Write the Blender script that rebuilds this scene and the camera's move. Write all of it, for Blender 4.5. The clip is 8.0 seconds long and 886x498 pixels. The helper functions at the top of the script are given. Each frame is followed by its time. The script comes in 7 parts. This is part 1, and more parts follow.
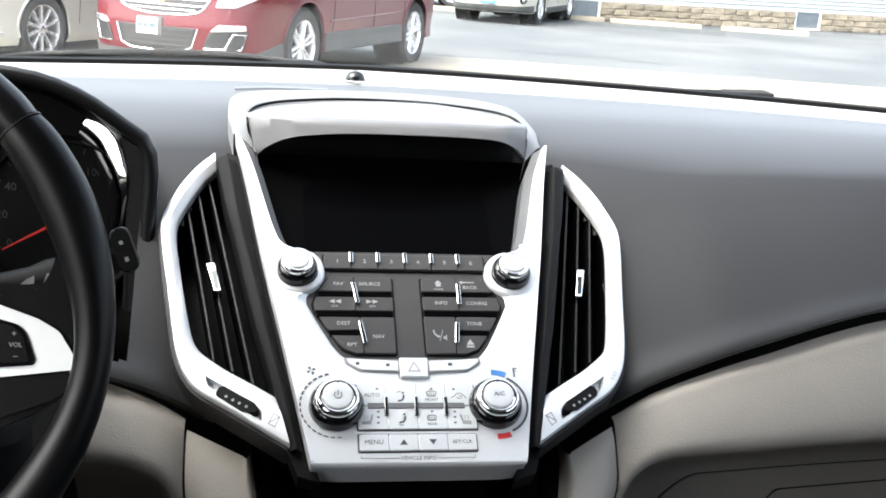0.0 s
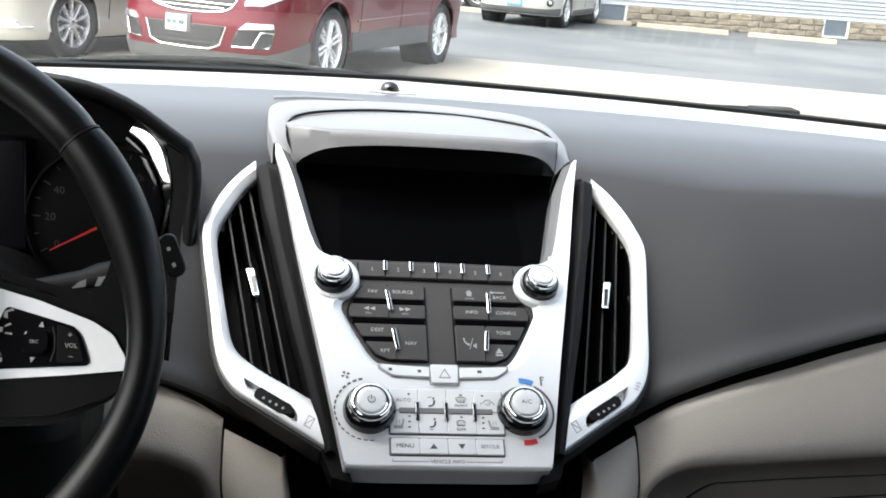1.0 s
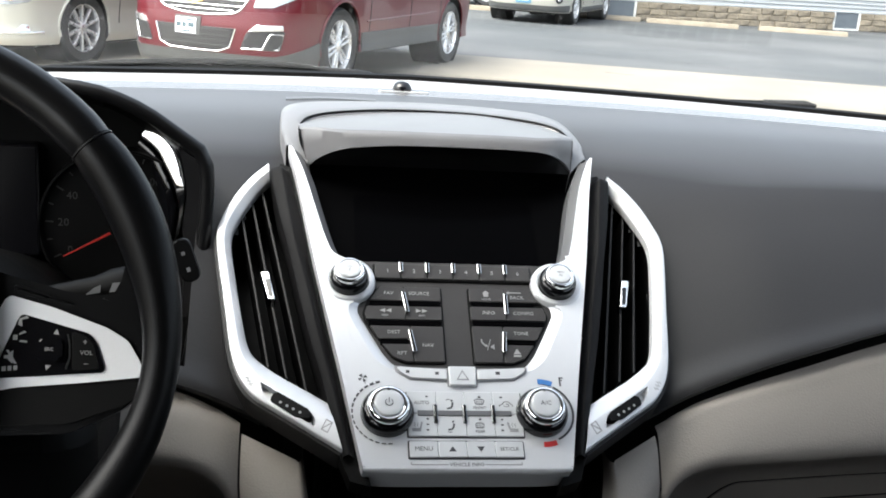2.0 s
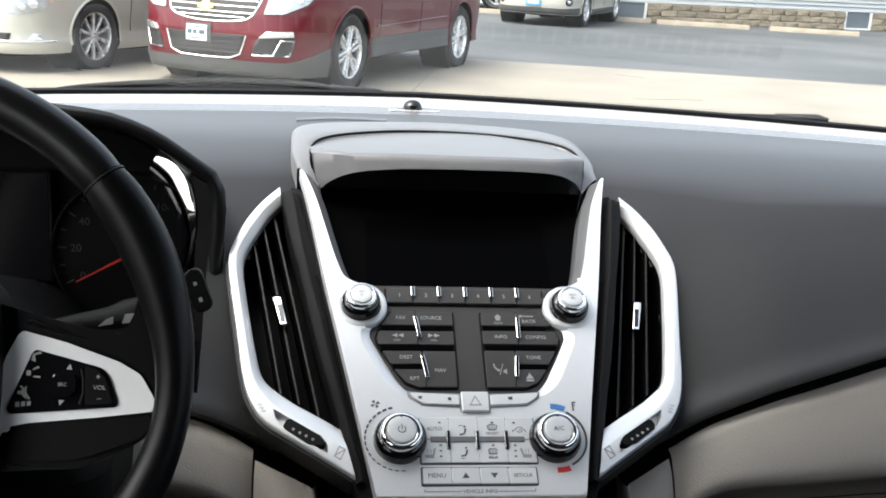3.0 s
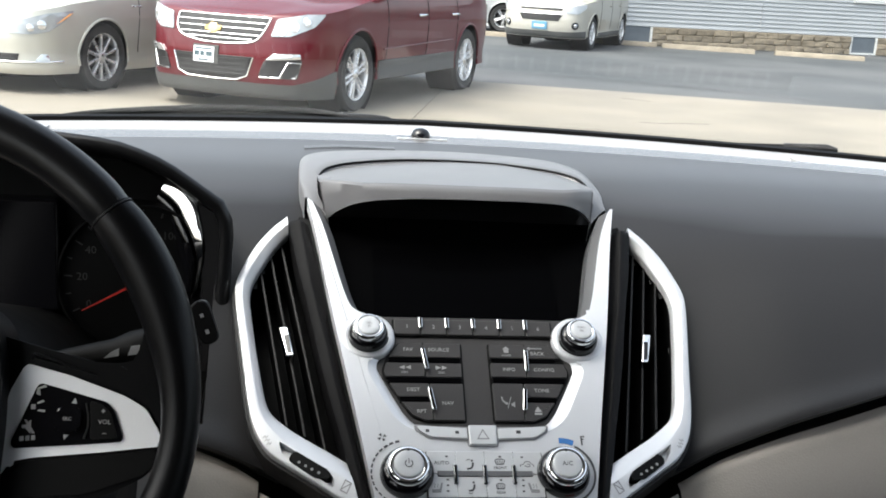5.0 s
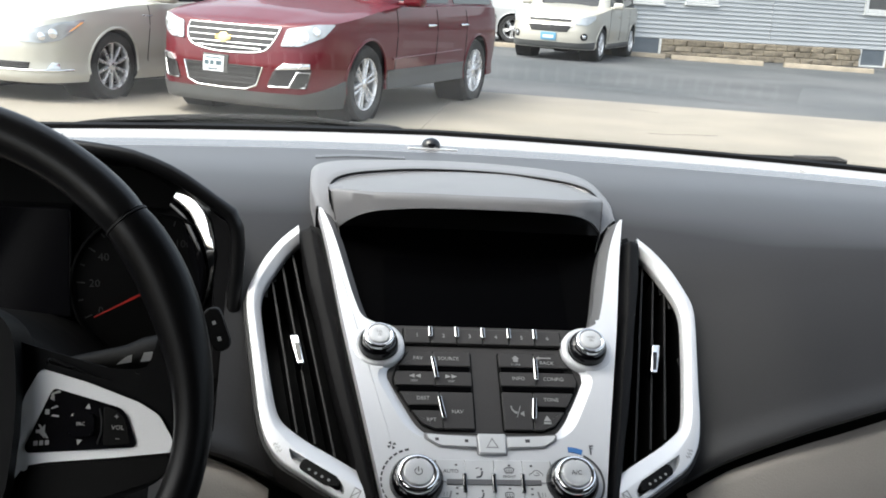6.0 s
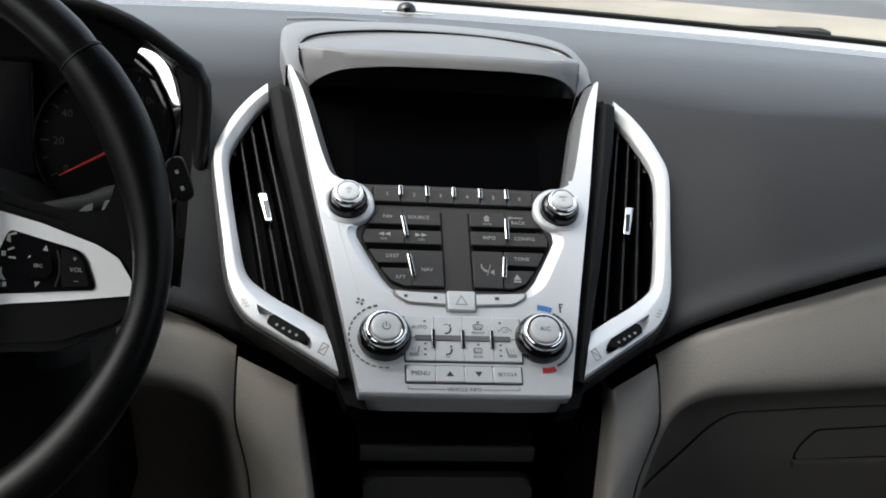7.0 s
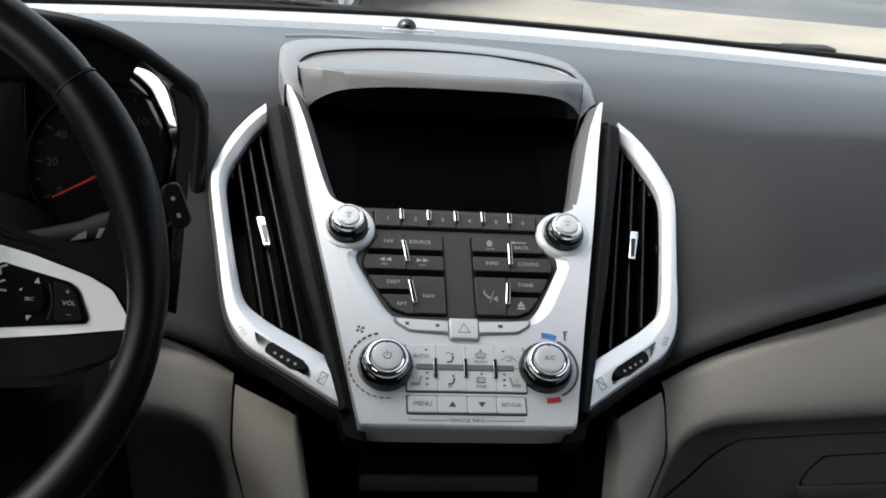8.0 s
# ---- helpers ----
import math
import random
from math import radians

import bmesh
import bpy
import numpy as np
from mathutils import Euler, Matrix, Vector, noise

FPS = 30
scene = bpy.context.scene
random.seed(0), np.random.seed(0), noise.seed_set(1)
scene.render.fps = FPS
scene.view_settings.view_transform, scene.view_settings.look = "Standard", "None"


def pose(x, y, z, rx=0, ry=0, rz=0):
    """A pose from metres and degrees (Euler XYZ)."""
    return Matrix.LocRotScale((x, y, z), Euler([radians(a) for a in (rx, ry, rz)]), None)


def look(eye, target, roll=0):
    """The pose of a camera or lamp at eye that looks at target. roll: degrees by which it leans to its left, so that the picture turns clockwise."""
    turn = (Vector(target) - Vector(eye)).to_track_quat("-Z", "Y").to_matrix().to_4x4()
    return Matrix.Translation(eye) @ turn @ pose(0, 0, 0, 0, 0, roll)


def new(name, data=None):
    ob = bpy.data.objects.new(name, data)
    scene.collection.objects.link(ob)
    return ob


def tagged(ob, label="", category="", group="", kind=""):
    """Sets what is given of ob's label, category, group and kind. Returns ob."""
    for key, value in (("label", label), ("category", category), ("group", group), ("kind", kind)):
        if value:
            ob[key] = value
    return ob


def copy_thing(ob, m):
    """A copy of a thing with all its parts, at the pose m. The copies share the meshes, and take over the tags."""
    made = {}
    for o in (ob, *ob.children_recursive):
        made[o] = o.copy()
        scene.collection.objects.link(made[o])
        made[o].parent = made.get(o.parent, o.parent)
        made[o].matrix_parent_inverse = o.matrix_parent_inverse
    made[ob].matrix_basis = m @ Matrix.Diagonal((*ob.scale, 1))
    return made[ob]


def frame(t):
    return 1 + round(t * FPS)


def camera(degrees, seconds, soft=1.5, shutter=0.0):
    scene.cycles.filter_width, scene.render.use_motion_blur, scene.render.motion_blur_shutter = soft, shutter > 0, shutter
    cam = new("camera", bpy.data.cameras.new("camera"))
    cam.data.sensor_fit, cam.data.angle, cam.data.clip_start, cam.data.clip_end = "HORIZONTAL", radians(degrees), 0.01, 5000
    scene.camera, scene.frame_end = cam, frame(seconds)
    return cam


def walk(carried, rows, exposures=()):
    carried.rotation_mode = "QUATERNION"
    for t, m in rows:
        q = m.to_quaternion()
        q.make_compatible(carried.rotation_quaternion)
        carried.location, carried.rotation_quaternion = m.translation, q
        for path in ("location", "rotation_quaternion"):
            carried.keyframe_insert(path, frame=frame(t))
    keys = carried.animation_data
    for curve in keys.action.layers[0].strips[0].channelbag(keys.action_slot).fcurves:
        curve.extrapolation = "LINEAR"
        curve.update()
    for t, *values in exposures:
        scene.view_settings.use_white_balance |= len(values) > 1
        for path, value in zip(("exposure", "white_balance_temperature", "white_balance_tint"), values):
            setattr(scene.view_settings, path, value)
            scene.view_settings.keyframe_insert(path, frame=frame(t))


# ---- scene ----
cam = camera(43.64, 8.0, soft=1.8)
ROWS = [
    (0.0, -0.1265, 0.0000, 1.3596, 74.931, -3.792, -9.328),
    (0.5, -0.1350, -0.0242, 1.3671, 74.739, -4.461, -8.224),
    (1.0, -0.1409, -0.0247, 1.3749, 74.841, -4.739, -7.957),
    (1.5, -0.1392, -0.0240, 1.3765, 74.886, -4.126, -8.132),
    (1.7, -0.1411, -0.0210, 1.3737, 74.795, -3.845, -7.923),
    (2.8, -0.1438, -0.0092, 1.3849, 74.722, -4.330, -6.412),
    (3.0, -0.1429, -0.0103, 1.3907, 74.863, -3.229, -7.082),
    (3.5, -0.1457, -0.0060, 1.3904, 75.135, -3.630, -7.167),
    (4.0, -0.1413, -0.0082, 1.3923, 75.662, -3.674, -7.090),
    (4.5, -0.1423, -0.0054, 1.3964, 75.737, -3.258, -7.117),
    (4.7, -0.1440, -0.0022, 1.3958, 75.822, -3.472, -6.951),
    (5.8, -0.1468, -0.0041, 1.4011, 76.353, -3.382, -6.382),
    (6.0, -0.1482, -0.0068, 1.3971, 76.449, -3.763, -6.294),
    (6.2, -0.1445, -0.0037, 1.3891, 75.331, -4.044, -6.101),
    (6.3, -0.1436, -0.0035, 1.3844, 74.753, -4.173, -6.173),
    (6.4, -0.1404, -0.0021, 1.3803, 73.544, -4.472, -6.372),
    (6.5, -0.1357, -0.0020, 1.3708, 72.892, -4.136, -6.766),
    (7.0, -0.1331, -0.0044, 1.3633, 71.212, -4.386, -6.880),
    (7.5, -0.1343, -0.0062, 1.3664, 71.529, -3.959, -6.945),
    (8.0, -0.1358, 0.0190, 1.3715, 71.531, -4.572, -7.042),
]
walk(cam, [(t, pose(x, y, z, rx, ry, rz)) for t, x, y, z, rx, ry, rz in ROWS], [(0.0, 2.92, 6430, 6), (1.0, 2.60, 6430, 6), (3.0, 2.15, 6430, 6), (4.5, 1.92, 6430, 6), (6.0, 1.90, 6430, 6), (7.0, 1.85, 6400, 5), (8.0, 1.88, 6400, 5)])

# ---------------------------------------------------------------- light
SUN_UP, SUN_TURN = 55.0, 250.0
world = bpy.data.worlds.new("sky")
scene.world = world
world.use_nodes = True
wn = world.node_tree.nodes
wl = world.node_tree.links
sky = wn.new("ShaderNodeTexSky")
sky.sky_type, sky.sun_disc = "NISHITA", False
sky.sun_elevation, sky.sun_rotation = radians(SUN_UP), radians(SUN_TURN)
sky.air_density, sky.dust_density, sky.ozone_density = 1.0, 6.0, 1.0
haze = wn.new("ShaderNodeHueSaturation")
haze.inputs["Saturation"].default_value = 0.5
wl.new(sky.outputs[0], haze.inputs["Color"])
wl.new(haze.outputs[0], wn["Background"].inputs[0])
wn["Background"].inputs[1].default_value = 0.15
sun = new("sun", bpy.data.lights.new("sun", "SUN"))
sun.data.energy, sun.data.angle, sun.data.color = 0.45, radians(50), (1.0, 0.97, 0.92)
sx, sy = math.sin(radians(SUN_TURN)), math.cos(radians(SUN_TURN))
sun.matrix_world = look((sx * 30, sy * 30, 30 * math.tan(radians(SUN_UP))), (0, 0, 0))


# ---------------------------------------------------------------- materials
def mat(name, colour, rough=0.5, metal=0.0, spec=0.5, grain=0.0, grain_size=0.002, stain=0.0, stain_size=0.15,
        bump=0.0, bump_size=0.002, coat=0.0, cells=False, by_object=0.0, by_island=0.0, tint=None):
    """A principled surface with fine grain, broad stains and relief, sizes in metres."""
    m = bpy.data.materials.new(name)
    m.use_nodes = True
    n, l = m.node_tree.nodes, m.node_tree.links
    b = n["Principled BSDF"]
    b.inputs["Base Color"].default_value = (*colour, 1)
    b.inputs["Roughness"].default_value = rough
    b.inputs["Metallic"].default_value = metal
    b.inputs["Specular IOR Level"].default_value = spec
    b.inputs["Coat Weight"].default_value = coat
    b.inputs["Coat Roughness"].default_value = 0.04
    co = n.new("ShaderNodeTexCoord")

    def noise_of(size, detail=3.0):
        t = n.new("ShaderNodeTexNoise")
        t.inputs["Scale"].default_value = 1 / size
        t.inputs["Detail"].default_value = detail
        l.new(co.outputs["Object"], t.inputs["Vector"])
        return t.outputs["Fac"]

    def varied(source, amount, colour_in):
        r = n.new("ShaderNodeMapRange")
        r.inputs[1].default_value, r.inputs[2].default_value = 0.25, 0.75
        r.inputs[3].default_value, r.inputs[4].default_value = 1 - amount, 1 + amount
        l.new(source, r.inputs[0])
        v = n.new("ShaderNodeVectorMath")
        v.operation = "MULTIPLY"
        if isinstance(colour_in, tuple):
            v.inputs[0].default_value = colour_in
        else:
            l.new(colour_in, v.inputs[0])
        l.new(r.outputs[0], v.inputs[1])
        return v.outputs[0]

    col = tuple(colour)
    if tint:
        mx = n.new("ShaderNodeMix")
        mx.data_type = "RGBA"
        mx.inputs[6].default_value, mx.inputs[7].default_value = (*colour, 1), (*tint, 1)
        r = n.new("ShaderNodeMapRange")
        r.inputs[1].default_value, r.inputs[2].default_value = 0.4, 0.62
        l.new(noise_of(stain_size * 1.7, 5.0), r.inputs[0])
        l.new(r.outputs[0], mx.inputs[0])
        col = mx.outputs[2]
    if grain:
        col = varied(noise_of(grain_size), grain, col)
    if stain:
        col = varied(noise_of(stain_size, 5.0), stain, col)
    if by_object:
        col = varied(n.new("ShaderNodeObjectInfo").outputs["Random"], by_object, col)
    if by_island:
        col = varied(n.new("ShaderNodeNewGeometry").outputs["Random Per Island"], by_island, col)
    if not isinstance(col, tuple):
        l.new(col, b.inputs["Base Color"])
    if stain or grain:
        r = n.new("ShaderNodeMapRange")
        r.inputs[3].default_value, r.inputs[4].default_value = rough * 0.85, min(1, rough * 1.15)
        l.new(noise_of(stain_size * 0.5, 4.0), r.inputs[0])
        l.new(r.outputs[0], b.inputs["Roughness"])
    if bump:
        bp = n.new("ShaderNodeBump")
        bp.inputs["Strength"].default_value = min(1, bump)
        bp.inputs["Distance"].default_value = bump_size * 0.25
        if cells:
            vt = n.new("ShaderNodeTexVoronoi")
            vt.inputs["Scale"].default_value = 1 / bump_size
            l.new(co.outputs["Object"], vt.inputs["Vector"])
            l.new(vt.outputs["Distance"], bp.inputs["Height"])
        else:
            l.new(noise_of(bump_size), bp.inputs["Height"])
        l.new(bp.outputs[0], b.inputs["Normal"])
    return m


def glass_mat(name, colour, gloss_rough=0.01):
    """Thin clear glass: what is behind it, and Fresnel gloss on top."""
    m = bpy.data.materials.new(name)
    m.use_nodes = True
    n, l = m.node_tree.nodes, m.node_tree.links
    n.remove(n["Principled BSDF"])
    tr, gl, fr, mx = (n.new("ShaderNode" + k) for k in ("BsdfTransparent", "BsdfGlossy", "Fresnel", "MixShader"))
    tr.inputs[0].default_value = (*colour, 1)
    gl.inputs["Roughness"].default_value = gloss_rough
    fr.inputs[0].default_value = 1.5
    l.new(fr.outputs[0], mx.inputs[0])
    l.new(tr.outputs[0], mx.inputs[1])
    l.new(gl.outputs[0], mx.inputs[2])
    l.new(mx.outputs[0], n["Material Output"].inputs[0])
    return m


# Same dash skin in a lighter grey; part of its sheen is colour.
DASH_SHEEN = mat("smooth_dash_skin_sheen_tone", (0.10, 0.10, 0.102), 0.22, spec=1.0, grain=0.08, grain_size=0.0012, stain=0.06, stain_size=0.2)
# Sky glare on the dark dash skin is put in as this pale colour.
DASH_TOP = mat("glare_pale_dash_top", (0.34, 0.34, 0.345), 0.33, spec=0.7, grain=0.08, grain_size=0.0012, stain=0.06, stain_size=0.2, bump=0.1, bump_size=0.0014)
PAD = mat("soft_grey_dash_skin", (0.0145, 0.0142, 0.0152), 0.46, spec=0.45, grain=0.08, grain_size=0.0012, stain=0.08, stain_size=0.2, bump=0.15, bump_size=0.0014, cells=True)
# the grained skin shines more at a flat angle
pad_nodes, pad_links = PAD.node_tree.nodes, PAD.node_tree.links
flat_angle, gloss = pad_nodes.new("ShaderNodeLayerWeight"), pad_nodes.new("ShaderNodeMapRange")
flat_angle.inputs["Blend"].default_value = 0.5
for socket, value in (("From Min", 0.42), ("From Max", 0.8), ("To Min", 0.3), ("To Max", 2.3)):
    gloss.inputs[socket].default_value = value
pad_links.new(flat_angle.outputs["Facing"], gloss.inputs["Value"])
pad_links.new(gloss.outputs["Result"], pad_nodes["Principled BSDF"].inputs["Specular IOR Level"])
TRIM_DARK = mat("dark_trim_plastic", (0.013, 0.0128, 0.0132), 0.48, spec=0.28, grain=0.06, grain_size=0.001, stain=0.06, stain_size=0.08, bump=0.2, bump_size=0.001)
HOOD_GREY = mat("satin_grey_plastic", (0.135, 0.135, 0.141), 0.36, grain=0.05, grain_size=0.001, stain=0.06, stain_size=0.1, bump=0.12, bump_size=0.001)
SILVER = mat("satin_silver_paint", (0.66, 0.67, 0.69), 0.36, metal=0.35, spec=0.4, grain=0.02, grain_size=0.0006, stain=0.03, stain_size=0.06)
# The silver paint again, lightened to stand in for light on the spokes.
SPOKE = mat("light_boosted_spoke_silver", (0.84, 0.85, 0.865), 0.34, metal=0.1, grain=0.02, grain_size=0.0006, stain=0.03, stain_size=0.06)
SILVER_KEY = mat("light_silver_button_paint", (0.60, 0.61, 0.62), 0.42, metal=0.25, grain=0.02, grain_size=0.0006, stain=0.03, stain_size=0.05)
STRIP = mat("dark_side_strip_plastic", (0.006, 0.0058, 0.0062), 0.6, spec=0.1, grain=0.06, grain_size=0.001, stain=0.06, stain_size=0.08, bump=0.15, bump_size=0.001)
BUTTON = mat("charcoal_button_plastic", (0.036, 0.034, 0.034), 0.55, spec=0.3, grain=0.06, grain_size=0.0008, stain=0.08, stain_size=0.03)
BLACK = mat("black_plastic", (0.0022, 0.0022, 0.0022), 0.55, spec=0.12, grain=0.1, grain_size=0.001, stain=0.1, stain_size=0.05)
WALL_GREY = mat("dark_satin_plastic", (0.10, 0.102, 0.108), 0.34, spec=0.6, grain=0.05, grain_size=0.001, stain=0.06, stain_size=0.1)
SHELF_GREY = mat("dark_grey_bin_plastic", (0.03, 0.029, 0.029), 0.55, spec=0.2, grain=0.06, grain_size=0.001, stain=0.08, stain_size=0.08)
SURROUND = mat("matt_black_surround", (0.0012, 0.0012, 0.0014), 0.4, spec=0.008, stain=0.1, stain_size=0.05)
PIANO = mat("gloss_black_plastic", (0.004, 0.004, 0.005), 0.12, stain=0.1, stain_size=0.05)
SCREEN = mat("dark_screen_glass", (0.0008, 0.0008, 0.001), 0.2, spec=0.006, stain=0.1, stain_size=0.05)
CHROME = mat("bright_chrome", (0.86, 0.87, 0.88), 0.07, metal=1.0, stain=0.02, stain_size=0.02)
SLIT_CHROME = mat("smoked_chrome", (0.22, 0.225, 0.235), 0.16, metal=1.0, stain=0.03, stain_size=0.02)
VANE = mat("grey_vane_edge", (0.022, 0.021, 0.021), 0.5, spec=0.2, stain=0.05, stain_size=0.03)
BEIGE = mat("warm_grey_dash_skin", (0.26, 0.236, 0.213), 0.6, spec=0.3, grain=0.05, grain_size=0.0012, stain=0.06, stain_size=0.15, bump=0.4, bump_size=0.0016, cells=True)
LEATHER = mat("black_leather", (0.0032, 0.0032, 0.0035), 0.36, spec=0.15, grain=0.12, grain_size=0.0015, stain=0.12, stain_size=0.05, bump=0.15, bump_size=0.0012, cells=True)
RIMTOP = mat("smooth_black_grip", (0.006, 0.006, 0.0065), 0.33, spec=0.35, grain=0.06, grain_size=0.001, stain=0.1, stain_size=0.06)
PRINT = mat("pale_printing", (0.29, 0.29, 0.285), 0.6, stain=0.04, stain_size=0.01)
DIAL_PRINT = mat("unlit_dial_printing", (0.02, 0.02, 0.02), 0.6, stain=0.04, stain_size=0.01)
PRINT_DIM = mat("dim_grey_printing", (0.24, 0.24, 0.24), 0.6, stain=0.04, stain_size=0.01)
INK = mat("dark_printing", (0.05, 0.05, 0.055), 0.6, stain=0.04, stain_size=0.01)
INK_SOFT = mat("soft_grey_printing", (0.26, 0.26, 0.27), 0.6, stain=0.04, stain_size=0.01)
BLUE = mat("blue_printing", (0.04, 0.16, 0.42), 0.5, stain=0.04, stain_size=0.01)
RED = mat("red_printing", (0.5, 0.03, 0.03), 0.5, stain=0.04, stain_size=0.01)
NEEDLE = mat("red_needle", (0.33, 0.022, 0.016), 0.4, stain=0.04, stain_size=0.01)
HEADLINER = mat("grey_headliner_cloth", (0.19, 0.185, 0.18), 0.9, grain=0.06, grain_size=0.002, stain=0.05, stain_size=0.3)
CARPET = mat("dark_carpet", (0.03, 0.03, 0.03), 0.95, grain=0.2, grain_size=0.003, stain=0.1, stain_size=0.2)
WINDSHIELD = glass_mat("windshield_glass", (0.95, 0.97, 0.96))
RUBBER = mat("black_rubber", (0.009, 0.009, 0.009), 0.7, spec=0.25, grain=0.1, grain_size=0.003, stain=0.15, stain_size=0.05)
TYRE = mat("tyre_rubber", (0.025, 0.025, 0.025), 0.8, grain=0.1, grain_size=0.01, stain=0.2, stain_size=0.15)
ALLOY = mat("silver_alloy", (0.72, 0.72, 0.73), 0.28, metal=0.85, stain=0.06, stain_size=0.1)
WELL = mat("black_wheel_liner", (0.01, 0.01, 0.01), 0.9, stain=0.2, stain_size=0.2)
PAINT_RED = mat("dark_red_car_paint", (0.09, 0.002, 0.008), 0.40, metal=0.1, spec=0.2, coat=0.6, grain=0.03, grain_size=0.004, stain=0.05, stain_size=0.5)
PAINT_GOLD = mat("champagne_car_paint", (0.52, 0.51, 0.455), 0.36, metal=0.3, coat=0.4, grain=0.03, grain_size=0.004, stain=0.05, stain_size=0.5)
PAINT_SILVER = mat("pale_gold_car_paint", (0.50, 0.48, 0.425), 0.36, metal=0.3, coat=0.4, grain=0.03, grain_size=0.004, stain=0.05, stain_size=0.5)
CLADDING = mat("grey_bumper_cladding", (0.055, 0.057, 0.056), 0.6, grain=0.08, grain_size=0.004, stain=0.12, stain_size=0.2)
CAR_GLASS = mat("dark_car_window", (0.01, 0.012, 0.013), 0.04, spec=0.7, stain=0.1, stain_size=0.3)
LAMP_CLEAR = mat("clear_headlamp_plastic", (0.38, 0.40, 0.42), 0.12, metal=0.3, coat=1.0, stain=0.12, stain_size=0.06)
LAMP_INNER = mat("headlamp_reflector", (0.8, 0.81, 0.83), 0.15, metal=0.9, stain=0.1, stain_size=0.05)
# Reflected sky is put into the pane's grey.
HOUSE_PANE = mat("sky_toned_window_pane", (0.13, 0.13, 0.13), 0.08, spec=0.6, stain=0.15, stain_size=0.4)
LAMP_AMBER = mat("amber_reflector", (0.75, 0.3, 0.05), 0.2, coat=1.0, stain=0.05, stain_size=0.05)
GRILLE = mat("dark_grille_mesh", (0.012, 0.012, 0.013), 0.5, grain=0.3, grain_size=0.02, stain=0.1, stain_size=0.1)
GOLD = mat("gold_badge", (0.6, 0.43, 0.17), 0.3, metal=0.8, stain=0.05, stain_size=0.05)
PLATE_WHITE = mat("white_number_plate", (0.7, 0.72, 0.75), 0.5, stain=0.08, stain_size=0.1)
PLATE_INK = mat("dark_plate_printing", (0.06, 0.10, 0.12), 0.5, stain=0.08, stain_size=0.1)
PLATE_BLUE = mat("blue_number_plate", (0.12, 0.3, 0.45), 0.5, stain=0.08, stain_size=0.1)
ASPHALT = mat("worn_asphalt", (0.050, 0.055, 0.059), 0.85, grain=0.25, grain_size=0.02, stain=0.14, stain_size=1.6, bump=0.5, bump_size=0.02, tint=(0.082, 0.084, 0.087))
CONCRETE = mat("sandy_concrete", (0.222, 0.198, 0.160), 0.85, grain=0.1, grain_size=0.015, stain=0.1, stain_size=0.9, bump=0.3, bump_size=0.01, by_object=0.03, tint=(0.19, 0.17, 0.14))
TAR = mat("black_tar_seam", (0.02, 0.02, 0.02), 0.6, grain=0.2, grain_size=0.02, stain=0.2, stain_size=0.3)
SIDING = mat("pale_grey_siding", (0.44, 0.455, 0.465), 0.55, grain=0.03, grain_size=0.02, stain=0.05, stain_size=0.8)
STONE = mat("rock_faced_tan_stone", (0.33, 0.275, 0.195), 0.9, grain=0.25, grain_size=0.03, stain=0.25, stain_size=0.2, bump=0.9, bump_size=0.05, by_object=0.16, tint=(0.24, 0.2, 0.15))
MORTAR = mat("grey_mortar", (0.30, 0.26, 0.2), 0.95, grain=0.15, grain_size=0.01, stain=0.1, stain_size=0.3)
WHITE_WOOD = mat("white_painted_wood", (0.72, 0.72, 0.7), 0.6, grain=0.05, grain_size=0.02, stain=0.08, stain_size=0.2)
SHUTTER = mat("blue_grey_panel", (0.13, 0.15, 0.17), 0.6, grain=0.06, grain_size=0.02, stain=0.12, stain_size=0.2)
STOP = mat("tan_concrete_stop", (0.25, 0.215, 0.165), 0.9, grain=0.15, grain_size=0.02, stain=0.2, stain_size=0.3, bump=0.5, bump_size=0.02)
ROOFING = mat("dark_shingles", (0.08, 0.075, 0.07), 0.9, grain=0.3, grain_size=0.05, stain=0.15, stain_size=0.5)


# ---------------------------------------------------------------- builders
def part(name, bm, material, parent=None, label="", smooth=True):
    """Links a bmesh as one mesh object under a thing or a part."""
    bmesh.ops.recalc_face_normals(bm, faces=bm.faces)
    me = bpy.data.meshes.new(name)
    bm.to_mesh(me)
    bm.free()
    me.materials.append(material)
    if smooth:
        me.polygons.foreach_set("use_smooth", [True] * len(me.polygons))
        sharp_edges(me)
    ob = new(name, me)
    if parent is not None:
        ob.parent = parent
    return tagged(ob, label)


def sharp_edges(me, degrees=48):
    bm = bmesh.new()
    bm.from_mesh(me)
    for e in bm.edges:
        if len(e.link_faces) != 2:
            continue
        a, b = sorted(f.calc_area() for f in e.link_faces)
        bend_angle = e.calc_face_angle(0)
        e.smooth = bend_angle < radians(degrees) and not (b > 9 * a and bend_angle > radians(6))
    bm.to_mesh(me)
    bm.free()


def thing(name, m, label, category, group="", kind=""):
    ob = new(name)
    ob.empty_display_size = 0.05
    ob.matrix_world = m
    return tagged(ob, label, category, group, kind)


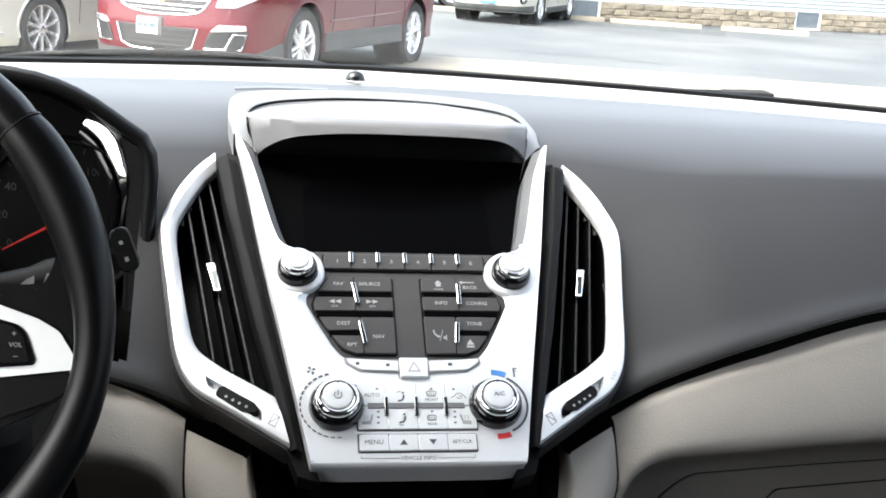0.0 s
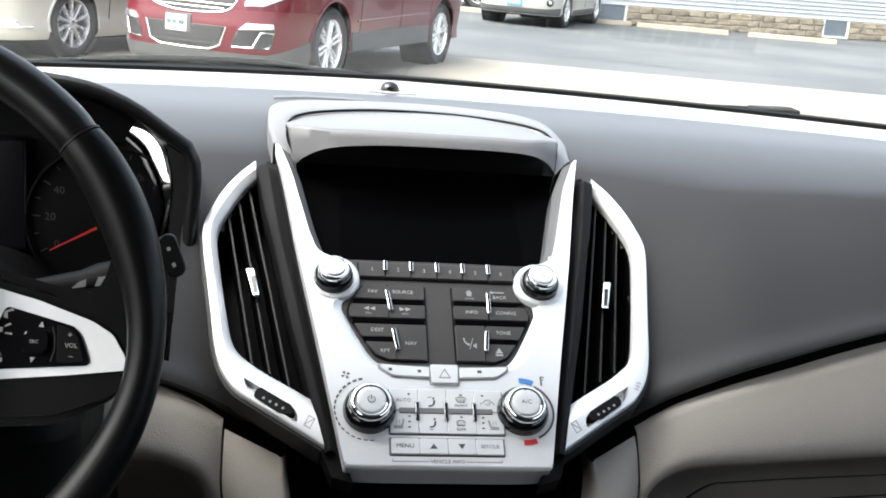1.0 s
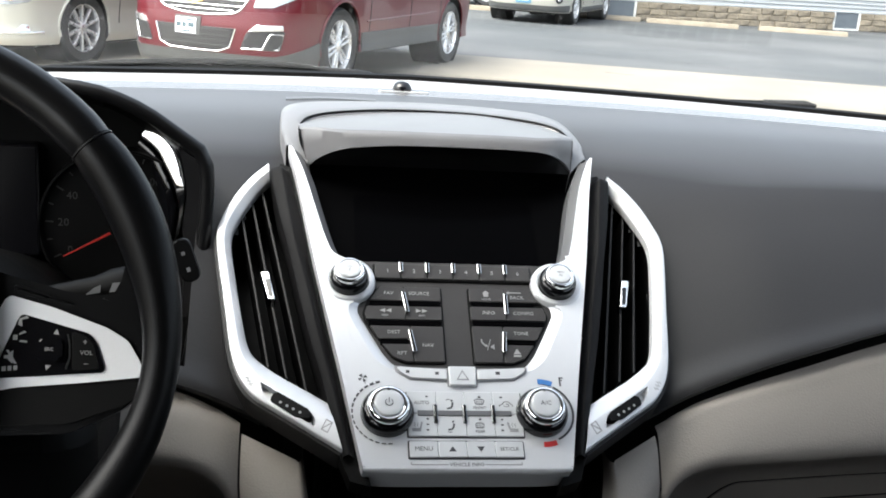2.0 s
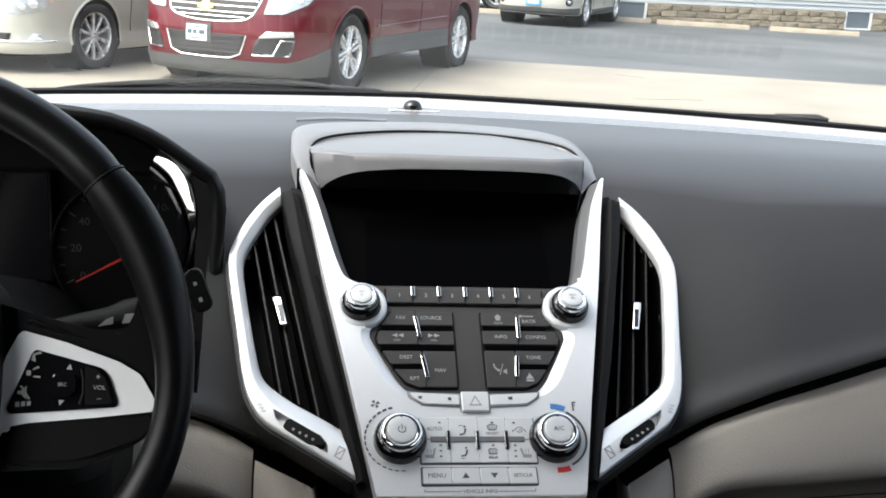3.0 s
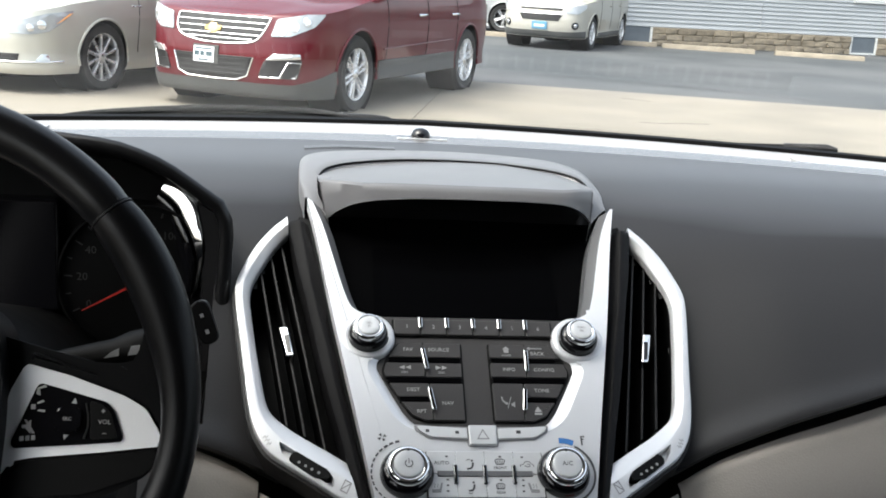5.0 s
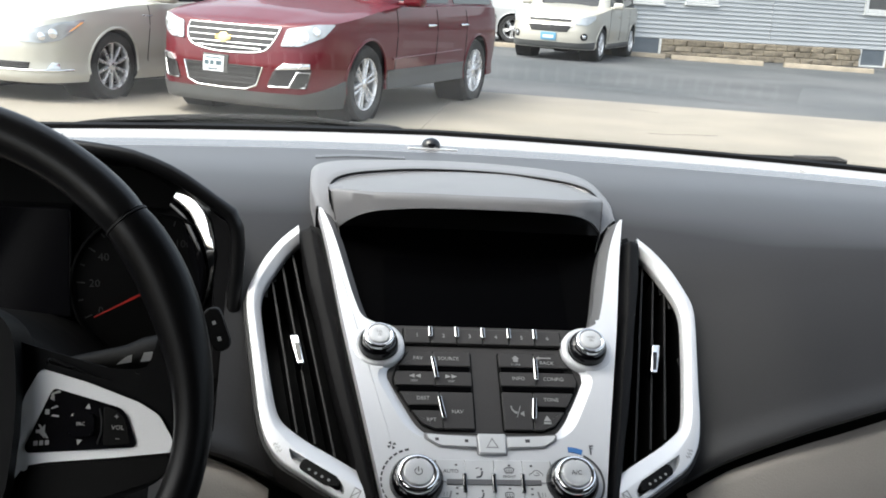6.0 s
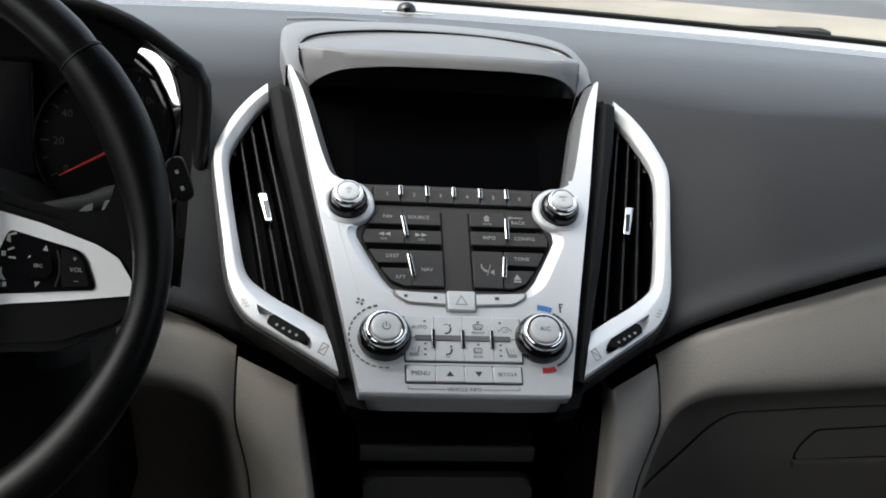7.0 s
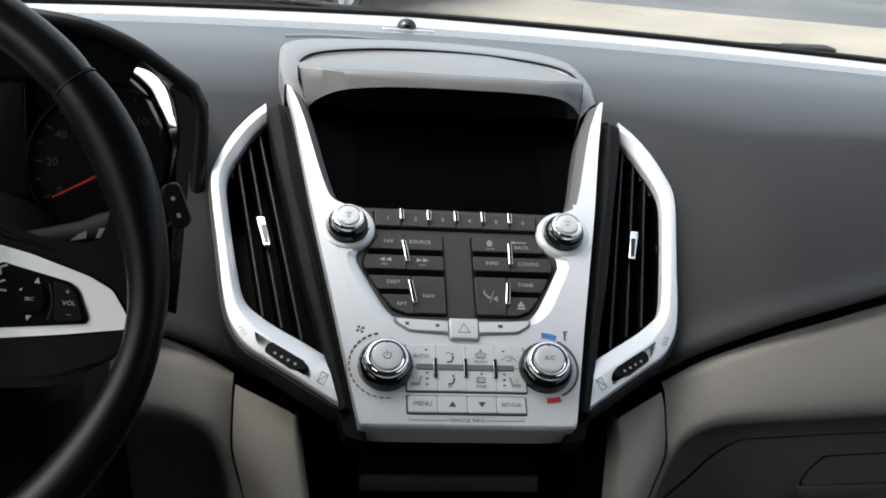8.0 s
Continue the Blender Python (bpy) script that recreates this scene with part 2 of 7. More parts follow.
def rounded(pts, r, seg=4):
    """A closed outline with its corners rounded; r is one radius or one for each corner."""
    out, n = [], len(pts)
    rs = r if isinstance(r, (list, tuple)) else [r] * n
    for i in range(n):
        a, b, c = Vector(pts[i - 1]), Vector(pts[i]), Vector(pts[(i + 1) % n])
        k = min(rs[i], (a - b).length * 0.49, (c - b).length * 0.49)
        if k < 1e-6:
            out.append(tuple(b))
            continue
        p, q = b + (a - b).normalized() * k, b + (c - b).normalized() * k
        for j in range(seg + 1):
            t = j / seg
            out.append(tuple(p * (1 - t) ** 2 + b * 2 * t * (1 - t) + q * t * t))
    return out


def mirrored(half):
    """A closed outline from its right half, given from the bottom axis to the top axis."""
    return half + [(-x, y) for x, y in reversed(half) if abs(x) > 1e-9]


def slab(outline, h0, h1, bevel=0.0, seg=2, step=0.0):
    """An outline extruded from h0 to h1, with its upper edges bevelled and its face cut up in steps."""
    bm = bmesh.new()
    top = [bm.verts.new((x, y, h1)) for x, y in outline]
    low = [bm.verts.new((x, y, h0)) for x, y in outline]
    n = len(outline)
    face = bm.faces.new(top)
    bm.faces.new(low[::-1])
    for i in range(n):
        bm.faces.new((top[i], low[i], low[(i + 1) % n], top[(i + 1) % n]))
    if bevel:
        bmesh.ops.bevel(bm, geom=list(face.edges), offset=bevel, segments=seg, affect="EDGES", profile=0.5)
    if step:
        bmesh.ops.triangulate(bm, faces=bm.faces)
        for _ in range(6):
            long = [e for e in bm.edges if e.calc_length() > step]
            if not long:
                break
            bmesh.ops.subdivide_edges(bm, edges=long, cuts=1)
            bmesh.ops.triangulate(bm, faces=[f for f in bm.faces if len(f.verts) > 3])
    return bm


def bend(bm, f):
    for v in bm.verts:
        v.co = f(*v.co)
    return bm


def moved(bm, m):
    bm.transform(m)
    return bm


def box(x0, x1, y0, y1, z0, z1, bevel=0.0, seg=2):
    bm = bmesh.new()
    bmesh.ops.create_cube(bm, size=1, matrix=Matrix.Translation(((x0 + x1) / 2, (y0 + y1) / 2, (z0 + z1) / 2)) @ Matrix.Diagonal((x1 - x0, y1 - y0, z1 - z0, 1)))
    if bevel:
        bmesh.ops.bevel(bm, geom=list(bm.edges), offset=bevel, segments=seg, affect="EDGES", profile=0.5)
    return bm


def lathe(profile, seg=32):
    """A profile of (radius, height) turned round the z axis."""
    bm = bmesh.new()
    rings = []
    for r, h in profile:
        if r < 1e-6:
            rings.append([bm.verts.new((0, 0, h))])
        else:
            rings.append([bm.verts.new((r * math.cos(2 * math.pi * i / seg), r * math.sin(2 * math.pi * i / seg), h)) for i in range(seg)])
    for a, b in zip(rings, rings[1:]):
        for i in range(seg):
            j = (i + 1) % seg
            if len(a) == 1 and len(b) > 1:
                bm.faces.new((a[0], b[i], b[j]))
            elif len(b) == 1 and len(a) > 1:
                bm.faces.new((a[i], b[0], a[j]))
            elif len(a) > 1:
                bm.faces.new((a[i], b[i], b[j], a[j]))
    return bm


def tube(points, radius, seg=10, closed=False, flat=1.0):
    """A round bar along points; radius is one number or one for each point."""
    bm = bmesh.new()
    pts = [Vector(p) for p in points]
    n = len(pts)
    rs = radius if isinstance(radius, (list, tuple)) else [radius] * n
    rings, up = [], Vector((0, 0, 1))
    for i in range(n):
        d = (pts[(i + 1) % n] - pts[i - 1]) if closed else (pts[min(i + 1, n - 1)] - pts[max(i - 1, 0)])
        d.normalize()
        side = d.cross(up)
        if side.length < 1e-4:
            side = d.cross(Vector((0, 1, 0)))
        side.normalize()
        top = side.cross(d)
        rings.append([bm.verts.new(pts[i] + rs[i] * (math.cos(2 * math.pi * k / seg) * side + math.sin(2 * math.pi * k / seg) * top * flat)) for k in range(seg)])
    pairs = list(zip(rings, rings[1:])) + ([(rings[-1], rings[0])] if closed else [])
    for a, b in pairs:
        for k in range(seg):
            bm.faces.new((a[k], a[(k + 1) % seg], b[(k + 1) % seg], b[k]))
    if not closed:
        bm.faces.new(rings[0][::-1])
        bm.faces.new(rings[-1])
    return bm


def sheet(f, us, vs, thick=None):
    """A surface f(u, v) over a grid of us and vs; thick(u, v) gives a second skin that closes it."""
    bm = bmesh.new()
    g = [[bm.verts.new(f(u, v)) for v in vs] for u in us]
    for i in range(len(us) - 1):
        for j in range(len(vs) - 1):
            bm.faces.new((g[i][j], g[i + 1][j], g[i + 1][j + 1], g[i][j + 1]))
    if thick:
        h = [[bm.verts.new(thick(u, v)) for v in vs] for u in us]
        for i in range(len(us) - 1):
            for j in range(len(vs) - 1):
                bm.faces.new((h[i][j], h[i][j + 1], h[i + 1][j + 1], h[i + 1][j]))
        ring = [(i, 0) for i in range(len(us))] + [(len(us) - 1, j) for j in range(1, len(vs))] + [(i, len(vs) - 1) for i in range(len(us) - 2, -1, -1)] + [(0, j) for j in range(len(vs) - 2, 0, -1)]
        for (i, j), (k, m) in zip(ring, ring[1:] + ring[:1]):
            bm.faces.new((g[i][j], h[i][j], h[k][m], g[k][m]))
    return bm


def steps(a, b, n):
    return [a + (b - a) * i / n for i in range(n + 1)]


def curve_through(pts, n):
    """Points along a smooth curve through pts (Catmull-Rom), evenly spread."""
    p = [Vector(q) for q in pts]
    p = [p[0] * 2 - p[1]] + p + [p[-1] * 2 - p[-2]]
    dense = []
    for i in range(1, len(p) - 2):
        for k in range(16):
            t = k / 16
            dense.append(0.5 * (2 * p[i] + (p[i + 1] - p[i - 1]) * t + (2 * p[i - 1] - 5 * p[i] + 4 * p[i + 1] - p[i + 2]) * t * t + (3 * p[i] - p[i - 1] - 3 * p[i + 1] + p[i + 2]) * t ** 3))
    dense.append(p[-2])
    run = [0.0]
    for a, b in zip(dense, dense[1:]):
        run.append(run[-1] + (b - a).length)
    return [tuple(float(np.interp(run[-1] * i / n, run, [d[k] for d in dense])) for k in range(len(dense[0]))) for i in range(n + 1)]


def through_all(pts, n):
    """n + 1 points along a smooth line through pts, n / (len - 1) to each stretch, so that two such lines keep step."""
    idx = list(range(len(pts)))
    return [tuple(smooth(t, idx, [p[k] for p in pts]) for k in range(len(pts[0]))) for t in steps(0, len(pts) - 1, n)]


def smooth(x, xs, ys):
    """A smooth curve through given points (cubic, with slopes from the neighbours)."""
    if x <= xs[0]:
        return ys[0]
    if x >= xs[-1]:
        return ys[-1]
    i = max(k for k in range(len(xs) - 1) if xs[k] <= x)

    def slope(k):
        a, b = max(k - 1, 0), min(k + 1, len(xs) - 1)
        return (ys[b] - ys[a]) / (xs[b] - xs[a])

    h = xs[i + 1] - xs[i]
    t = (x - xs[i]) / h
    return (2 * t ** 3 - 3 * t * t + 1) * ys[i] + (t ** 3 - 2 * t * t + t) * h * slope(i) + (3 * t * t - 2 * t ** 3) * ys[i + 1] + (t ** 3 - t * t) * h * slope(i + 1)


def letters(text, size, depth=0.0002):
    """Raised letters of Blender's own font, centred on the origin, as a bmesh."""
    cu = bpy.data.curves.new("letters", "FONT")
    cu.body, cu.size, cu.extrude, cu.align_x, cu.align_y = text, size, depth, "CENTER", "CENTER"
    cu.resolution_u = 2
    ob = bpy.data.objects.new("letters", cu)
    scene.collection.objects.link(ob)
    me = bpy.data.meshes.new_from_object(ob)
    bm = bmesh.new()
    bm.from_mesh(me)
    bpy.data.objects.remove(ob)
    bpy.data.curves.remove(cu)
    bpy.data.meshes.remove(me)
    return bm


def joined(*bms):
    out = bmesh.new()
    for b in bms:
        me = bpy.data.meshes.new("piece")
        b.to_mesh(me)
        b.free()
        out.from_mesh(me)
        bpy.data.meshes.remove(me)
    return out


MM = 0.001


def mm(outline):
    return [(x * MM, y * MM) for x, y in outline]


# ---------------------------------------------------------------- dashboard
TILT = 38.0
STACK = Matrix.Translation((0, 0.728, 1.008)) @ Matrix.Rotation(radians(TILT), 4, "X")
STACK_INV = STACK.inverted()


def edge_low(x):
    """Upper edge of the warm grey lower dash at x: (y, z)."""
    a = abs(x)
    return 0.80 + 0.12 * max(0, a - 0.17), (-0.10 * min(0.08, max(0, -x - 0.17))) + smooth(a, [0, 0.12, 0.17, 0.187, 0.209, 0.26, 0.31, 0.37, 0.42, 0.75], [0.975, 0.975, 0.9985, 1.0080, 1.0180, 1.0340, 1.0470, 1.063, 1.073, 1.11])


def crease(x):
    return 1.196 - 0.34 * x * x, 1.2140 - 0.004 * abs(x)


def base_line(x):
    return 1.305 - 0.32 * x * x, 1.2180 - 0.012 * abs(x)


def vent_edge(v):
    """Outer reach of the air vents (mm from the middle) at the height v (mm) on the stack's plane."""
    return float(np.interp(v, [-30, 12, 57, 84, 131, 205, 231, 254, 275, 291, 330], [80, 94, 160, 175, 184, 195, 191, 182, 169, 155, 140]))


def pad(x, s):
    """The upper dash: s 0 at its lower lip, 1 at the crease, 2 at the windshield."""
    y0, z0 = edge_low(x)
    y0, z0 = y0 - 0.004, z0 + 0.012
    y1, z1 = crease(x)
    y2, z2 = base_line(x)
    if s < 0:
        return Vector((x, y0 + 0.020 + 0.03 * -s, z0 - 0.006 - 0.008 * -s))
    if s <= 1:
        k = s
        fy = smooth(k, [0, 0.1, 0.2, 0.5, 0.65, 0.85, 1], [0, 0.025, 0.085, 0.335, 0.475, 0.74, 1])
        fz = smooth(k, [0, 0.1, 0.2, 0.5, 0.65, 0.85, 1], [0, 0.06, 0.135, 0.56, 0.755, 0.935, 1])
        lip = max(0, 1 - k / 0.07) ** 2
        return Vector((x, y0 + (y1 - y0) * fy + 0.020 * lip, z0 + (z1 - z0) * fz - 0.006 * lip))
    k = s - 1
    return Vector((x, y1 + (y2 - y1) * k, z1 + (z2 - z1) * k + 0.003 * math.sin(math.pi * min(1, k))))


dash = thing("dashboard", Matrix.Identity(4), "wide dark grey soft-touch dashboard above a warm grey lower half", "dashboard")
PAD_S = [-1, -0.4, 0, 0.02, 0.04, 0.06, 0.08] + [0.1 + 0.9 * i / 70 for i in range(1, 71)] + []
pad_bm = sheet(pad, steps(-0.74, 0.74, 246), PAD_S)
sink = STACK.to_3x3() @ Vector((0, 0, -1))
for v in pad_bm.verts:
    q = STACK_INV @ v.co * 1000
    k = min(1, max(0, (0.31 - abs(v.co.x)) / 0.12))
    m = min(1, max(0, (350 - q.y) / 170))
    v.co += sink * 0.008 * k * k * (3 - 2 * k) * m * m * (3 - 2 * m)
gone = []
for f in pad_bm.faces:
    q = STACK_INV @ f.calc_center_median() * 1000
    if -40 < q.y < 296 and abs(q.x) < vent_edge(q.y) - 8:
        gone.append(f)
    c = f.calc_center_median()
    if c.y < 0.995 and abs(c.x + 0.385) < 0.168 and c.z > 1.04:
        gone.append(f)
bmesh.ops.delete(pad_bm, geom=list(set(gone)), context="FACES")
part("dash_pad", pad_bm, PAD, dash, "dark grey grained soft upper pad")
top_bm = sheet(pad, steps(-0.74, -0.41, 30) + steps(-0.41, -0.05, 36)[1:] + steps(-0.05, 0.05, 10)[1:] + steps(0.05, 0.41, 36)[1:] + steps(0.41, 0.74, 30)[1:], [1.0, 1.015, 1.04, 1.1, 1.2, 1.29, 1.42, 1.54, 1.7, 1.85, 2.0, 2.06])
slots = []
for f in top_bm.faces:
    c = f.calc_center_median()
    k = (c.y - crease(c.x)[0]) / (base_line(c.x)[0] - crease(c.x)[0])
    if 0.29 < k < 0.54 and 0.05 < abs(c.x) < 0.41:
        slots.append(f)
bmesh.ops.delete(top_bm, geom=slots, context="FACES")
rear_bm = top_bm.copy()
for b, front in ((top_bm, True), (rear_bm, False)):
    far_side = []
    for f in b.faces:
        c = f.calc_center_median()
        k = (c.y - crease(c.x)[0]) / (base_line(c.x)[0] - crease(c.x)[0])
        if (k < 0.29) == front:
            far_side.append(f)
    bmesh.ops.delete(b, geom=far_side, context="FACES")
# front strip: its pale tone is painted glare
part("dash_top", top_bm, DASH_TOP, dash, "strip along the windshield, painted pale as sky glare")
part("dash_ledge", rear_bm, DASH_SHEEN, dash, "smooth ledge that catches the sky, its grey lightened to add sheen")


def crease_low(a):
    """Height of the line where the lower dash turns under, at the distance a from the middle."""
    return smooth(a, [0.145, 0.158, 0.1646, 0.173, 0.185, 0.207, 0.232, 0.30, 0.36, 0.75], [0.80, 0.89, 0.9255, 0.952, 0.970, 0.9805, 0.9835, 0.985, 0.987, 0.992])


def seam(z):
    """Distance from the middle of the seam between lower dash and console side at the height z."""
    return smooth(z, [0.45, 0.70, 0.80, 0.88, 0.904, 0.925, 0.952, 0.977, 1.0, 1.02], [0.13, 0.142, 0.149, 0.1565, 0.159, 0.1635, 0.1698, 0.1708, 0.1705, 0.170])


def low(x, z, h=0.0):
    """The warm grey lower dash at x and the height z, h proud of it."""
    a = abs(x)
    ye, ze = edge_low(x)
    zc = crease_low(a)
    deep = 0.030 + 0.03 * max(0, a - 0.2)
    if z > zc:
        k = min(1, (ze - z) / max(0.004, ze - zc))
        y = ye - deep * smooth(k, [0, 0.05, 0.15, 0.5, 0.85, 1.0], [-0.30, 0.02, 0.16, 0.58, 0.93, 1.0])
    else:
        slope = (crease_low(a + 0.004) - crease_low(a - 0.004)) / 0.008
        d = (zc - z) / math.hypot(1, min(6, slope))
        y = ye - deep + 1.7 * smooth(d, [0, 0.006, 0.014, 0.03, 0.06, 0.12, 0.3, 0.5], [0, 0.0015, 0.0075, 0.026, 0.0455, 0.065, 0.115, 0.16])
    return Vector((x, y - h, z))


def low_sheet(sg):
    def f(u, s):
        x = 0.1705 + u * (0.74 - 0.1705)
        z = edge_low(x)[1] + (0.50 - edge_low(x)[1]) * s
        x += (seam(z) + 0.0008 - 0.1705) * (1 - u) ** 5
        return low(sg * x, z)

    us = [0, 0.002, 0.005] + [0.01 + 0.99 * (i / 90) ** 1.3 for i in range(91)]
    return sheet(f, us, [0, 0.004, 0.01, 0.018, 0.028] + steps(0.04, 0.34, 44) + [0.38, 0.45, 0.55, 0.7, 0.85, 1.0])


for side in (1, -1):
    part("lower_panel", low_sheet(side), BEIGE, dash, "warm grey grained lower dash panel")

# glovebox door with its pull
DOOR = [(0.2097, 0.7868), (0.2256, 0.8289), (0.2416, 0.8618), (0.2559, 0.8952), (0.2668, 0.9108), (0.2764, 0.9180), (0.3607, 0.9196), (0.70, 0.9196), (0.70, 0.64), (0.2097, 0.64)]
DOOR_R = [0.03, 0.02, 0.02, 0.02, 0.01, 0.02, 0.05, 0.02, 0.02, 0.02]
part("door_gap", bend(slab(rounded([(x + (-0.0010 if x < 0.3 else 0.001), z + 0.0011) for x, z in DOOR], DOOR_R, 6), -0.004, 0.0005, 0.0002, 1, 0.008), low), BLACK, dash, "dark gap round the glovebox door")
glove = part("glovebox_door", bend(slab(rounded(DOOR, DOOR_R, 6), -0.002, 0.0022, 0.0013, 2, 0.008), low), BEIGE, dash, "warm grey glovebox door with a recessed pull")
# The recess's shade is drawn by a black slab under the pull.
part("pull_gap", bend(slab(rounded([(0.3624, 0.8527), (0.3628, 0.8679), (0.3707, 0.8888), (0.570, 0.8925), (0.585, 0.8386), (0.3651, 0.8421)], 0.005), 0.0, 0.0026, 0.0002, 1, 0.010), low), BLACK, glove, "black edge painted as shade round the pull")
part("pull", bend(slab(rounded([(0.3644, 0.8527), (0.3650, 0.8673), (0.3726, 0.8868), (0.570, 0.8906), (0.585, 0.8413), (0.3666, 0.8448)], 0.005), 0.0, 0.0030, 0.0008, 2, 0.010), low), BEIGE, glove, "recessed glovebox pull")
part("pull_lip", bend(slab(rounded([(0.3621, 0.8441), (0.587, 0.8373), (0.590, 0.8264), (0.3661, 0.8327)], 0.0025), 0.0, 0.010, 0.002, 2, 0.010), low), BEIGE, glove)


def cheek(sg):
    """The warm grey side of the console below the stack."""
    def f(k, s):
        # k 0 at the outer seam, 1 at the inner ridge; s metres downwards
        zo, zi = 0.9935 - s, 0.9805 - s
        o = Vector((seam(zo) - 0.0008, low(seam(zo) + 0.001, zo).y - 0.0005, zo))
        inner = Vector((smooth(zi, [0.5, 0.80, 0.905, 0.955, 0.972, 0.985], [0.07, 0.098, 0.1125, 0.122, 0.1255, 0.1275]) + (0.004 if sg > 0 else 0), smooth(zi, [0.5, 0.80, 0.905, 0.955, 0.972, 0.985], [0.60, 0.655, 0.706, 0.742, 0.760, 0.785]), zi))
        if k > 1:
            e = (k - 1) / 0.3
            return Vector((sg * (inner.x - 0.005 * min(1, 3 * e)), inner.y + 0.030 * e * e, inner.z))
        q = o.lerp(inner, k)
        q.y -= 0.007 * math.sin(math.pi * k) * min(1, s / 0.03)
        if s < 0.01:
            q.y += (0.01 - s) ** 2 * 40
        return Vector((sg * q.x, q.y, q.z))

    well = sheet(lambda k, s: f(1.3, s) + Vector((-sg * 0.004 * k, 0.16 * k, 0)), [0, 0.1, 0.5, 1.0], steps(0.0, 0.40, 12))
    part("console_inner_wall", well, BLACK, dash)
    bm = sheet(f, [0, 0.02, 0.1, 0.25, 0.4, 0.55, 0.7, 0.82, 0.9, 0.96, 1.0, 1.03, 1.06, 1.15, 1.3], [0, 0.002, 0.004, 0.007, 0.01, 0.014] + steps(0.02, 0.40, 38), None)
    return part("console_cheek", bm, BEIGE, dash, "warm grey console side panel")


cheek(1)
cheek(-1)

# windshield-side details: sun sensor, defroster slots
sensor = thing("sun_sensor", Matrix.Translation((-0.014, 1.226, 1.2155)) @ Matrix.Scale(0.66, 4), "small black domed sensor on the dash top", "sensor")
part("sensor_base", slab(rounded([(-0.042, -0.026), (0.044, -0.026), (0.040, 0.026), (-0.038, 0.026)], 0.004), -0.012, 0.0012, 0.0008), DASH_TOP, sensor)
part("dome", lathe([(0.0165, 0.0), (0.0165, 0.003), (0.0155, 0.007), (0.013, 0.0115), (0.009, 0.0145), (0.004, 0.016), (0, 0.0163)], 28), PIANO, sensor, "glossy black dome")


def on_top(x, k, h=0.0):
    p = pad(x, 1 + k)
    return Vector((x, p.y, p.z + h))


for side in (-1, 1):
    slot = thing("defroster_vent", Matrix.Identity(4), "long slotted defroster vent in the dash top", "air vent", "defroster vents")
    xs = steps(side * 0.05, side * 0.41, 36)
    part("slot_floor", sheet(lambda x, k: on_top(x, k, -0.016), xs, [0.28, 0.40, 0.53]), BLACK, slot)
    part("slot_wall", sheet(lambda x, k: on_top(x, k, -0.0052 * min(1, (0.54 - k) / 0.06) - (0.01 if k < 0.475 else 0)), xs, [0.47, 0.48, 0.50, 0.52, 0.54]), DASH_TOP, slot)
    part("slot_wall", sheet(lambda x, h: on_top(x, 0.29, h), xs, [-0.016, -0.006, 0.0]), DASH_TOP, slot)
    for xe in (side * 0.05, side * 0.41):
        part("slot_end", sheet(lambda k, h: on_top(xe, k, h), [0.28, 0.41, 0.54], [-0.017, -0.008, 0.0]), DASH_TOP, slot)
    vane = None
    for i in range(19):
        x = side * (0.066 + 0.0176 * i)
        y, z = on_top(x, 0.405, 0.0).yz
        if vane is None:
            vane = part("slot_vane", box(-0.0016, 0.0016, -0.0120, 0.0120, -0.014, -0.0052, 0.0004, 1), HOOD_GREY, slot)
            vane.location = (x, y, z)
        else:
            v = vane.copy()
            scene.collection.objects.link(v)
            v.location = (x, y, z)

# ---------------------------------------------------------------- centre stack
stack = thing("centre_stack", STACK, "silver centre stack with dark screen, round knobs and buttons", "dashboard console")

OUTER = [(0, -8.6), (58, -8.6), (74, -8.6), (79.3, -8.2), (95.5, 77), (116.5, 182), (130.5, 262), (139.5, 305)]
INNER = [(135.5, 302), (126, 274), (117, 238), (108.5, 207), (101.5, 188), (92, 182), (75, 178), (70.5, 169), (70.5, 152), (77, 140), (78.5, 130), (59, 92), (50, 82), (40, 78.5), (0, 77)]
RISE = INNER[:9] + [(86.5, 139), (89, 127.5), (69, 85), (55.5, 74.6), (42, 72.6), (0, 71.6)]


plate_r = [0, 0, 0, 1.5, 20, 20, 20, 1, 4, 30, 30, 14, 8, 6, 8, 8, 8, 6, 6, 10, 10, 12, 0]
plate_half = OUTER + RISE


def lean(u, v):
    """How far the arm's inner edge at (u, v) reaches over the screen."""
    return (-2.4 if u > 0 else 1.2) * smooth(v, [184, 240, 274, 302], [0, 1, 1, 0.15])


full = plate_half + [(-x, y) for x, y in reversed(plate_half) if abs(x) > 1e-9]
radii = plate_r + [r for (x, y), r in reversed(list(zip(plate_half, plate_r))) if abs(x) > 1e-9]
full = [(x + lean(x, y) if any(abs(abs(x) - u) + abs(y - v) < 0.01 for u, v in INNER[:5]) else x, y) for x, y in full]
faceplate = part("faceplate", slab(mm(rounded(full, radii, 4)), -0.016, 0.0, 0.0024, 3), SILVER, stack, "satin silver faceplate")


def half_line(half):
    """The dished edge beside the buttons from its right half, as one open line."""
    pts = half[8:]
    pts = pts[:-1] + [(-x, y) for x, y in reversed(pts[:-1])]
    return curve_through(pts, 90)


upper_line, lower_line = half_line(RISE), half_line(INNER)


def dish_f(i, k):
    (x0, y0), (x1, y1) = upper_line[i], lower_line[i]
    return Vector((x0 + (x1 - x0) * k, y0 + (y1 - y0) * k, -0.1 - 5.6 * max(0, k) ** 1.3)) * MM


part("dished_edge", sheet(dish_f, list(range(91)), steps(-0.12, 1.04, 8)), SILVER, stack, "sloping silver edge round the buttons")

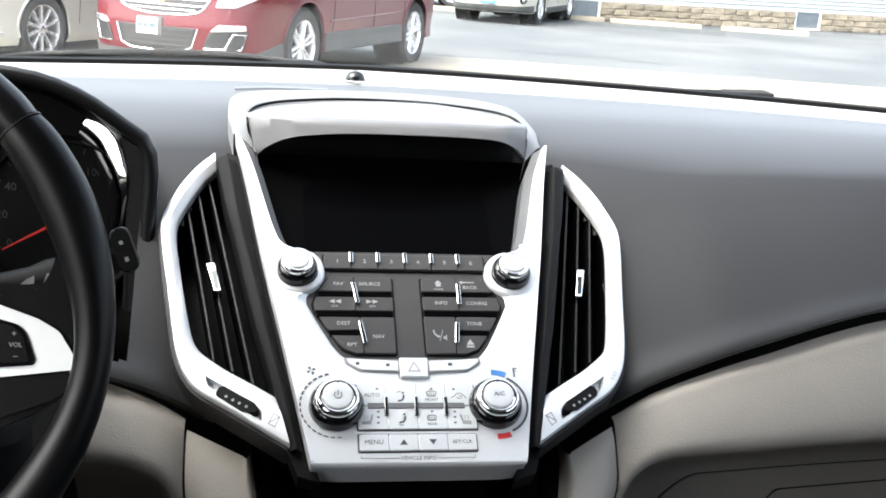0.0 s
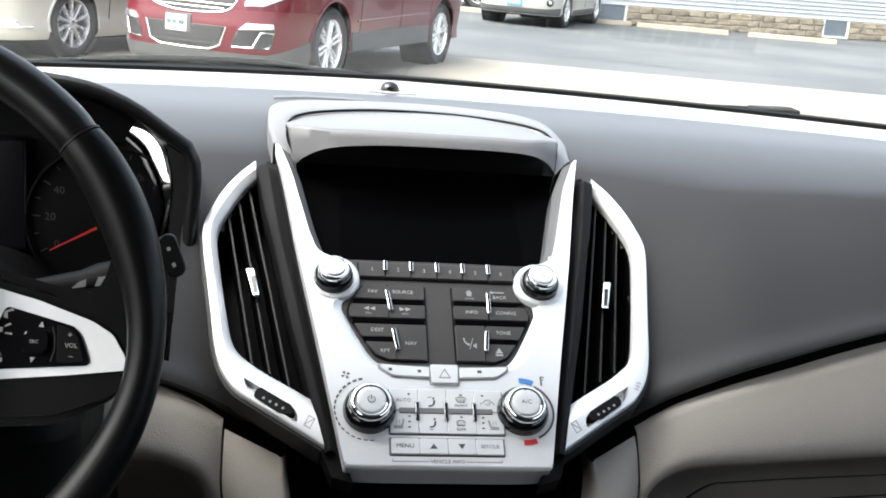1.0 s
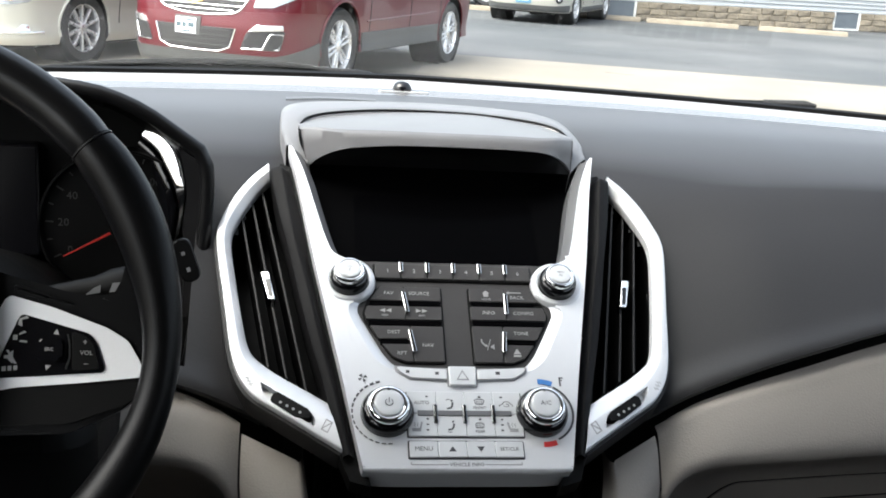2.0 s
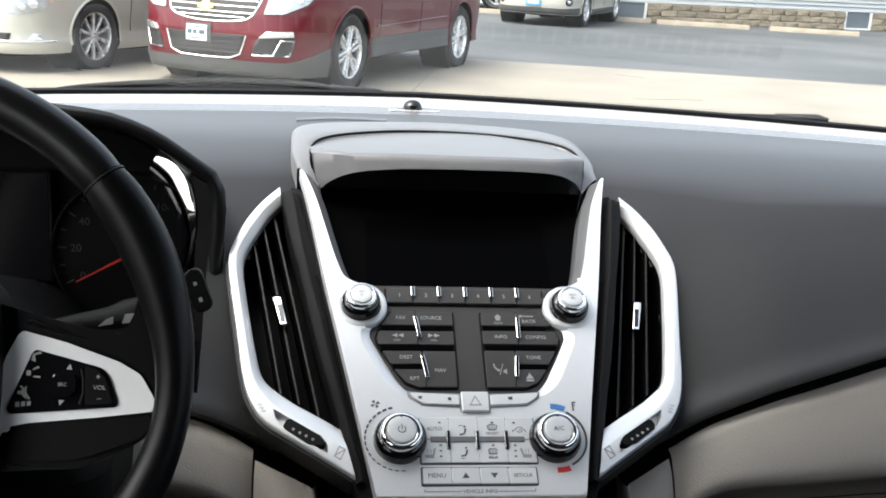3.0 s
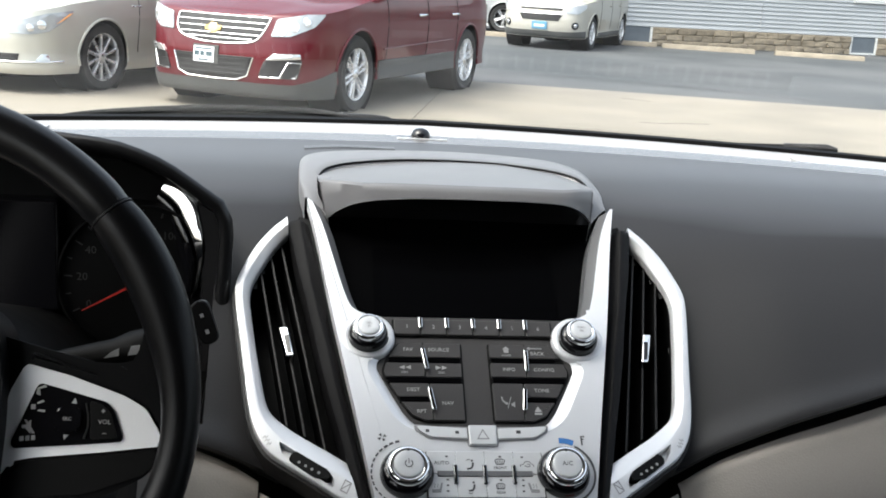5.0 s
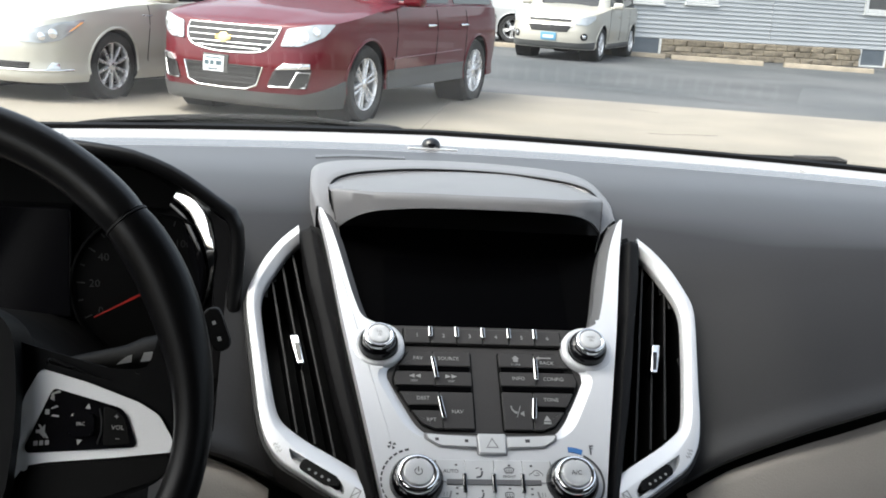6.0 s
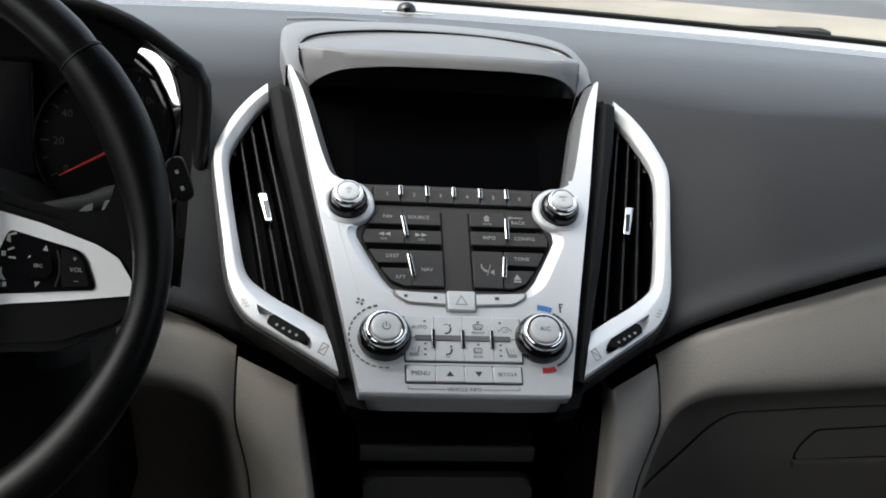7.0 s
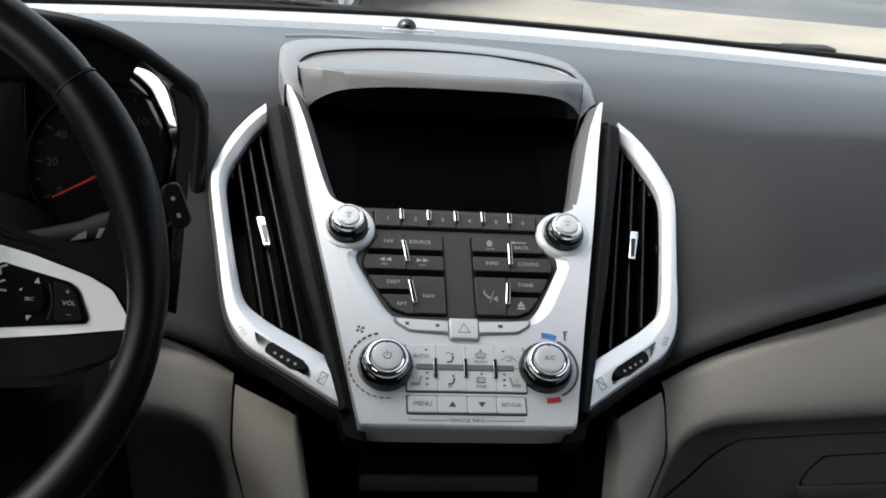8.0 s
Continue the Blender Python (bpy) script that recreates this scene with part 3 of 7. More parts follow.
dark_half = [(0, 74), (42, 75), (53, 81), (62, 92), (81, 130), (80, 142), (74, 152), (74, 170), (80, 182), (0, 182)]
part("button_panel", slab(mm(mirrored(dark_half)), -0.02, -0.0045, 0.0006, 1), BUTTON, stack, "charcoal button panel")

# screen in its recess, under the visor
SLANT = Matrix.Translation((0, 0.176, -0.022)) @ Matrix.Rotation(radians(-4), 4, "X")
recess = [(0, 0), (90, 0), (97, 16), (104, 42), (114, 80), (122, 112), (126, 135), (0, 135)]
part("screen_surround", moved(slab(mm(mirrored(recess)), -0.008, 0.0, 0.001, 1), SLANT), SURROUND, stack, "black screen surround")
screen = part("screen", moved(slab(mm(rounded([(-80, 3), (80, 3), (80, 96), (-80, 96)], 2)), 0.0003, 0.0016, 0.0005, 1), SLANT), SCREEN, stack, "switched-off dark screen")
for sg in (-1, 1):
    wall = [(101.5, 188), (108.5, 207), (117, 238), (126, 274), (135.5, 302)]
    lines = [[(u - d, v) for u, v in curve_through(wall, 24)] for d in (0.0, 0.8, 6.4, 7.2, 8.0)]
    deep = (-1.8, -2.4, -8.6, -9.6, -27.0)
    b = sheet(lambda i, k: Vector((sg * lines[k][i][0] + lean(sg, lines[k][i][1]), lines[k][i][1], deep[k])) * MM, list(range(25)), list(range(5)))
    part("screen_side_wall", b, WALL_GREY, stack, "dark satin wall beside the screen")

# visor over the screen: lip, front facet and top, and the arch behind it


def visor_f(x, s):
    """World metres. s 0 under the lip, 1 lip, 2 facet's upper crease, 3 back seam."""
    a = min(1, abs(x) / 0.1215)
    bow = 0.012 * a * a
    e = max(0, (a - 0.66) / 0.34) ** 2.2
    lip_y, lip_z = 0.946 + bow + 0.018 * e, smooth(abs(x), [0, 0.047, 0.07, 0.087, 0.101, 0.115, 0.1215], [1.2035, 1.2026, 1.2010, 1.1990, 1.1946, 1.1853, 1.1775])
    cr_y, cr_z = 0.951 + bow + 0.020 * e, smooth(abs(x), [0, 0.05, 0.088, 0.105, 0.1215], [1.2132, 1.2129, 1.2115, 1.2110, 1.2085])
    bk_y, bk_z = 1.081 - 0.036 * a ** 2.5, smooth(abs(x), [0, 0.045, 0.08, 0.105, 0.1215], [1.2136, 1.2118, 1.2098, 1.2072, 1.2030]) + 0.0020 * min(1, max(0, x / 0.05))
    ys = [lip_y + 0.05, lip_y + 0.004, lip_y, lip_y + 0.0006, cr_y - 0.0005, cr_y + 0.004, bk_y]
    zs = [lip_z + 0.002, lip_z - 0.0012, lip_z, lip_z + 0.0016, cr_z - 0.001, cr_z + 0.0010, bk_z]
    k = [0, 0.8, 1, 1.1, 1.9, 2.1, 3]
    wide = 1 + (0.062 if x < 0 else 0.012) * min(1, max(0, s - 1))
    if s < 1.2:
        zs = [z + 0.025 * x * a for z in zs]
    return Vector((x * wide, float(np.interp(s, k, ys)), float(np.interp(s, k, zs))))


VX = [-0.1225, -0.1215] + steps(-0.119, 0.119, 56) + [0.1215, 0.1225]
vis = sheet(visor_f, VX, [0, 0.4, 0.8, 1, 1.1, 1.5, 1.9, 2.0, 2.1, 2.4, 2.7, 3])
vis.transform(STACK_INV)
part("visor", vis, HOOD_GREY, stack, "satin grey visor over the screen")

HALF_OUT = [(0.1412, 0.998, 1.1905), (0.1435, 1.012, 1.1955), (0.1465, 1.03, 1.200), (0.1475, 1.064, 1.2060), (0.1455, 1.092, 1.2098), (0.136, 1.112, 1.2120), (0.105, 1.1255, 1.2135), (0.05, 1.134, 1.2145)]
FAR_OUT = [(0.1412, 0.996, 1.1885), (0.1425, 1.012, 1.1925), (0.1445, 1.03, 1.197), (0.1425, 1.06, 1.2025), (0.138, 1.085, 1.2070), (0.128, 1.106, 1.2100), (0.103, 1.124, 1.2125), (0.05, 1.134, 1.2142)]
HALF_IN = [(0.121, 0.972, 1.177), (0.123, 0.980, 1.182), (0.129, 1.0, 1.192), (0.1295, 1.02, 1.200), (0.127, 1.035, 1.205), (0.118, 1.05, 1.2085), (0.095, 1.062, 1.2115), (0.05, 1.078, 1.2132)]


def whole_arch(near, far, crown):
    return curve_through([(-x, y, z) for x, y, z in near] + [crown] + far[::-1], 72)


ARCH_OUT = whole_arch(HALF_OUT, FAR_OUT, (0.0, 1.137, 1.2148))
ARCH_IN = whole_arch(HALF_IN, HALF_IN, (0.0, 1.083, 1.2136))


def arch_f(i, s):
    a, b = Vector(ARCH_IN[i]), Vector(ARCH_OUT[i])
    away = (b - a).normalized()
    if s == 0:
        return a - away * 0.006 + Vector((0, 0, -0.014))
    if s == 7:
        return b + away * 0.0006 + Vector((0, 0, -0.006))
    if s == 8:
        return b + away * 0.0002 + Vector((0, 0, -0.034))
    k, h = {1: (-0.04, -0.0015), 2: (0.03, 0.0012), 3: (0.25, 0.0022), 4: (0.6, 0.0024), 5: (0.9, 0.0012), 6: (1.0, -0.001)}[s]
    return a.lerp(b, k) + Vector((0, 0, h))


arch = sheet(arch_f, list(range(73)), list(range(9)))
arch.transform(STACK_INV)
part("screen_arch", arch, HOOD_GREY, stack, "satin grey arch round the screen")
seam_bm = tube([Vector(p) + Vector((0, 0, 0.0007)) for p in ARCH_IN[9:64]], 0.0013, 6)
seam_bm.transform(STACK_INV)
part("visor_seam", seam_bm, BLACK, stack, "dark seam behind the visor")


def halo_f(i, s):
    b = Vector(ARCH_OUT[i])
    away = (b - Vector(ARCH_IN[i])).normalized()
    r, h = [(0.001, -0.020), (0.0025, -0.0085), (0.006, -0.0055), (0.011, -0.0065), (0.017, -0.011), (0.021, -0.020), (0.024, -0.03)][s]
    return Vector((b.x + away.x * r, b.y + away.y * r, b.z + h))


halo = sheet(halo_f, list(range(20, 68)), list(range(7)))
halo.transform(STACK_INV)
part("arch_surround", halo, PAD, stack, "dark grey moulding behind the arch")
grille = []
for i in range(40):
    x = -0.142 + 0.0024 * i
    y = 1.158 + 0.0125 * math.sin(math.pi * min(0.5, i / 40))
    z = min((pad(x, 0.6 + 0.004 * j) for j in range(100)), key=lambda p: abs(p.y - y)).z
    grille.append(moved(box(-0.0006, 0.0006, -0.008, 0.008, -0.004, 0.0009), Matrix.Translation((x, y, z))))
gb = joined(*grille)
gb.transform(STACK_INV)
part("speaker_grille", gb, WALL_GREY, stack, "fine ribbed grille behind the arch")

# dark strips beside the faceplate
STRIP_V = [8, 50, 77, 112, 150, 172, 203, 233, 264, 284, 289]
STRIP_IN = [83, 91, 97, 104, 111.5, 116, 121, 126.5, 132.5, 137, 139.5]
STRIP_RIDGE = [89, 98, 104, 112, 119.5, 124.5, 131.5, 137, 142, 145.5, 147]
STRIP_OUT = [93.5, 104, 110.5, 119.5, 128, 132.5, 139, 146, 151.8, 155, 155]
for sg in (-1, 1):
    def strip_f(v, k, sg=sg):
        a, b, c = (smooth(v, STRIP_V, e) for e in (STRIP_IN, STRIP_RIDGE, STRIP_OUT))
        fall = 10 * max(0, (v - 283) / 7) ** 2
        u, n = {0: (a + 1.2, -26), 1: (a + 1.4, -13), 2: (b - 1.0, -6.6), 3: (b, -6.2), 4: (b + 1.0, -6.4), 5: (c - 1.2, -9.2), 6: (c - 0.4, -10.4), 7: (c - 0.2, -40)}[k]
        return Vector((sg * u, v, n - fall)) * MM

    gap = [(72, -17), (88, -12), (96, 10), (120, 150), (150, 280), (146, 294), (136, 290), (124, 256), (108, 174), (90, 69), (75, -5)]
    part("strip_gap", slab(mm([(sg * u, v) for u, v in gap][::sg]), -0.032, -0.014), BLACK, stack, "black gap beside the faceplate")
    part("side_strip", sheet(strip_f, steps(6, 289, 70), list(range(8))), STRIP, stack, "dark grey ridged strip beside the faceplate")

# lower end of the faceplate

def skirt_f(k, s):
    """The faceplate's lower end rolling under: s 0 at the plate, 7 behind."""
    v, n = [(-6.5, -0.9), (-8.2, -0.05), (-9.3, -0.5), (-10.2, -1.6), (-10.7, -3.2), (-10.8, -5.4), (-10.4, -8.5), (-9.5, -30)][s]
    e = abs(k) ** 8
    return Vector((k * (79.2 - 0.35 * max(0, s - 1) - 0.5 * max(0, s - 3)), v + (1.6 * max(0, s - 2) / 4) * e, n - 1.0 * max(0, s - 1) / 4 * e)) * MM


part("lower_roll", sheet(skirt_f, steps(-1, 1, 48), list(range(8))), SILVER, stack, "silver lower end of the faceplate rolling under")


def key(name, outline, h0, h1, material, bevel=0.0008, parent=stack, r=1.0, label=""):
    return part(name, slab(mm(rounded(outline, r, 3)), h0, h1, bevel, 2), material, parent, label)


def mark(name, text, u, v, size, h, material, parent=stack, tilt=0):
    b = letters(text, size * MM, 0.00008)
    return part(name, moved(b, Matrix.Translation((u * MM, v * MM, h + 0.00012)) @ Matrix.Rotation(radians(tilt), 4, "Z")), material, parent, smooth=False)


def bars(name, rects, h, material, parent=stack):
    for r in rects:
        part(name, slab([(x * MM, y * MM) for x, y in r], h - 0.0002, h + 0.0002), material, parent, smooth=False)


def rect(u0, u1, v0, v1):
    return [(u0, v0), (u1, v0), (u1, v1), (u0, v1)]


def divider(u0, v0, u1, v1):
    """A slim chrome frame with a dark middle between two keys."""
    d = key("chrome_divider", [(u0 - 1.7, v0), (u1 - 1.7, v1), (u1 + 1.7, v1), (u0 + 1.7, v0)], -0.004, 0.0014, CHROME, 0.0005, r=0.6)
    key("divider_core", [(u0 - 1.15, v0 - 0.6), (u1 - 1.15, v1 + 0.6), (u1 + 1.15, v1 + 0.6), (u0 + 1.15, v0 - 0.6)], 0.0, 0.0016, PIANO, 0.0001, d, 0.4, "dark middle of the divider")


TOPK = -0.0018
for sg in (-1, 1):
    gap = [(10.6, 156.6), (63, 156.6), (73, 141.6), (77, 129.8), (75.6, 122), (54, 87), (43.4, 82.4), (10.6, 82.4)]
    key("key_gap", [(sg * u, v) for u, v in gap][::-sg], -0.006, -0.0041, BLACK, 0.0002, r=2.5)
key("key_gap", rect(-67.4, 67.4, 161.8, 179.2), -0.006, -0.0043, BLACK, 0.0002, r=1.5)
# preset row
for i in range(6):
    u0 = -66 + 22 * i
    k = key("preset_button", rect(u0 + 0.25, u0 + 21.75, 163, 178), -0.006, TOPK + 0.0006, BUTTON)
    mark("button_print", "123456"[i], u0 + 11, 170.5, 5.2, TOPK + 0.0006, PRINT_DIM, k)
for i in range(5):
    u = -44 + 22 * i
    divider(u, 178.4, u, 168.4)

# audio buttons, left and right
left_keys = [
    ("FAV", [(-62, 155), (-43, 155), (-43, 141.5), (-71, 141.5)], (-55, 148.5)),
    ("SOURCE", [(-42.5, 155), (-12, 155), (-12, 141.5), (-42.5, 141.5)], (-30, 148.5)),
    ("", [(-73, 136), (-42, 136), (-42, 123), (-74, 123), (-75, 129)], (-58, 130)),
    ("", [(-41.5, 136), (-12, 136), (-12, 123), (-41.5, 123)], (-28, 130)),
    ("DEST", [(-71, 117), (-39, 117), (-39, 105), (-64.5, 105)], (-52, 111)),
    ("RPT", [(-62, 100), (-38, 100), (-37, 84), (-43, 84), (-53, 88.5)], (-46, 91.5)),
    ("NAV", [(-38.5, 117), (-12, 117), (-12, 84), (-36.5, 84)], (-25, 99)),
]
right_keys = [
    ("", [(12, 155), (41, 155), (41, 142), (12, 142)], (28, 148.5)),
    ("BACK", [(41.5, 155), (62, 155), (71, 142), (41.5, 142)], (52, 146.5)),
    ("INFO", [(12, 137), (41, 137), (41, 124), (12, 124)], (27, 131)),
    ("CONFIG", [(41.5, 137), (73, 137), (75, 130), (74, 124), (41.5, 124)], (56, 131)),
    ("", [(12, 118), (37, 118), (35, 84), (12, 84)], (24, 101)),
    ("TONE", [(38, 118), (71, 118), (64.5, 105.5), (37.4, 105.5)], (52, 111.5)),
    ("", [(37, 100.5), (62, 100.5), (53, 88.5), (43, 84), (35.7, 84)], (47, 92.5)),
]
for text, outline, (u, v) in left_keys + right_keys:
    k = key("audio_button", outline[::-1], -0.006, TOPK, BUTTON, 0.0005, r=1.0)
    if text:
        mark("button_print", text, u, v, 4.6, TOPK, PRINT, k)
arrow = lambda u, v, d: [(u - 2.2 * d, v - 1.8), (u + 2.2 * d, v), (u - 2.2 * d, v + 1.8)][::d]
bars("seek_arrow", [arrow(-60.5, 131.5, -1), arrow(-55.5, 131.5, -1), arrow(-31, 131.5, 1), arrow(-26, 131.5, 1)], TOPK + 0.0002, PRINT)
for word, u, v in (("SEEK", -58.5, 127.0), ("SEEK", -28.5, 127.0), ("HOME", 26.0, 144.4)):
    mark("button_print", word, u, v, 2.7, TOPK, PRINT_DIM)
bars("home_mark", [[(24, 147), (28, 147), (28, 150), (24, 150)], [(23, 150.2), (29, 150.2), (26, 153)]], TOPK + 0.0002, PRINT_DIM)
bars("back_mark", [rect(46, 56, 150.8, 151.8), [(46, 149.6), (46, 153), (43.5, 151.3)]], TOPK + 0.0002, PRINT_DIM)
bars("phone_mark", [[(18, 105.5), (19.6, 105), (19.2, 103.2), (21.4, 100.6), (23, 100.4), (23.6, 98.8), (21.6, 98.4), (18.6, 101.8)], [(22.6, 95.2), (23.2, 95.2), (26.4, 105.4), (25.8, 105.4)], [(26, 97.4), (27, 97.4), (28.8, 95.8), (28.8, 101), (27, 99.4), (26, 99.4)]], TOPK + 0.0002, PRINT_DIM)
bars("eject_mark", [[(44, 92), (50, 92), (47, 97)], rect(44, 50, 89.5, 91)], TOPK + 0.0002, PRINT)
for u0, u1, v in ((-71, -13, 139), (-72, -13, 120), (-63, -40.5, 102.5), (13, 66, 139.5), (13, 72, 121), (39, 63, 103)):
    key("groove_bar", rect(u0, u1, v - 2.5, v + 2.5), -0.008, TOPK - 0.0005, SURROUND, 0.0003, r=0.5)
for u0, v0, u1, v1 in ((-43.2, 148.4, -40.4, 128.8), (-39.2, 111.7, -36.0, 91.8), (41.9, 148.6, 41.4, 128.7), (38.0, 111.6, 36.0, 92.5)):
    divider(u0, v0, u1, v1)

# lock, hazard and traction buttons
lock_l = [(-51, 77), (-50, 73.5), (-41, 67.5), (-12, 65.8), (-12, 75)]
part("lock_recess", slab(mm(rounded([(-53, 79), (-52, 73), (-41.5, 66), (-12, 64.2), (-12, 60), (12, 60), (12, 64.2), (41.5, 66), (52, 73), (53, 79), (38, 77.3), (0, 76.6), (-38, 77.3)], 1.5, 3)), -0.001, 0.0004, 0.0003, 1), INK_SOFT, stack)
for sg in (-1, 1):
    o = [(sg * abs(u), v) for u, v in lock_l]
    b = key("door_lock_button" if sg < 0 else "traction_button", o if sg < 0 else o[::-1], 0.0, 0.0022, SILVER_KEY, 0.0007, r=1.2)
    bars("button_print", [rect(sg * 43 - 1.4, sg * 43 + 1.4, 71.2, 73.6), rect(sg * 20 - 1.4, sg * 20 + 1.4, 70, 72.4)] if sg < 0 else [rect(26.5, 30, 70.6, 73.2)], 0.0022, INK, b)
hz = key("hazard_button", [(-11, 77.5), (-10.5, 60.5), (10.5, 60.5), (11, 77.5)], 0.0, 0.003, SILVER_KEY, 0.0008, r=1.2)
bars("hazard_mark", [[(-5, 65), (-4, 65.1), (0.4, 73), (0, 74)], [(5, 65), (0, 74), (-0.4, 73), (4, 65.1)], [(-5, 65), (5, 65), (4.4, 65.9), (-4.4, 65.9)]], 0.003, INK_SOFT, hz)

# climate buttons
def stroke(name, pts, wide, h, material, parent=stack):
    """A printed line of even width through pts."""
    p = [Vector(q) for q in pts]
    a, b = [], []
    for i, q in enumerate(p):
        d = (p[min(i + 1, len(p) - 1)] - p[max(i - 1, 0)]).normalized()
        side = Vector((-d.y, d.x)) * wide / 2
        a.append((q + side) * MM)
        b.append((q - side) * MM)
    bm = bmesh.new()
    up, down = ([bm.verts.new((v.x, v.y, h)) for v in row] for row in (a, b))
    for i in range(len(p) - 1):
        bm.faces.new((up[i], up[i + 1], down[i + 1], down[i]))
    return part(name, bm, material, parent, smooth=False)


for i in range(4):
    u0 = -44.6 + 22.2 * i
    for v0, v1 in ((36.6, 55.2), (17.4, 36.2)):
        key("climate_button", rect(u0 + 0.12, u0 + 22.08, v0, v1), -0.002, 0.0016, SILVER_KEY, 0.0004, r=0.8)
part("climate_recess", slab(mm(rounded(rect(-45.6, 45.0, 16.2, 55.6), 1.5, 3)), -0.001, 0.0005, 0.0002, 1), INK, stack)
key("climate_bar", rect(-36.9, 35.9, 34.2, 38.8), 0.0, 0.0024, HOOD_GREY, 0.0004, r=0.5)
for u in (-23.2, -0.7, 21.6):
    d = key("climate_divider", rect(u - 1.6, u + 1.6, 27.7, 43.6), 0.0, 0.0034, SLIT_CHROME, 0.0007, r=0.9)
    key("divider_core", rect(u - 0.9, u + 0.9, 28.8, 42.6), 0.002, 0.0036, PIANO, 0.0002, d, 0.6, "gloss black middle")
mark("climate_print", "AUTO", -33.4, 45.4, 4.3, 0.0016, INK)
mark("climate_print", "FRONT", 11.4, 41.4, 3.1, 0.0016, INK)
mark("climate_print", "REAR", 10.4, 21.2, 3.1, 0.0016, INK)
PRINT_H = 0.0018
for v, head in ((40.2, True), (22.2, False)):
    # seated outline with the air's arrow
    stroke("airflow_mark", [(-9.4, v + 5.6), (-9.9, v + 2.6), (-11.0, v + 0.9), (-14.2, v + 0.2)], 1.5, PRINT_H, INK)
    bars("airflow_mark", [[(-10.0 + 0.9 * math.cos(k), v + 7.2 + 0.9 * math.sin(k)) for k in (0, 1.05, 2.1, 3.14, 4.19, 5.24)]], PRINT_H, INK)
    stroke("airflow_mark", [(-14.6, v + 7.4), (-13.2, v + 8.2), (-11.6, v + 8.2)] if head else [(-14.4, v - 1.4), (-12.8, v - 1.8), (-11.2, v - 1.4)], 0.6, PRINT_H, INK)
for pts in ([(8.6, 44.6), (7.6, 48.0), (9.6, 48.8), (13.6, 48.8), (15.4, 48.0), (14.2, 44.6), (8.6, 44.6)], [(7.4, 24.4), (7.2, 27.6), (8.2, 28.4), (12.6, 28.4), (13.6, 27.6), (13.4, 24.4), (7.4, 24.4)]):
    stroke("defrost_mark", pts, 0.7, PRINT_H, INK)
    mid = sum(q[0] for q in pts[:-1]) / 6
    for k in (-1.8, 0, 1.8):
        stroke("defrost_mark", [(mid + k - 0.3, pts[0][1] - 0.8), (mid + k + 0.4, pts[0][1] + 0.6), (mid + k - 0.4, pts[0][1] + 1.8), (mid + k + 0.3, pts[0][1] + 3.0)], 0.5, PRINT_H, INK)
stroke("recirculation_mark", [(27.0, 42.6), (27.2, 43.8), (29.4, 44.6), (31.0, 46.8), (34.2, 46.8), (36.0, 44.8), (37.4, 43.8), (37.4, 42.6)], 0.6, PRINT_H, INK)
stroke("recirculation_mark", [(30.4, 43.4), (32.2, 42.4), (34.6, 43.0), (34.2, 44.6), (32.4, 44.8)], 0.6, PRINT_H, INK)
for sg, mid in ((-1, -37.9), (1, 36.2)):
    # heated seat: cushion, backrest and two rising wisps
    bars("seat_heat_mark", [[(mid + sg * x, y) for x, y in q][::sg] for q in ([(-3.0, 21.4), (3.6, 21.2), (3.8, 23.6), (-2.6, 24.0)], [(-3.2, 22.8), (-2.0, 24.4), (-3.2, 29.0), (-4.6, 29.0)])], PRINT_H, INK_SOFT)
    for k in (-0.6, 1.6):
        stroke("seat_heat_mark", [(mid + sg * (k - 0.3), 24.8), (mid + sg * (k + 0.4), 26.0), (mid + sg * (k - 0.4), 27.2), (mid + sg * (k + 0.3), 28.4)], 0.6, PRINT_H, INK_SOFT)
bars("indicator_dot", [rect(u - 0.9, u + 0.9, v - 0.55, v + 0.55) for u, v in ((-29.3, 50.8), (11.7, 50.8), (28.8, 50.6), (11.0, 31.5), (-29.4, 31.6), (-29.5, 27.0), (-29.7, 22.4), (28.1, 31.4), (27.9, 26.9), (27.7, 22.3))], PRINT_H, INK)

# vehicle information row
part("info_recess", slab(mm(rounded(rect(-45.5, 43.2, -1.2, 14.2), 1.5, 3)), -0.001, 0.0006, 0.0003, 1), INK, stack)
for i in range(4):
    u0 = -44.4 + 21.7 * i
    k = key("info_button", rect(u0 + 0.15, u0 + 21.55, 0, 13.2), 0.0, 0.0018, SILVER_KEY, 0.0006, r=1.0)
    if i in (0, 3):
        mark("button_print", "MENU" if i == 0 else "SET/CLR", u0 + 10.8, 6.6, 5.0 if i == 0 else 4.0, 0.0018, INK, k)
    else:
        d = 1 if i == 1 else -1
        bars("arrow_print", [[(u0 + 8, 6.6 - 2 * d), (u0 + 13.6, 6.6 - 2 * d), (u0 + 10.8, 6.6 + 2.2 * d)][::d]], 0.0019, INK, k)
mark("panel_print", "VEHICLE INFO", -1.5, -5.4, 4.1, 0.0, INK)
bars("panel_line", [rect(-43, -15.5, -5.6, -5.1), rect(12.5, 40, -5.6, -5.1), rect(-43.5, -43, -5.6, -3.4), rect(40, 40.5, -5.6, -3.4)], 0.0002, INK_SOFT)


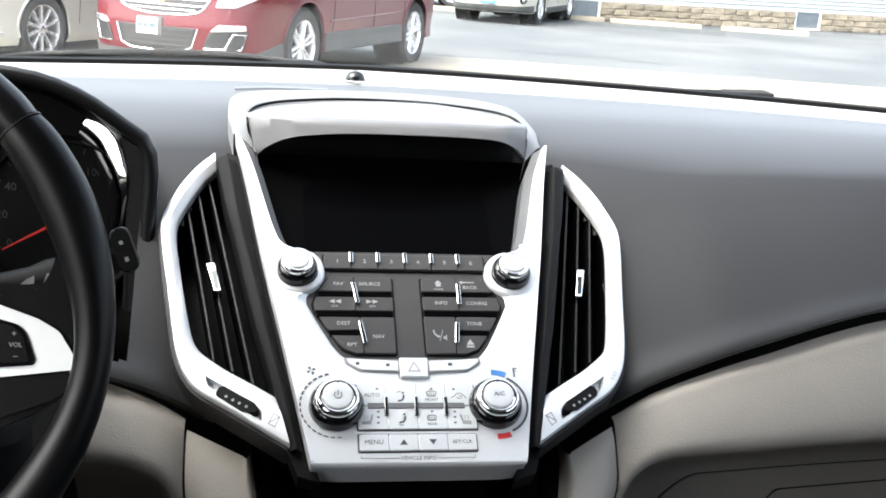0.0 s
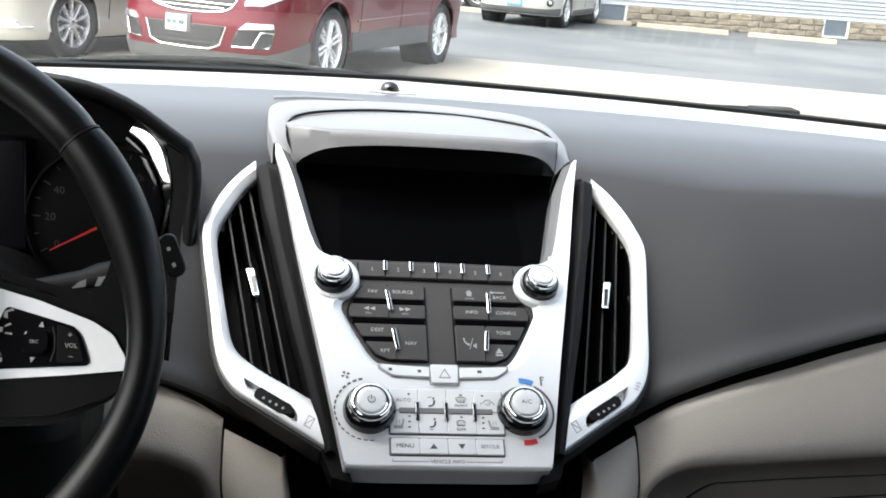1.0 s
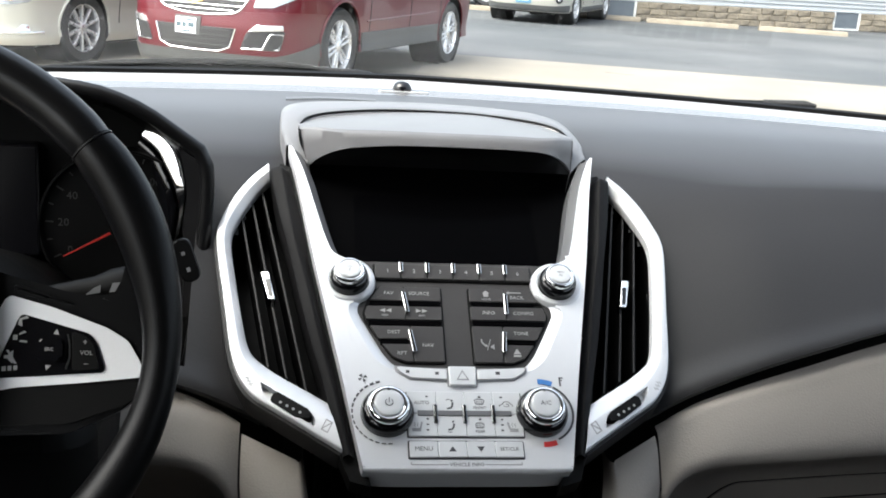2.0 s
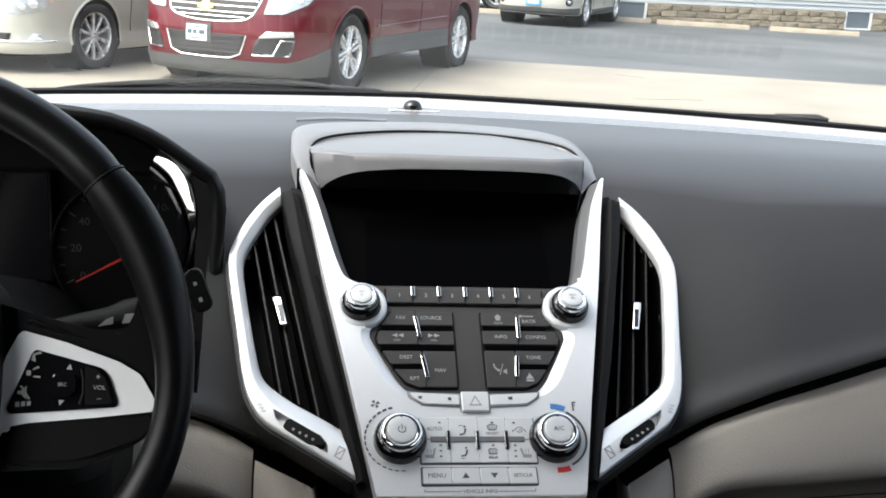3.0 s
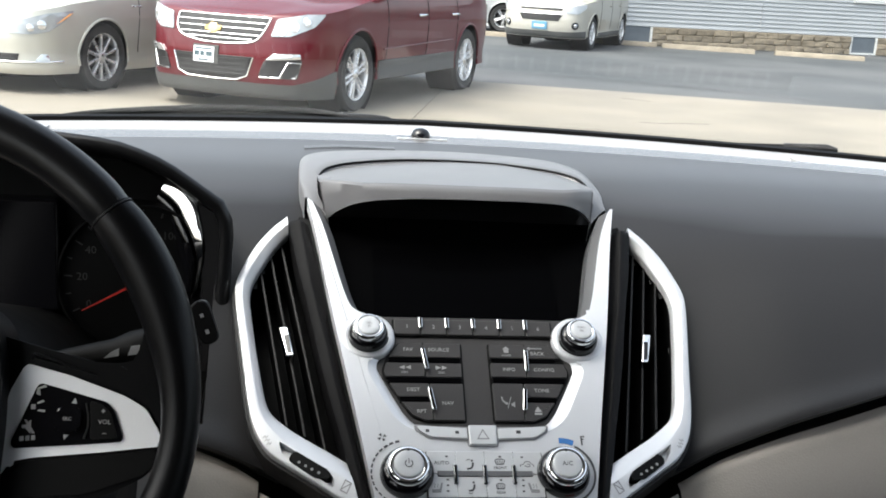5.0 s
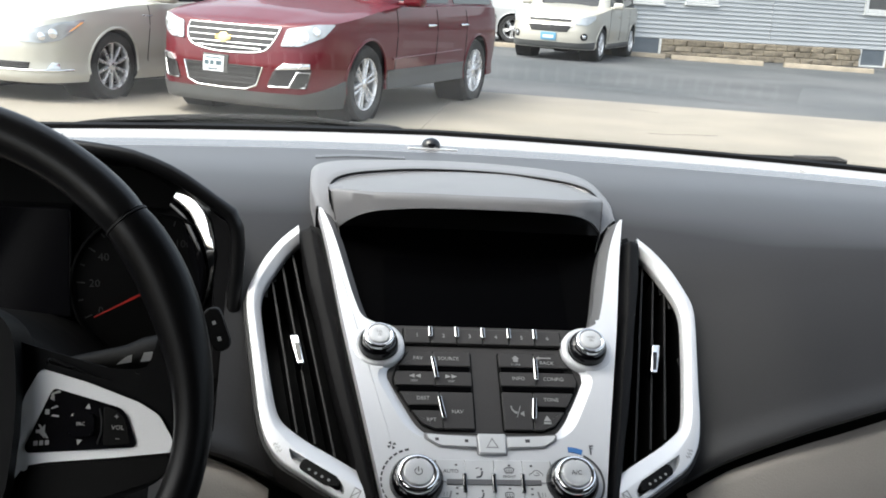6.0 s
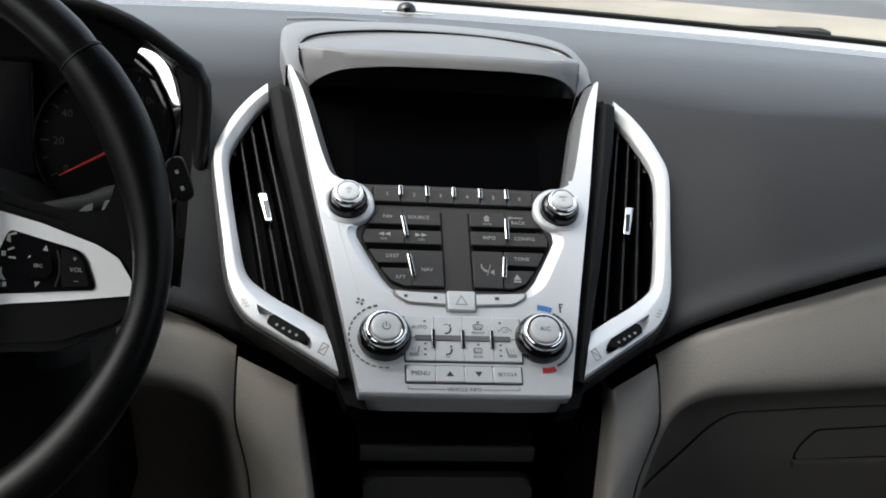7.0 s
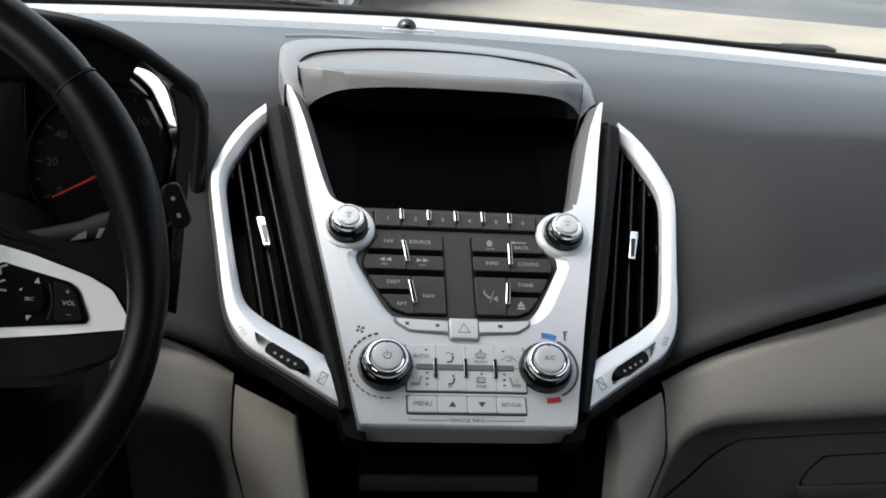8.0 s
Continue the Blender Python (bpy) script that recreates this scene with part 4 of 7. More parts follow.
def knob(u, v, r, h, text):
    """A black skirted knob with a chrome ring and a silver cap."""
    here = Matrix.Translation((u * MM, v * MM, 0))
    k = part("knob", moved(lathe([(r * 1.0, -0.004), (r * 1.0, 0.002), (r * 0.985, 0.0045), (r * 0.92, h * 0.5), (r * 0.78, h * 0.66), (r * 0.5, h * 0.66)], 48), here), PIANO, stack, "black skirted control knob")
    part("chrome_ring", moved(lathe([(r * 0.76, h * 0.62), (r * 0.785, h * 0.70), (r * 0.785, h * 0.80), (r * 0.75, h * 0.91), (r * 0.69, h * 0.985), (r * 0.62, h * 1.0), (r * 0.575, h * 0.975), (r * 0.565, h * 0.92)], 48), here), CHROME, k, "chrome ring")
    part("cap", moved(lathe([(r * 0.545, h * 0.9), (r * 0.545, h * 1.02), (r * 0.525, h * 1.06), (r * 0.49, h * 1.072), (r * 0.3, h * 1.068), (0, h * 1.066)], 48), here), SILVER_KEY, k, "flat silver cap")
    top = h * 1.072
    if text == "power":
        b = tube([(u * MM + 0.0028 * math.cos(a), v * MM + 0.0028 * math.sin(a), top + 0.0002) for a in [radians(x) for x in range(125, 416, 15)]], 0.0003, 6)
        part("cap_print", joined(b, box(u * MM - 0.0003, u * MM + 0.0003, v * MM, v * MM + 0.0038, top, top + 0.0004)), INK, k)
    else:
        for j, (word, size) in enumerate(text):
            mark("cap_print", word, u, v + (1.7 - 3.2 * j if len(text) > 1 else 0), size, top, INK if len(text) == 1 else INK_SOFT, k)
    if r > 0.018:
        part("index_dot", box(u * MM - 0.0009, u * MM + 0.0009, v * MM + r * 0.5, v * MM + r * 0.5 + 0.0014, top - 0.001, top + 0.0003), INK, k)
    return k


knob(-60, 37, 0.0205, 0.0165, "power")
knob(60, 37.5, 0.0205, 0.0165, [("A/C", 5.0)])
knob(-87.5, 160, 0.0162, 0.0150, [("VOL", 2.6), ("O", 3.0)])
knob(87.5, 160, 0.0162, 0.0150, [("MENU", 2.4), ("SEL", 2.4)])
for u in (-87.5, 87.5):
    part("knob_boss", moved(lathe([(0.0225, -0.006), (0.0215, -0.0002), (0.0195, 0.0012), (0.017, 0.0008)], 40), Matrix.Translation((u * MM, 160 * MM, 0))), SILVER, stack)

# fan dial dashes, temperature arc and marks
ticks = []
for i in range(17):
    a = radians(104 + 10.6 * i)
    wide = 1.7 - 1.05 * i / 16
    c, s = math.cos(a), math.sin(a)
    o, m = Vector((-60, 38)), Vector((c, s))
    q = Vector((-s, c))
    p = o + m * 26.6
    ticks.append([tuple(p + q * 1.6 - m * wide * 0.5), tuple(p + q * 1.6 + m * wide * 0.5), tuple(p - q * 1.6 + m * wide * 0.5), tuple(p - q * 1.6 - m * wide * 0.5)])
bars("fan_dial_dashes", ticks, 0.0002, INK)


def arc_band(cu, cv, r0, r1, a0, a1, n=12):
    out = [(cu + r1 * math.cos(radians(a)), cv + r1 * math.sin(radians(a))) for a in steps(a0, a1, n)]
    return out + [(cu + r0 * math.cos(radians(a)), cv + r0 * math.sin(radians(a))) for a in steps(a1, a0, n)]


bars("temperature_arc", [arc_band(60, 38.5, 24.3, 26.0, -64, 62, 30)], 0.0002, INK)
bars("cold_mark", [arc_band(60, 38.5, 25.2, 29.6, 66, 90, 6)], 0.0003, BLUE)
bars("hot_mark", [arc_band(60, 38.5, 25.0, 29.2, -92, -70, 6)], 0.0003, RED)
bars("thermometer_mark", [rect(77.5, 78.7, 62, 70), rect(78.9, 80.8, 69, 70), rect(78.9, 80, 66.8, 67.6)], 0.0002, INK)
bars("fan_mark", [[(-78 + 0.6 * math.cos(a), 67.5 + 0.6 * math.sin(a)), (-78 + 3.6 * math.cos(a - 0.35), 67.5 + 3.6 * math.sin(a - 0.35)), (-78 + 3.4 * math.cos(a + 0.4), 67.5 + 3.4 * math.sin(a + 0.4))] for a in (0.5, 2.07, 3.64, 5.21)], 0.0002, INK)

# ---------------------------------------------------------------- side air vents
VENT_OUT = [(156.6, 295.6), (170.6, 281.5), (184.2, 261.3), (193.6, 238.9), (197.4, 226), (197.8, 213), (195.2, 192.4), (191, 166.7), (186.3, 137), (182.1, 109.3), (177.4, 88.7), (171.2, 74), (161.3, 60.3), (142.7, 46.2), (118, 28.2), (93.6, 10.1)]
VENT_IN = [(155, 278), (165, 265.5), (174, 249.5), (182, 232.5), (185.2, 220.5), (185, 206), (182, 185.6), (177.6, 158.7), (171.8, 127.7), (167.6, 109), (162.4, 98), (152.5, 88), (140.2, 78), (122.7, 66), (112.5, 58.8), (103.8, 52.6)]


def vent_map(sg):
    """(across, along, height) in metres on a vent's face, which falls away outwards, to the stack's own metres."""
    def f(u, v, h):
        return Vector((sg * u, v, -0.008 - 0.13 * (u - 0.100) + h))
    return f


def carved(bm, cutter):
    """A bmesh with another one cut out of it."""
    obs = []
    for b in (bm, cutter):
        bmesh.ops.recalc_face_normals(b, faces=b.faces)
        me = bpy.data.meshes.new("carving")
        b.to_mesh(me)
        b.free()
        obs.append(bpy.data.objects.new("carving", me))
        scene.collection.objects.link(obs[-1])
    mod = obs[0].modifiers.new("cut", "BOOLEAN")
    mod.object, mod.operation, mod.solver = obs[1], "DIFFERENCE", "EXACT"
    done = bpy.data.meshes.new_from_object(obs[0].evaluated_get(bpy.context.evaluated_depsgraph_get()))
    out = bmesh.new()
    out.from_mesh(done)
    for ob in obs:
        me = ob.data
        bpy.data.objects.remove(ob)
        bpy.data.meshes.remove(me)
    bpy.data.meshes.remove(done)
    return out


def vent_ring():
    """The C-shaped frame: flat outside, with a broad slope down to the opening."""
    rim, mouth = through_all(VENT_OUT, 90), through_all(VENT_IN, 90)
    profile = [(0.0, -12), (0.0, -1.4), (0.025, -0.35), (0.07, 0.0), (0.3, 0.15), (0.50, 0.1), (0.54, -0.1), (0.57, -0.4), (0.75, -2.6), (0.94, -4.8), (1.0, -6.0), (1.0, -13)]
    bm = bmesh.new()
    rows = []
    for (x0, y0), (x1, y1) in zip(rim, mouth):
        rows.append([bm.verts.new(Vector((x0 + (x1 - x0) * k, y0 + (y1 - y0) * k, h)) * MM) for k, h in profile])
    n = len(profile)
    for a, b in zip(rows, rows[1:]):
        for k in range(n):
            bm.faces.new((a[k], b[k], b[(k + 1) % n], a[(k + 1) % n]))
    bm.faces.new(rows[0])
    bm.faces.new(rows[-1][::-1])
    return bm


POCKET = [(157.7, 73.2), (155.7, 64.3), (150.5, 56.6), (112.4, 28.8), (112.8, 36.8), (116.7, 43.5)]
VANES = (((177.9, 245.5), (150.7, 91)), ((169.3, 259), (136.2, 80.8)), ((160.9, 271), (120.6, 68.6)))
for sg in (-1, 1):
    vent = thing("air_vent", STACK, "silver-framed upright air vent with dark vanes beside the centre stack", "air vent", "dash air vents")
    f = vent_map(sg)
    hollow = slab(mm(rounded(POCKET, [2, 3, 4, 3, 3, 3], 4)), -0.0062, 0.004)
    for v in hollow.verts:
        if v.co.z < 0:
            v.co.x = 0.1345 + (v.co.x - 0.1345) * 0.86
            v.co.y = 0.051 + (v.co.y - 0.051) * 0.86
    part("vent_frame", bend(carved(vent_ring(), hollow), f), SILVER, vent, "satin silver C-shaped frame")
    edge = curve_through(VENT_OUT, 60)
    part("vent_border", bend(joined(*[slab(mm([a, (a[0] + 2.6, a[1] + (1.2 if a[1] > 180 else -1.2)), (b[0] + 2.6, b[1] + (1.2 if b[1] > 180 else -1.2)), b]), -0.03, -0.006) for a, b in zip(edge, edge[1:])]), f), TRIM_DARK, vent)
    mouth = [(u + 0.8, v) for u, v in curve_through(VENT_IN, 40)]
    part("vent_housing", bend(joined(slab(mm([(96, 30), (120, 50), (190, 95), (200, 215), (150, 285), (140, 270)]), -0.062, -0.058),
                                    *[slab(mm([a, (a[0] + 2, a[1]), (b[0] + 2, b[1]), b]), -0.06, -0.011) for a, b in zip(mouth, mouth[1:])]), f), BLACK, vent, "black vent duct")
    for (u0, v0), (u1, v1) in VANES:
        blade = slab(mm([(u0 - 0.8, v0), (u0 + 0.8, v0), (u1 + 0.8, v1), (u1 - 0.8, v1)]), -0.05, -0.0125, 0.0004, 1)
        vn = part("vane", bend(blade, f), BLACK, vent, "thin dark upright vane")
        part("vane_edge", bend(slab(mm([(u0 - 0.75, v0), (u0 + 0.75, v0), (u1 + 0.75, v1), (u1 - 0.75, v1)]), -0.0126, -0.0118), f), VANE, vn)
    clip = [(152.6, 180.0), (160.2, 180.4), (152.6, 151.8), (146.6, 151.4)]
    part("vent_slider", bend(slab(mm(rounded(clip, 1.2, 3)), -0.016, -0.0045, 0.0012, 3), f), CHROME, vent, "chrome slider on the middle vane")
    part("slider_inset", bend(slab(mm(rounded([(151.6, 172.0), (156.0, 172.2), (152.2, 154.0), (148.6, 153.8)], 0.8, 3)), -0.006, -0.0042, 0.0002, 1), f), PIANO, vent, "dark inset of the slider")
    wheel_o = [(148.7, 54.8), (144.5, 63.0), (116.9, 43.6), (115.9, 37.0), (128.1, 38.8)]
    wheel_part = part("thumbwheel", bend(slab(mm(rounded(wheel_o, 2.5, 4)), -0.006, 0.0012, 0.002, 3), f), BLACK, vent, "black ribbed thumbwheel with pale dots")
    for u, v in ((140.3, 52.2), (135.3, 48.8), (130.5, 45.8), (125.4, 42.6)):
        part("wheel_dot", bend(slab(mm([(u + 1.15 * math.cos(k * math.pi / 4), v + 1.15 * math.sin(k * math.pi / 4)) for k in range(8)]), 0.0010, 0.0016), f), PRINT, wheel_part)
    shut = [[(100.5, 33), (104.5, 24.5), (105.1, 24.8), (101.1, 33.3)], [(104.5, 24.5), (109.5, 28.0), (109.2, 28.6), (104.2, 25.1)], [(109.5, 28), (105.5, 36.5), (104.9, 36.2), (108.9, 27.7)], [(100.5, 33), (105.5, 36.5), (105.8, 35.9), (100.8, 32.4)], [(101.0, 32.6), (109.0, 28.2), (109.3, 28.8), (101.3, 33.2)]]
    part("shut_mark", bend(joined(*[slab(mm(r), -0.0002, 0.0004) for r in shut]), f), INK_SOFT, vent)
    flow = [tube([(u * MM + 0.0005 * k, (v + 1.0 * math.sin(k * 1.3)) * MM, 0.0001) for k in range(-4, 5)], 0.0003, 5) for u, v in ((166.5, 76.0), (165.0, 73.0), (163.5, 70.0))]
    part("open_mark", bend(joined(*flow), f), INK_SOFT, vent)

# ---------------------------------------------------------------- storage bin under the stack
storage = thing("console_bin", Matrix.Identity(4), "black open storage bin below the centre stack", "console")
part("bin_back", box(-0.135, 0.135, 0.92, 0.94, 0.60, 0.99), BLACK, storage)
for sg in (-1, 1):
    part("bin_side", box(sg * 0.109 - 0.003, sg * 0.109 + 0.003, 0.80, 0.93, 0.60, 0.985), BLACK, storage)
part("bin_floor", box(-0.10, 0.10, 0.60, 0.93, 0.60, 0.62), BLACK, storage)
# Shade over the shelf is put in as black; the front stays grey.
part("shelf", joined(slab(mm(rounded([(-72, 0), (72, 0), (78, 130), (-78, 130)], 4)), 0.0, 0.012, 0.003)), BLACK, storage).matrix_local = Matrix.Translation((0, 0.785, 0.914))
part("shelf_front", box(-0.072, 0.072, 0.779, 0.7852, 0.9125, 0.9255, 0.0015), SHELF_GREY, storage, "dark grey shelf front")
part("bin_front", slab(mm(rounded([(-66, -110), (66, -110), (70, 0), (-68, 0)], 8)), 0.0, 0.02, 0.006, 3), SHELF_GREY, storage, "dark grey bin front").matrix_local = Matrix.Translation((0, 0.79, 0.898)) @ Matrix.Rotation(radians(75), 4, "X")
part("bin_rail", tube([(-0.066, 0.782, 0.897), (-0.061, 0.775, 0.872), (-0.056, 0.768, 0.84), (-0.052, 0.762, 0.80)], 0.0025, 8), HOOD_GREY, storage)

# ---------------------------------------------------------------- instrument cluster
CX = -0.385
LIP = [(0.160, 0.985), (0.172, 1.06), (0.1755, 1.115), (0.178, 1.15), (0.1785, 1.178), (0.1745, 1.194), (0.166, 1.202), (0.157, 1.2075), (0.134, 1.2240), (0.112, 1.2355), (0.085, 1.2440), (0.04, 1.2490), (0.0, 1.2505)]
lip_half = curve_through(LIP, 26)
lip_line = [(CX + x, z) for x, z in lip_half] + [(CX - x, z) for x, z in reversed(lip_half[:-1])]
cluster = thing("instrument_cluster", Matrix.Identity(4), "hooded instrument cluster with dark dials and chrome ring", "instrument cluster")


def hood_f(i, s):
    x, z = lip_line[int(i)]
    lip_y = 0.925 - 0.10 * max(0, z - 1.19) * 4 * 0.3
    dx = x - CX
    w = min(1, max(0, (dx - 0.11) / 0.05))
    w = w * w * (3 - 2 * w)
    back_x, back_z = CX + dx * (0.93 + 0.055 * w), min(z, 1.2) - 0.012 - 0.012 * w
    ys = {0: lip_y, 1: lip_y + 0.01 - 0.006 * w, 2: lip_y + 0.05 - 0.038 * w, 3: lip_y + 0.1 - 0.075 * w, 4: 1.10 - 0.13 * w, 5: 1.17 - 0.17 * w}
    k = {0: 0, 1: 0.06, 2: 0.40, 3: 0.68, 4: 0.9, 5: 1.0}[s]
    up = 0.003 if s == 1 else 0
    return Vector((x + (back_x - x) * k, ys[s], z + (back_z - z) * k + up))


IDX = list(range(len(lip_line)))
part("hood", sheet(hood_f, IDX, [0, 1, 2, 3, 4, 5]), TRIM_DARK, cluster, "black grained hood")


def lip_f(i, a):
    """The round lip: a bead that follows the hood's front edge."""
    (x0, z0), (x1, z1) = lip_line[max(0, i - 1)], lip_line[min(len(lip_line) - 1, i + 1)]
    x, z = lip_line[i]
    k = math.hypot(x1 - x0, z1 - z0)
    r, c = 0.0062, math.cos(a * math.pi / 6)
    return Vector((x + r * c * (z1 - z0) / k, 0.920 - 0.12 * max(0, z - 1.19) + r * math.sin(a * math.pi / 6), z - 0.001 - r * c * (x1 - x0) / k))


part("hood_lip", sheet(lip_f, IDX, list(range(13))), RIMTOP, cluster, "black padded lip")


def cave_f(i, s):
    x, z = lip_line[int(i)]
    k = (0, 0.08, 0.14, 0.2)[s]
    return Vector((CX + (x - CX) * (1 - k), 0.93 + (0, 0.02, 0.035, 0.05)[s], 1.12 + (z - 1.12) * (1 - k)))


part("hood_lining", sheet(cave_f, IDX, [0, 1, 2, 3]), BLACK, cluster)
part("cluster_flank", slab(rounded([(CX + 0.152, 1.04), (CX + 0.174, 1.04), (CX + 0.179, 1.15), (CX + 0.177, 1.172), (CX + 0.156, 1.194), (CX + 0.158, 1.16)], 0.004), -0.965, -0.943, 0.004), PAD, cluster).matrix_local = Matrix.Rotation(radians(90), 4, "X")
part("dial_plate", moved(slab([(CX + (x - CX) * 0.93, 1.12 + (z - 1.12) * 0.9) for x, z in lip_line], -0.01, 0.0), Matrix.Translation((0, 0.966, 0)) @ Matrix.Rotation(radians(90), 4, "X")), BLACK, cluster)
DIALS = ((-0.283, 1.118), (-0.487, 1.118))
for n, (gx, gz) in enumerate(DIALS):
    face = Matrix.Translation((gx, 0.957, gz)) @ Matrix.Rotation(radians(90), 4, "X")
    d = part("dial", lathe([(0, 0.0), (0.066, 0.0), (0.067, 0.001), (0.068, 0.006), (0.070, 0.006), (0.071, -0.008)], 48), BLACK, cluster, "black round dial")
    d.matrix_local = face
    for i in range(9):
        a = radians(207 - 30 * i)
        if n == 0:
            part("dial_number", moved(letters(str(20 * i), 0.0098, 0.0001), Matrix.Translation((0.049 * math.cos(a), 0.049 * math.sin(a), 0.0012))), DIAL_PRINT, d, smooth=False)
        for j in range(2):
            b = a - radians(15 * j)
            part("dial_tick", moved(box(0.0575 if j == 0 else 0.060, 0.0645, -0.0006, 0.0006, 0.001, 0.0014), Matrix.Rotation(b, 4, "Z")), DIAL_PRINT, d, smooth=False)
    part("needle", moved(joined(slab([(0.006, -0.0011), (0.056, -0.0004), (0.056, 0.0004), (0.006, 0.0011)], 0.004, 0.0052)), Matrix.Rotation(radians(209), 4, "Z")), NEEDLE, d, "red dial needle")
    part("needle_hub", lathe([(0.010, 0.0), (0.010, 0.005), (0.008, 0.0075), (0, 0.008)], 24), BLACK, d)
RING_OUT = through_all([(-0.2984, 1.2023), (-0.2881, 1.203), (-0.2727, 1.2039), (-0.2626, 1.2055), (-0.2535, 1.2061), (-0.2468, 1.2036), (-0.2406, 1.1983), (-0.2354, 1.1924), (-0.2322, 1.1859), (-0.2295, 1.1768), (-0.2269, 1.1674), (-0.2261, 1.1569), (-0.227, 1.143), (-0.2295, 1.1285), (-0.2325, 1.1136), (-0.2359, 1.1043)], 75)
RING_IN = through_all([(-0.2984, 1.2014), (-0.288, 1.2016), (-0.2726, 1.2016), (-0.2659, 1.2005), (-0.2572, 1.1963), (-0.251, 1.1924), (-0.2468, 1.1887), (-0.2442, 1.1839), (-0.2415, 1.1767), (-0.2379, 1.1674), (-0.2352, 1.1555), (-0.2341, 1.1418), (-0.2345, 1.1305), (-0.2358, 1.1217), (-0.2372, 1.1128), (-0.2396, 1.1036)], 75)
RING_IN = [(x - 0.006 * math.sin(math.pi * min(1, i / 55)), z - 0.0045 * math.sin(math.pi * min(1, i / 55))) for i, (x, z) in enumerate(RING_IN)]


def ring_y(x, z):
    """Depth of the crescent: it faces up above and turns under towards its lower end."""
    return 0.940 - 0.47 * (x + 0.238) + 0.30 * math.sqrt((z - 1.156) ** 2 + 0.008 ** 2)


def ring_f(i, k):
    (x0, z0), (x1, z1) = RING_IN[i], RING_OUT[i]
    x, z = x0 + (x1 - x0) * k, z0 + (z1 - z0) * k
    edge = 0.006 * max(0, abs(k - 0.5) - 0.42) / 0.08
    return Vector((x, ring_y(x, z) - 0.0003 * math.sin(math.pi * min(1, max(0, k))) + edge, z))


part("chrome_ring", sheet(ring_f, list(range(76)), [-0.08, 0, 0.06, 0.2, 0.35, 0.5, 0.65, 0.8, 0.94, 1.0, 1.08]), CHROME, cluster, "bright chrome crescent round the dials")
part("dial_bezel", sheet(lambda i, k: Vector((RING_IN[i][0] - 0.001 - 0.014 * k * (1 if k < 1 else 1.2), ring_y(*RING_IN[i]) + 0.001 + (-0.003 + 0.022 * k) * k, RING_IN[i][1] - 0.0005 - 0.009 * k)), list(range(76)), [-0.02, 0.04, 0.12, 0.25, 0.4, 0.6, 0.8, 1.0]), PIANO, cluster, "gloss black bezel inside the crescent")
part("side_panel", moved(slab(rounded([(-0.2316, 1.1972), (-0.2278, 1.1811), (-0.224, 1.1589), (-0.2268, 1.1312), (-0.2234, 1.08), (-0.2049, 1.0803), (-0.2055, 1.1619), (-0.2076, 1.1822), (-0.2227, 1.1906)], 0.002), 0.0, 0.006, 0.001, 2), Matrix.Translation((0, 0.934, 0)) @ Matrix.Rotation(radians(90), 4, "X")), PAD, cluster, "dark grey panel beside the crescent")
part("centre_display", box(CX - 0.035, CX + 0.035, 0.95, 0.966, 1.09, 1.19, 0.003), PIANO, cluster)

# ---------------------------------------------------------------- steering column, stalk
column = thing("steering_column", Matrix.Identity(4), "black steering column shroud with wiper stalk", "steering column")
col_axis = Matrix.Translation((-0.385, 0.612, 1.143)) @ Matrix.Rotation(radians(68), 4, "X")
part("lower_shroud", box(-0.50, -0.262, 0.665, 0.94, 0.80, 1.072, 0.03, 4), BLACK, column, "black lower column cover")
part("shroud", moved(lathe([(0.05, -0.06), (0.062, -0.07), (0.07, -0.12), (0.075, -0.2), (0.085, -0.38), (0.0, -0.38)], 28), col_axis), BLACK, column)
stalk = part("wiper_stalk", tube([(-0.36, 0.725, 1.112), (-0.30, 0.735, 1.123), (-0.268, 0.738, 1.128), (-0.256, 0.739, 1.130), (-0.236, 0.741, 1.134), (-0.2335, 0.7412, 1.1345), (-0.228, 0.742, 1.1355), (-0.222, 0.744, 1.1365)], [0.008, 0.0095, 0.0115, 0.0148, 0.0152, 0.0135, 0.0135, 0.009], 18), BLACK, column, "black wiper stalk with pale symbols")
paddle = Matrix.Translation((-0.2085, 0.741, 1.152)) @ Matrix.Rotation(radians(78), 4, "X") @ Matrix.Rotation(radians(20), 4, "Z")
part("stalk_paddle", moved(slab(rounded([(-0.0065, -0.0155), (0.0065, -0.0155), (0.0065, 0.0155), (-0.0065, 0.0155)], 0.0063, 6), -0.008, 0.003, 0.0015, 3), paddle), BLACK, stalk, "dark oval stalk end")
part("paddle_mark", moved(joined(box(-0.0012, 0.0012, -0.008, -0.005, 0.0029, 0.0033), box(-0.0012, 0.0012, 0.004, 0.0065, 0.0029, 0.0033)), paddle), PRINT_DIM, stalk)
stalk_face = Matrix.Translation((-0.252, 0.7238, 1.1360)) @ Matrix.Rotation(radians(80), 4, "X") @ Matrix.Rotation(radians(8), 4, "Z")
for i, r in enumerate(([(-0.022, -0.002), (-0.012, -0.0015), (-0.011, 0.0035), (-0.016, 0.002)], [(-0.006, -0.002), (0.001, -0.002), (0.003, 0.004), (-0.003, 0.004)], [(0.005, -0.001), (0.009, -0.001), (0.009, 0.001), (0.005, 0.001)], [(0.005, 0.003), (0.010, 0.003), (0.010, 0.005), (0.005, 0.005)])):
    part("stalk_symbol", moved(slab(r, 0.0, 0.0006), stalk_face), PRINT, stalk, smooth=False)

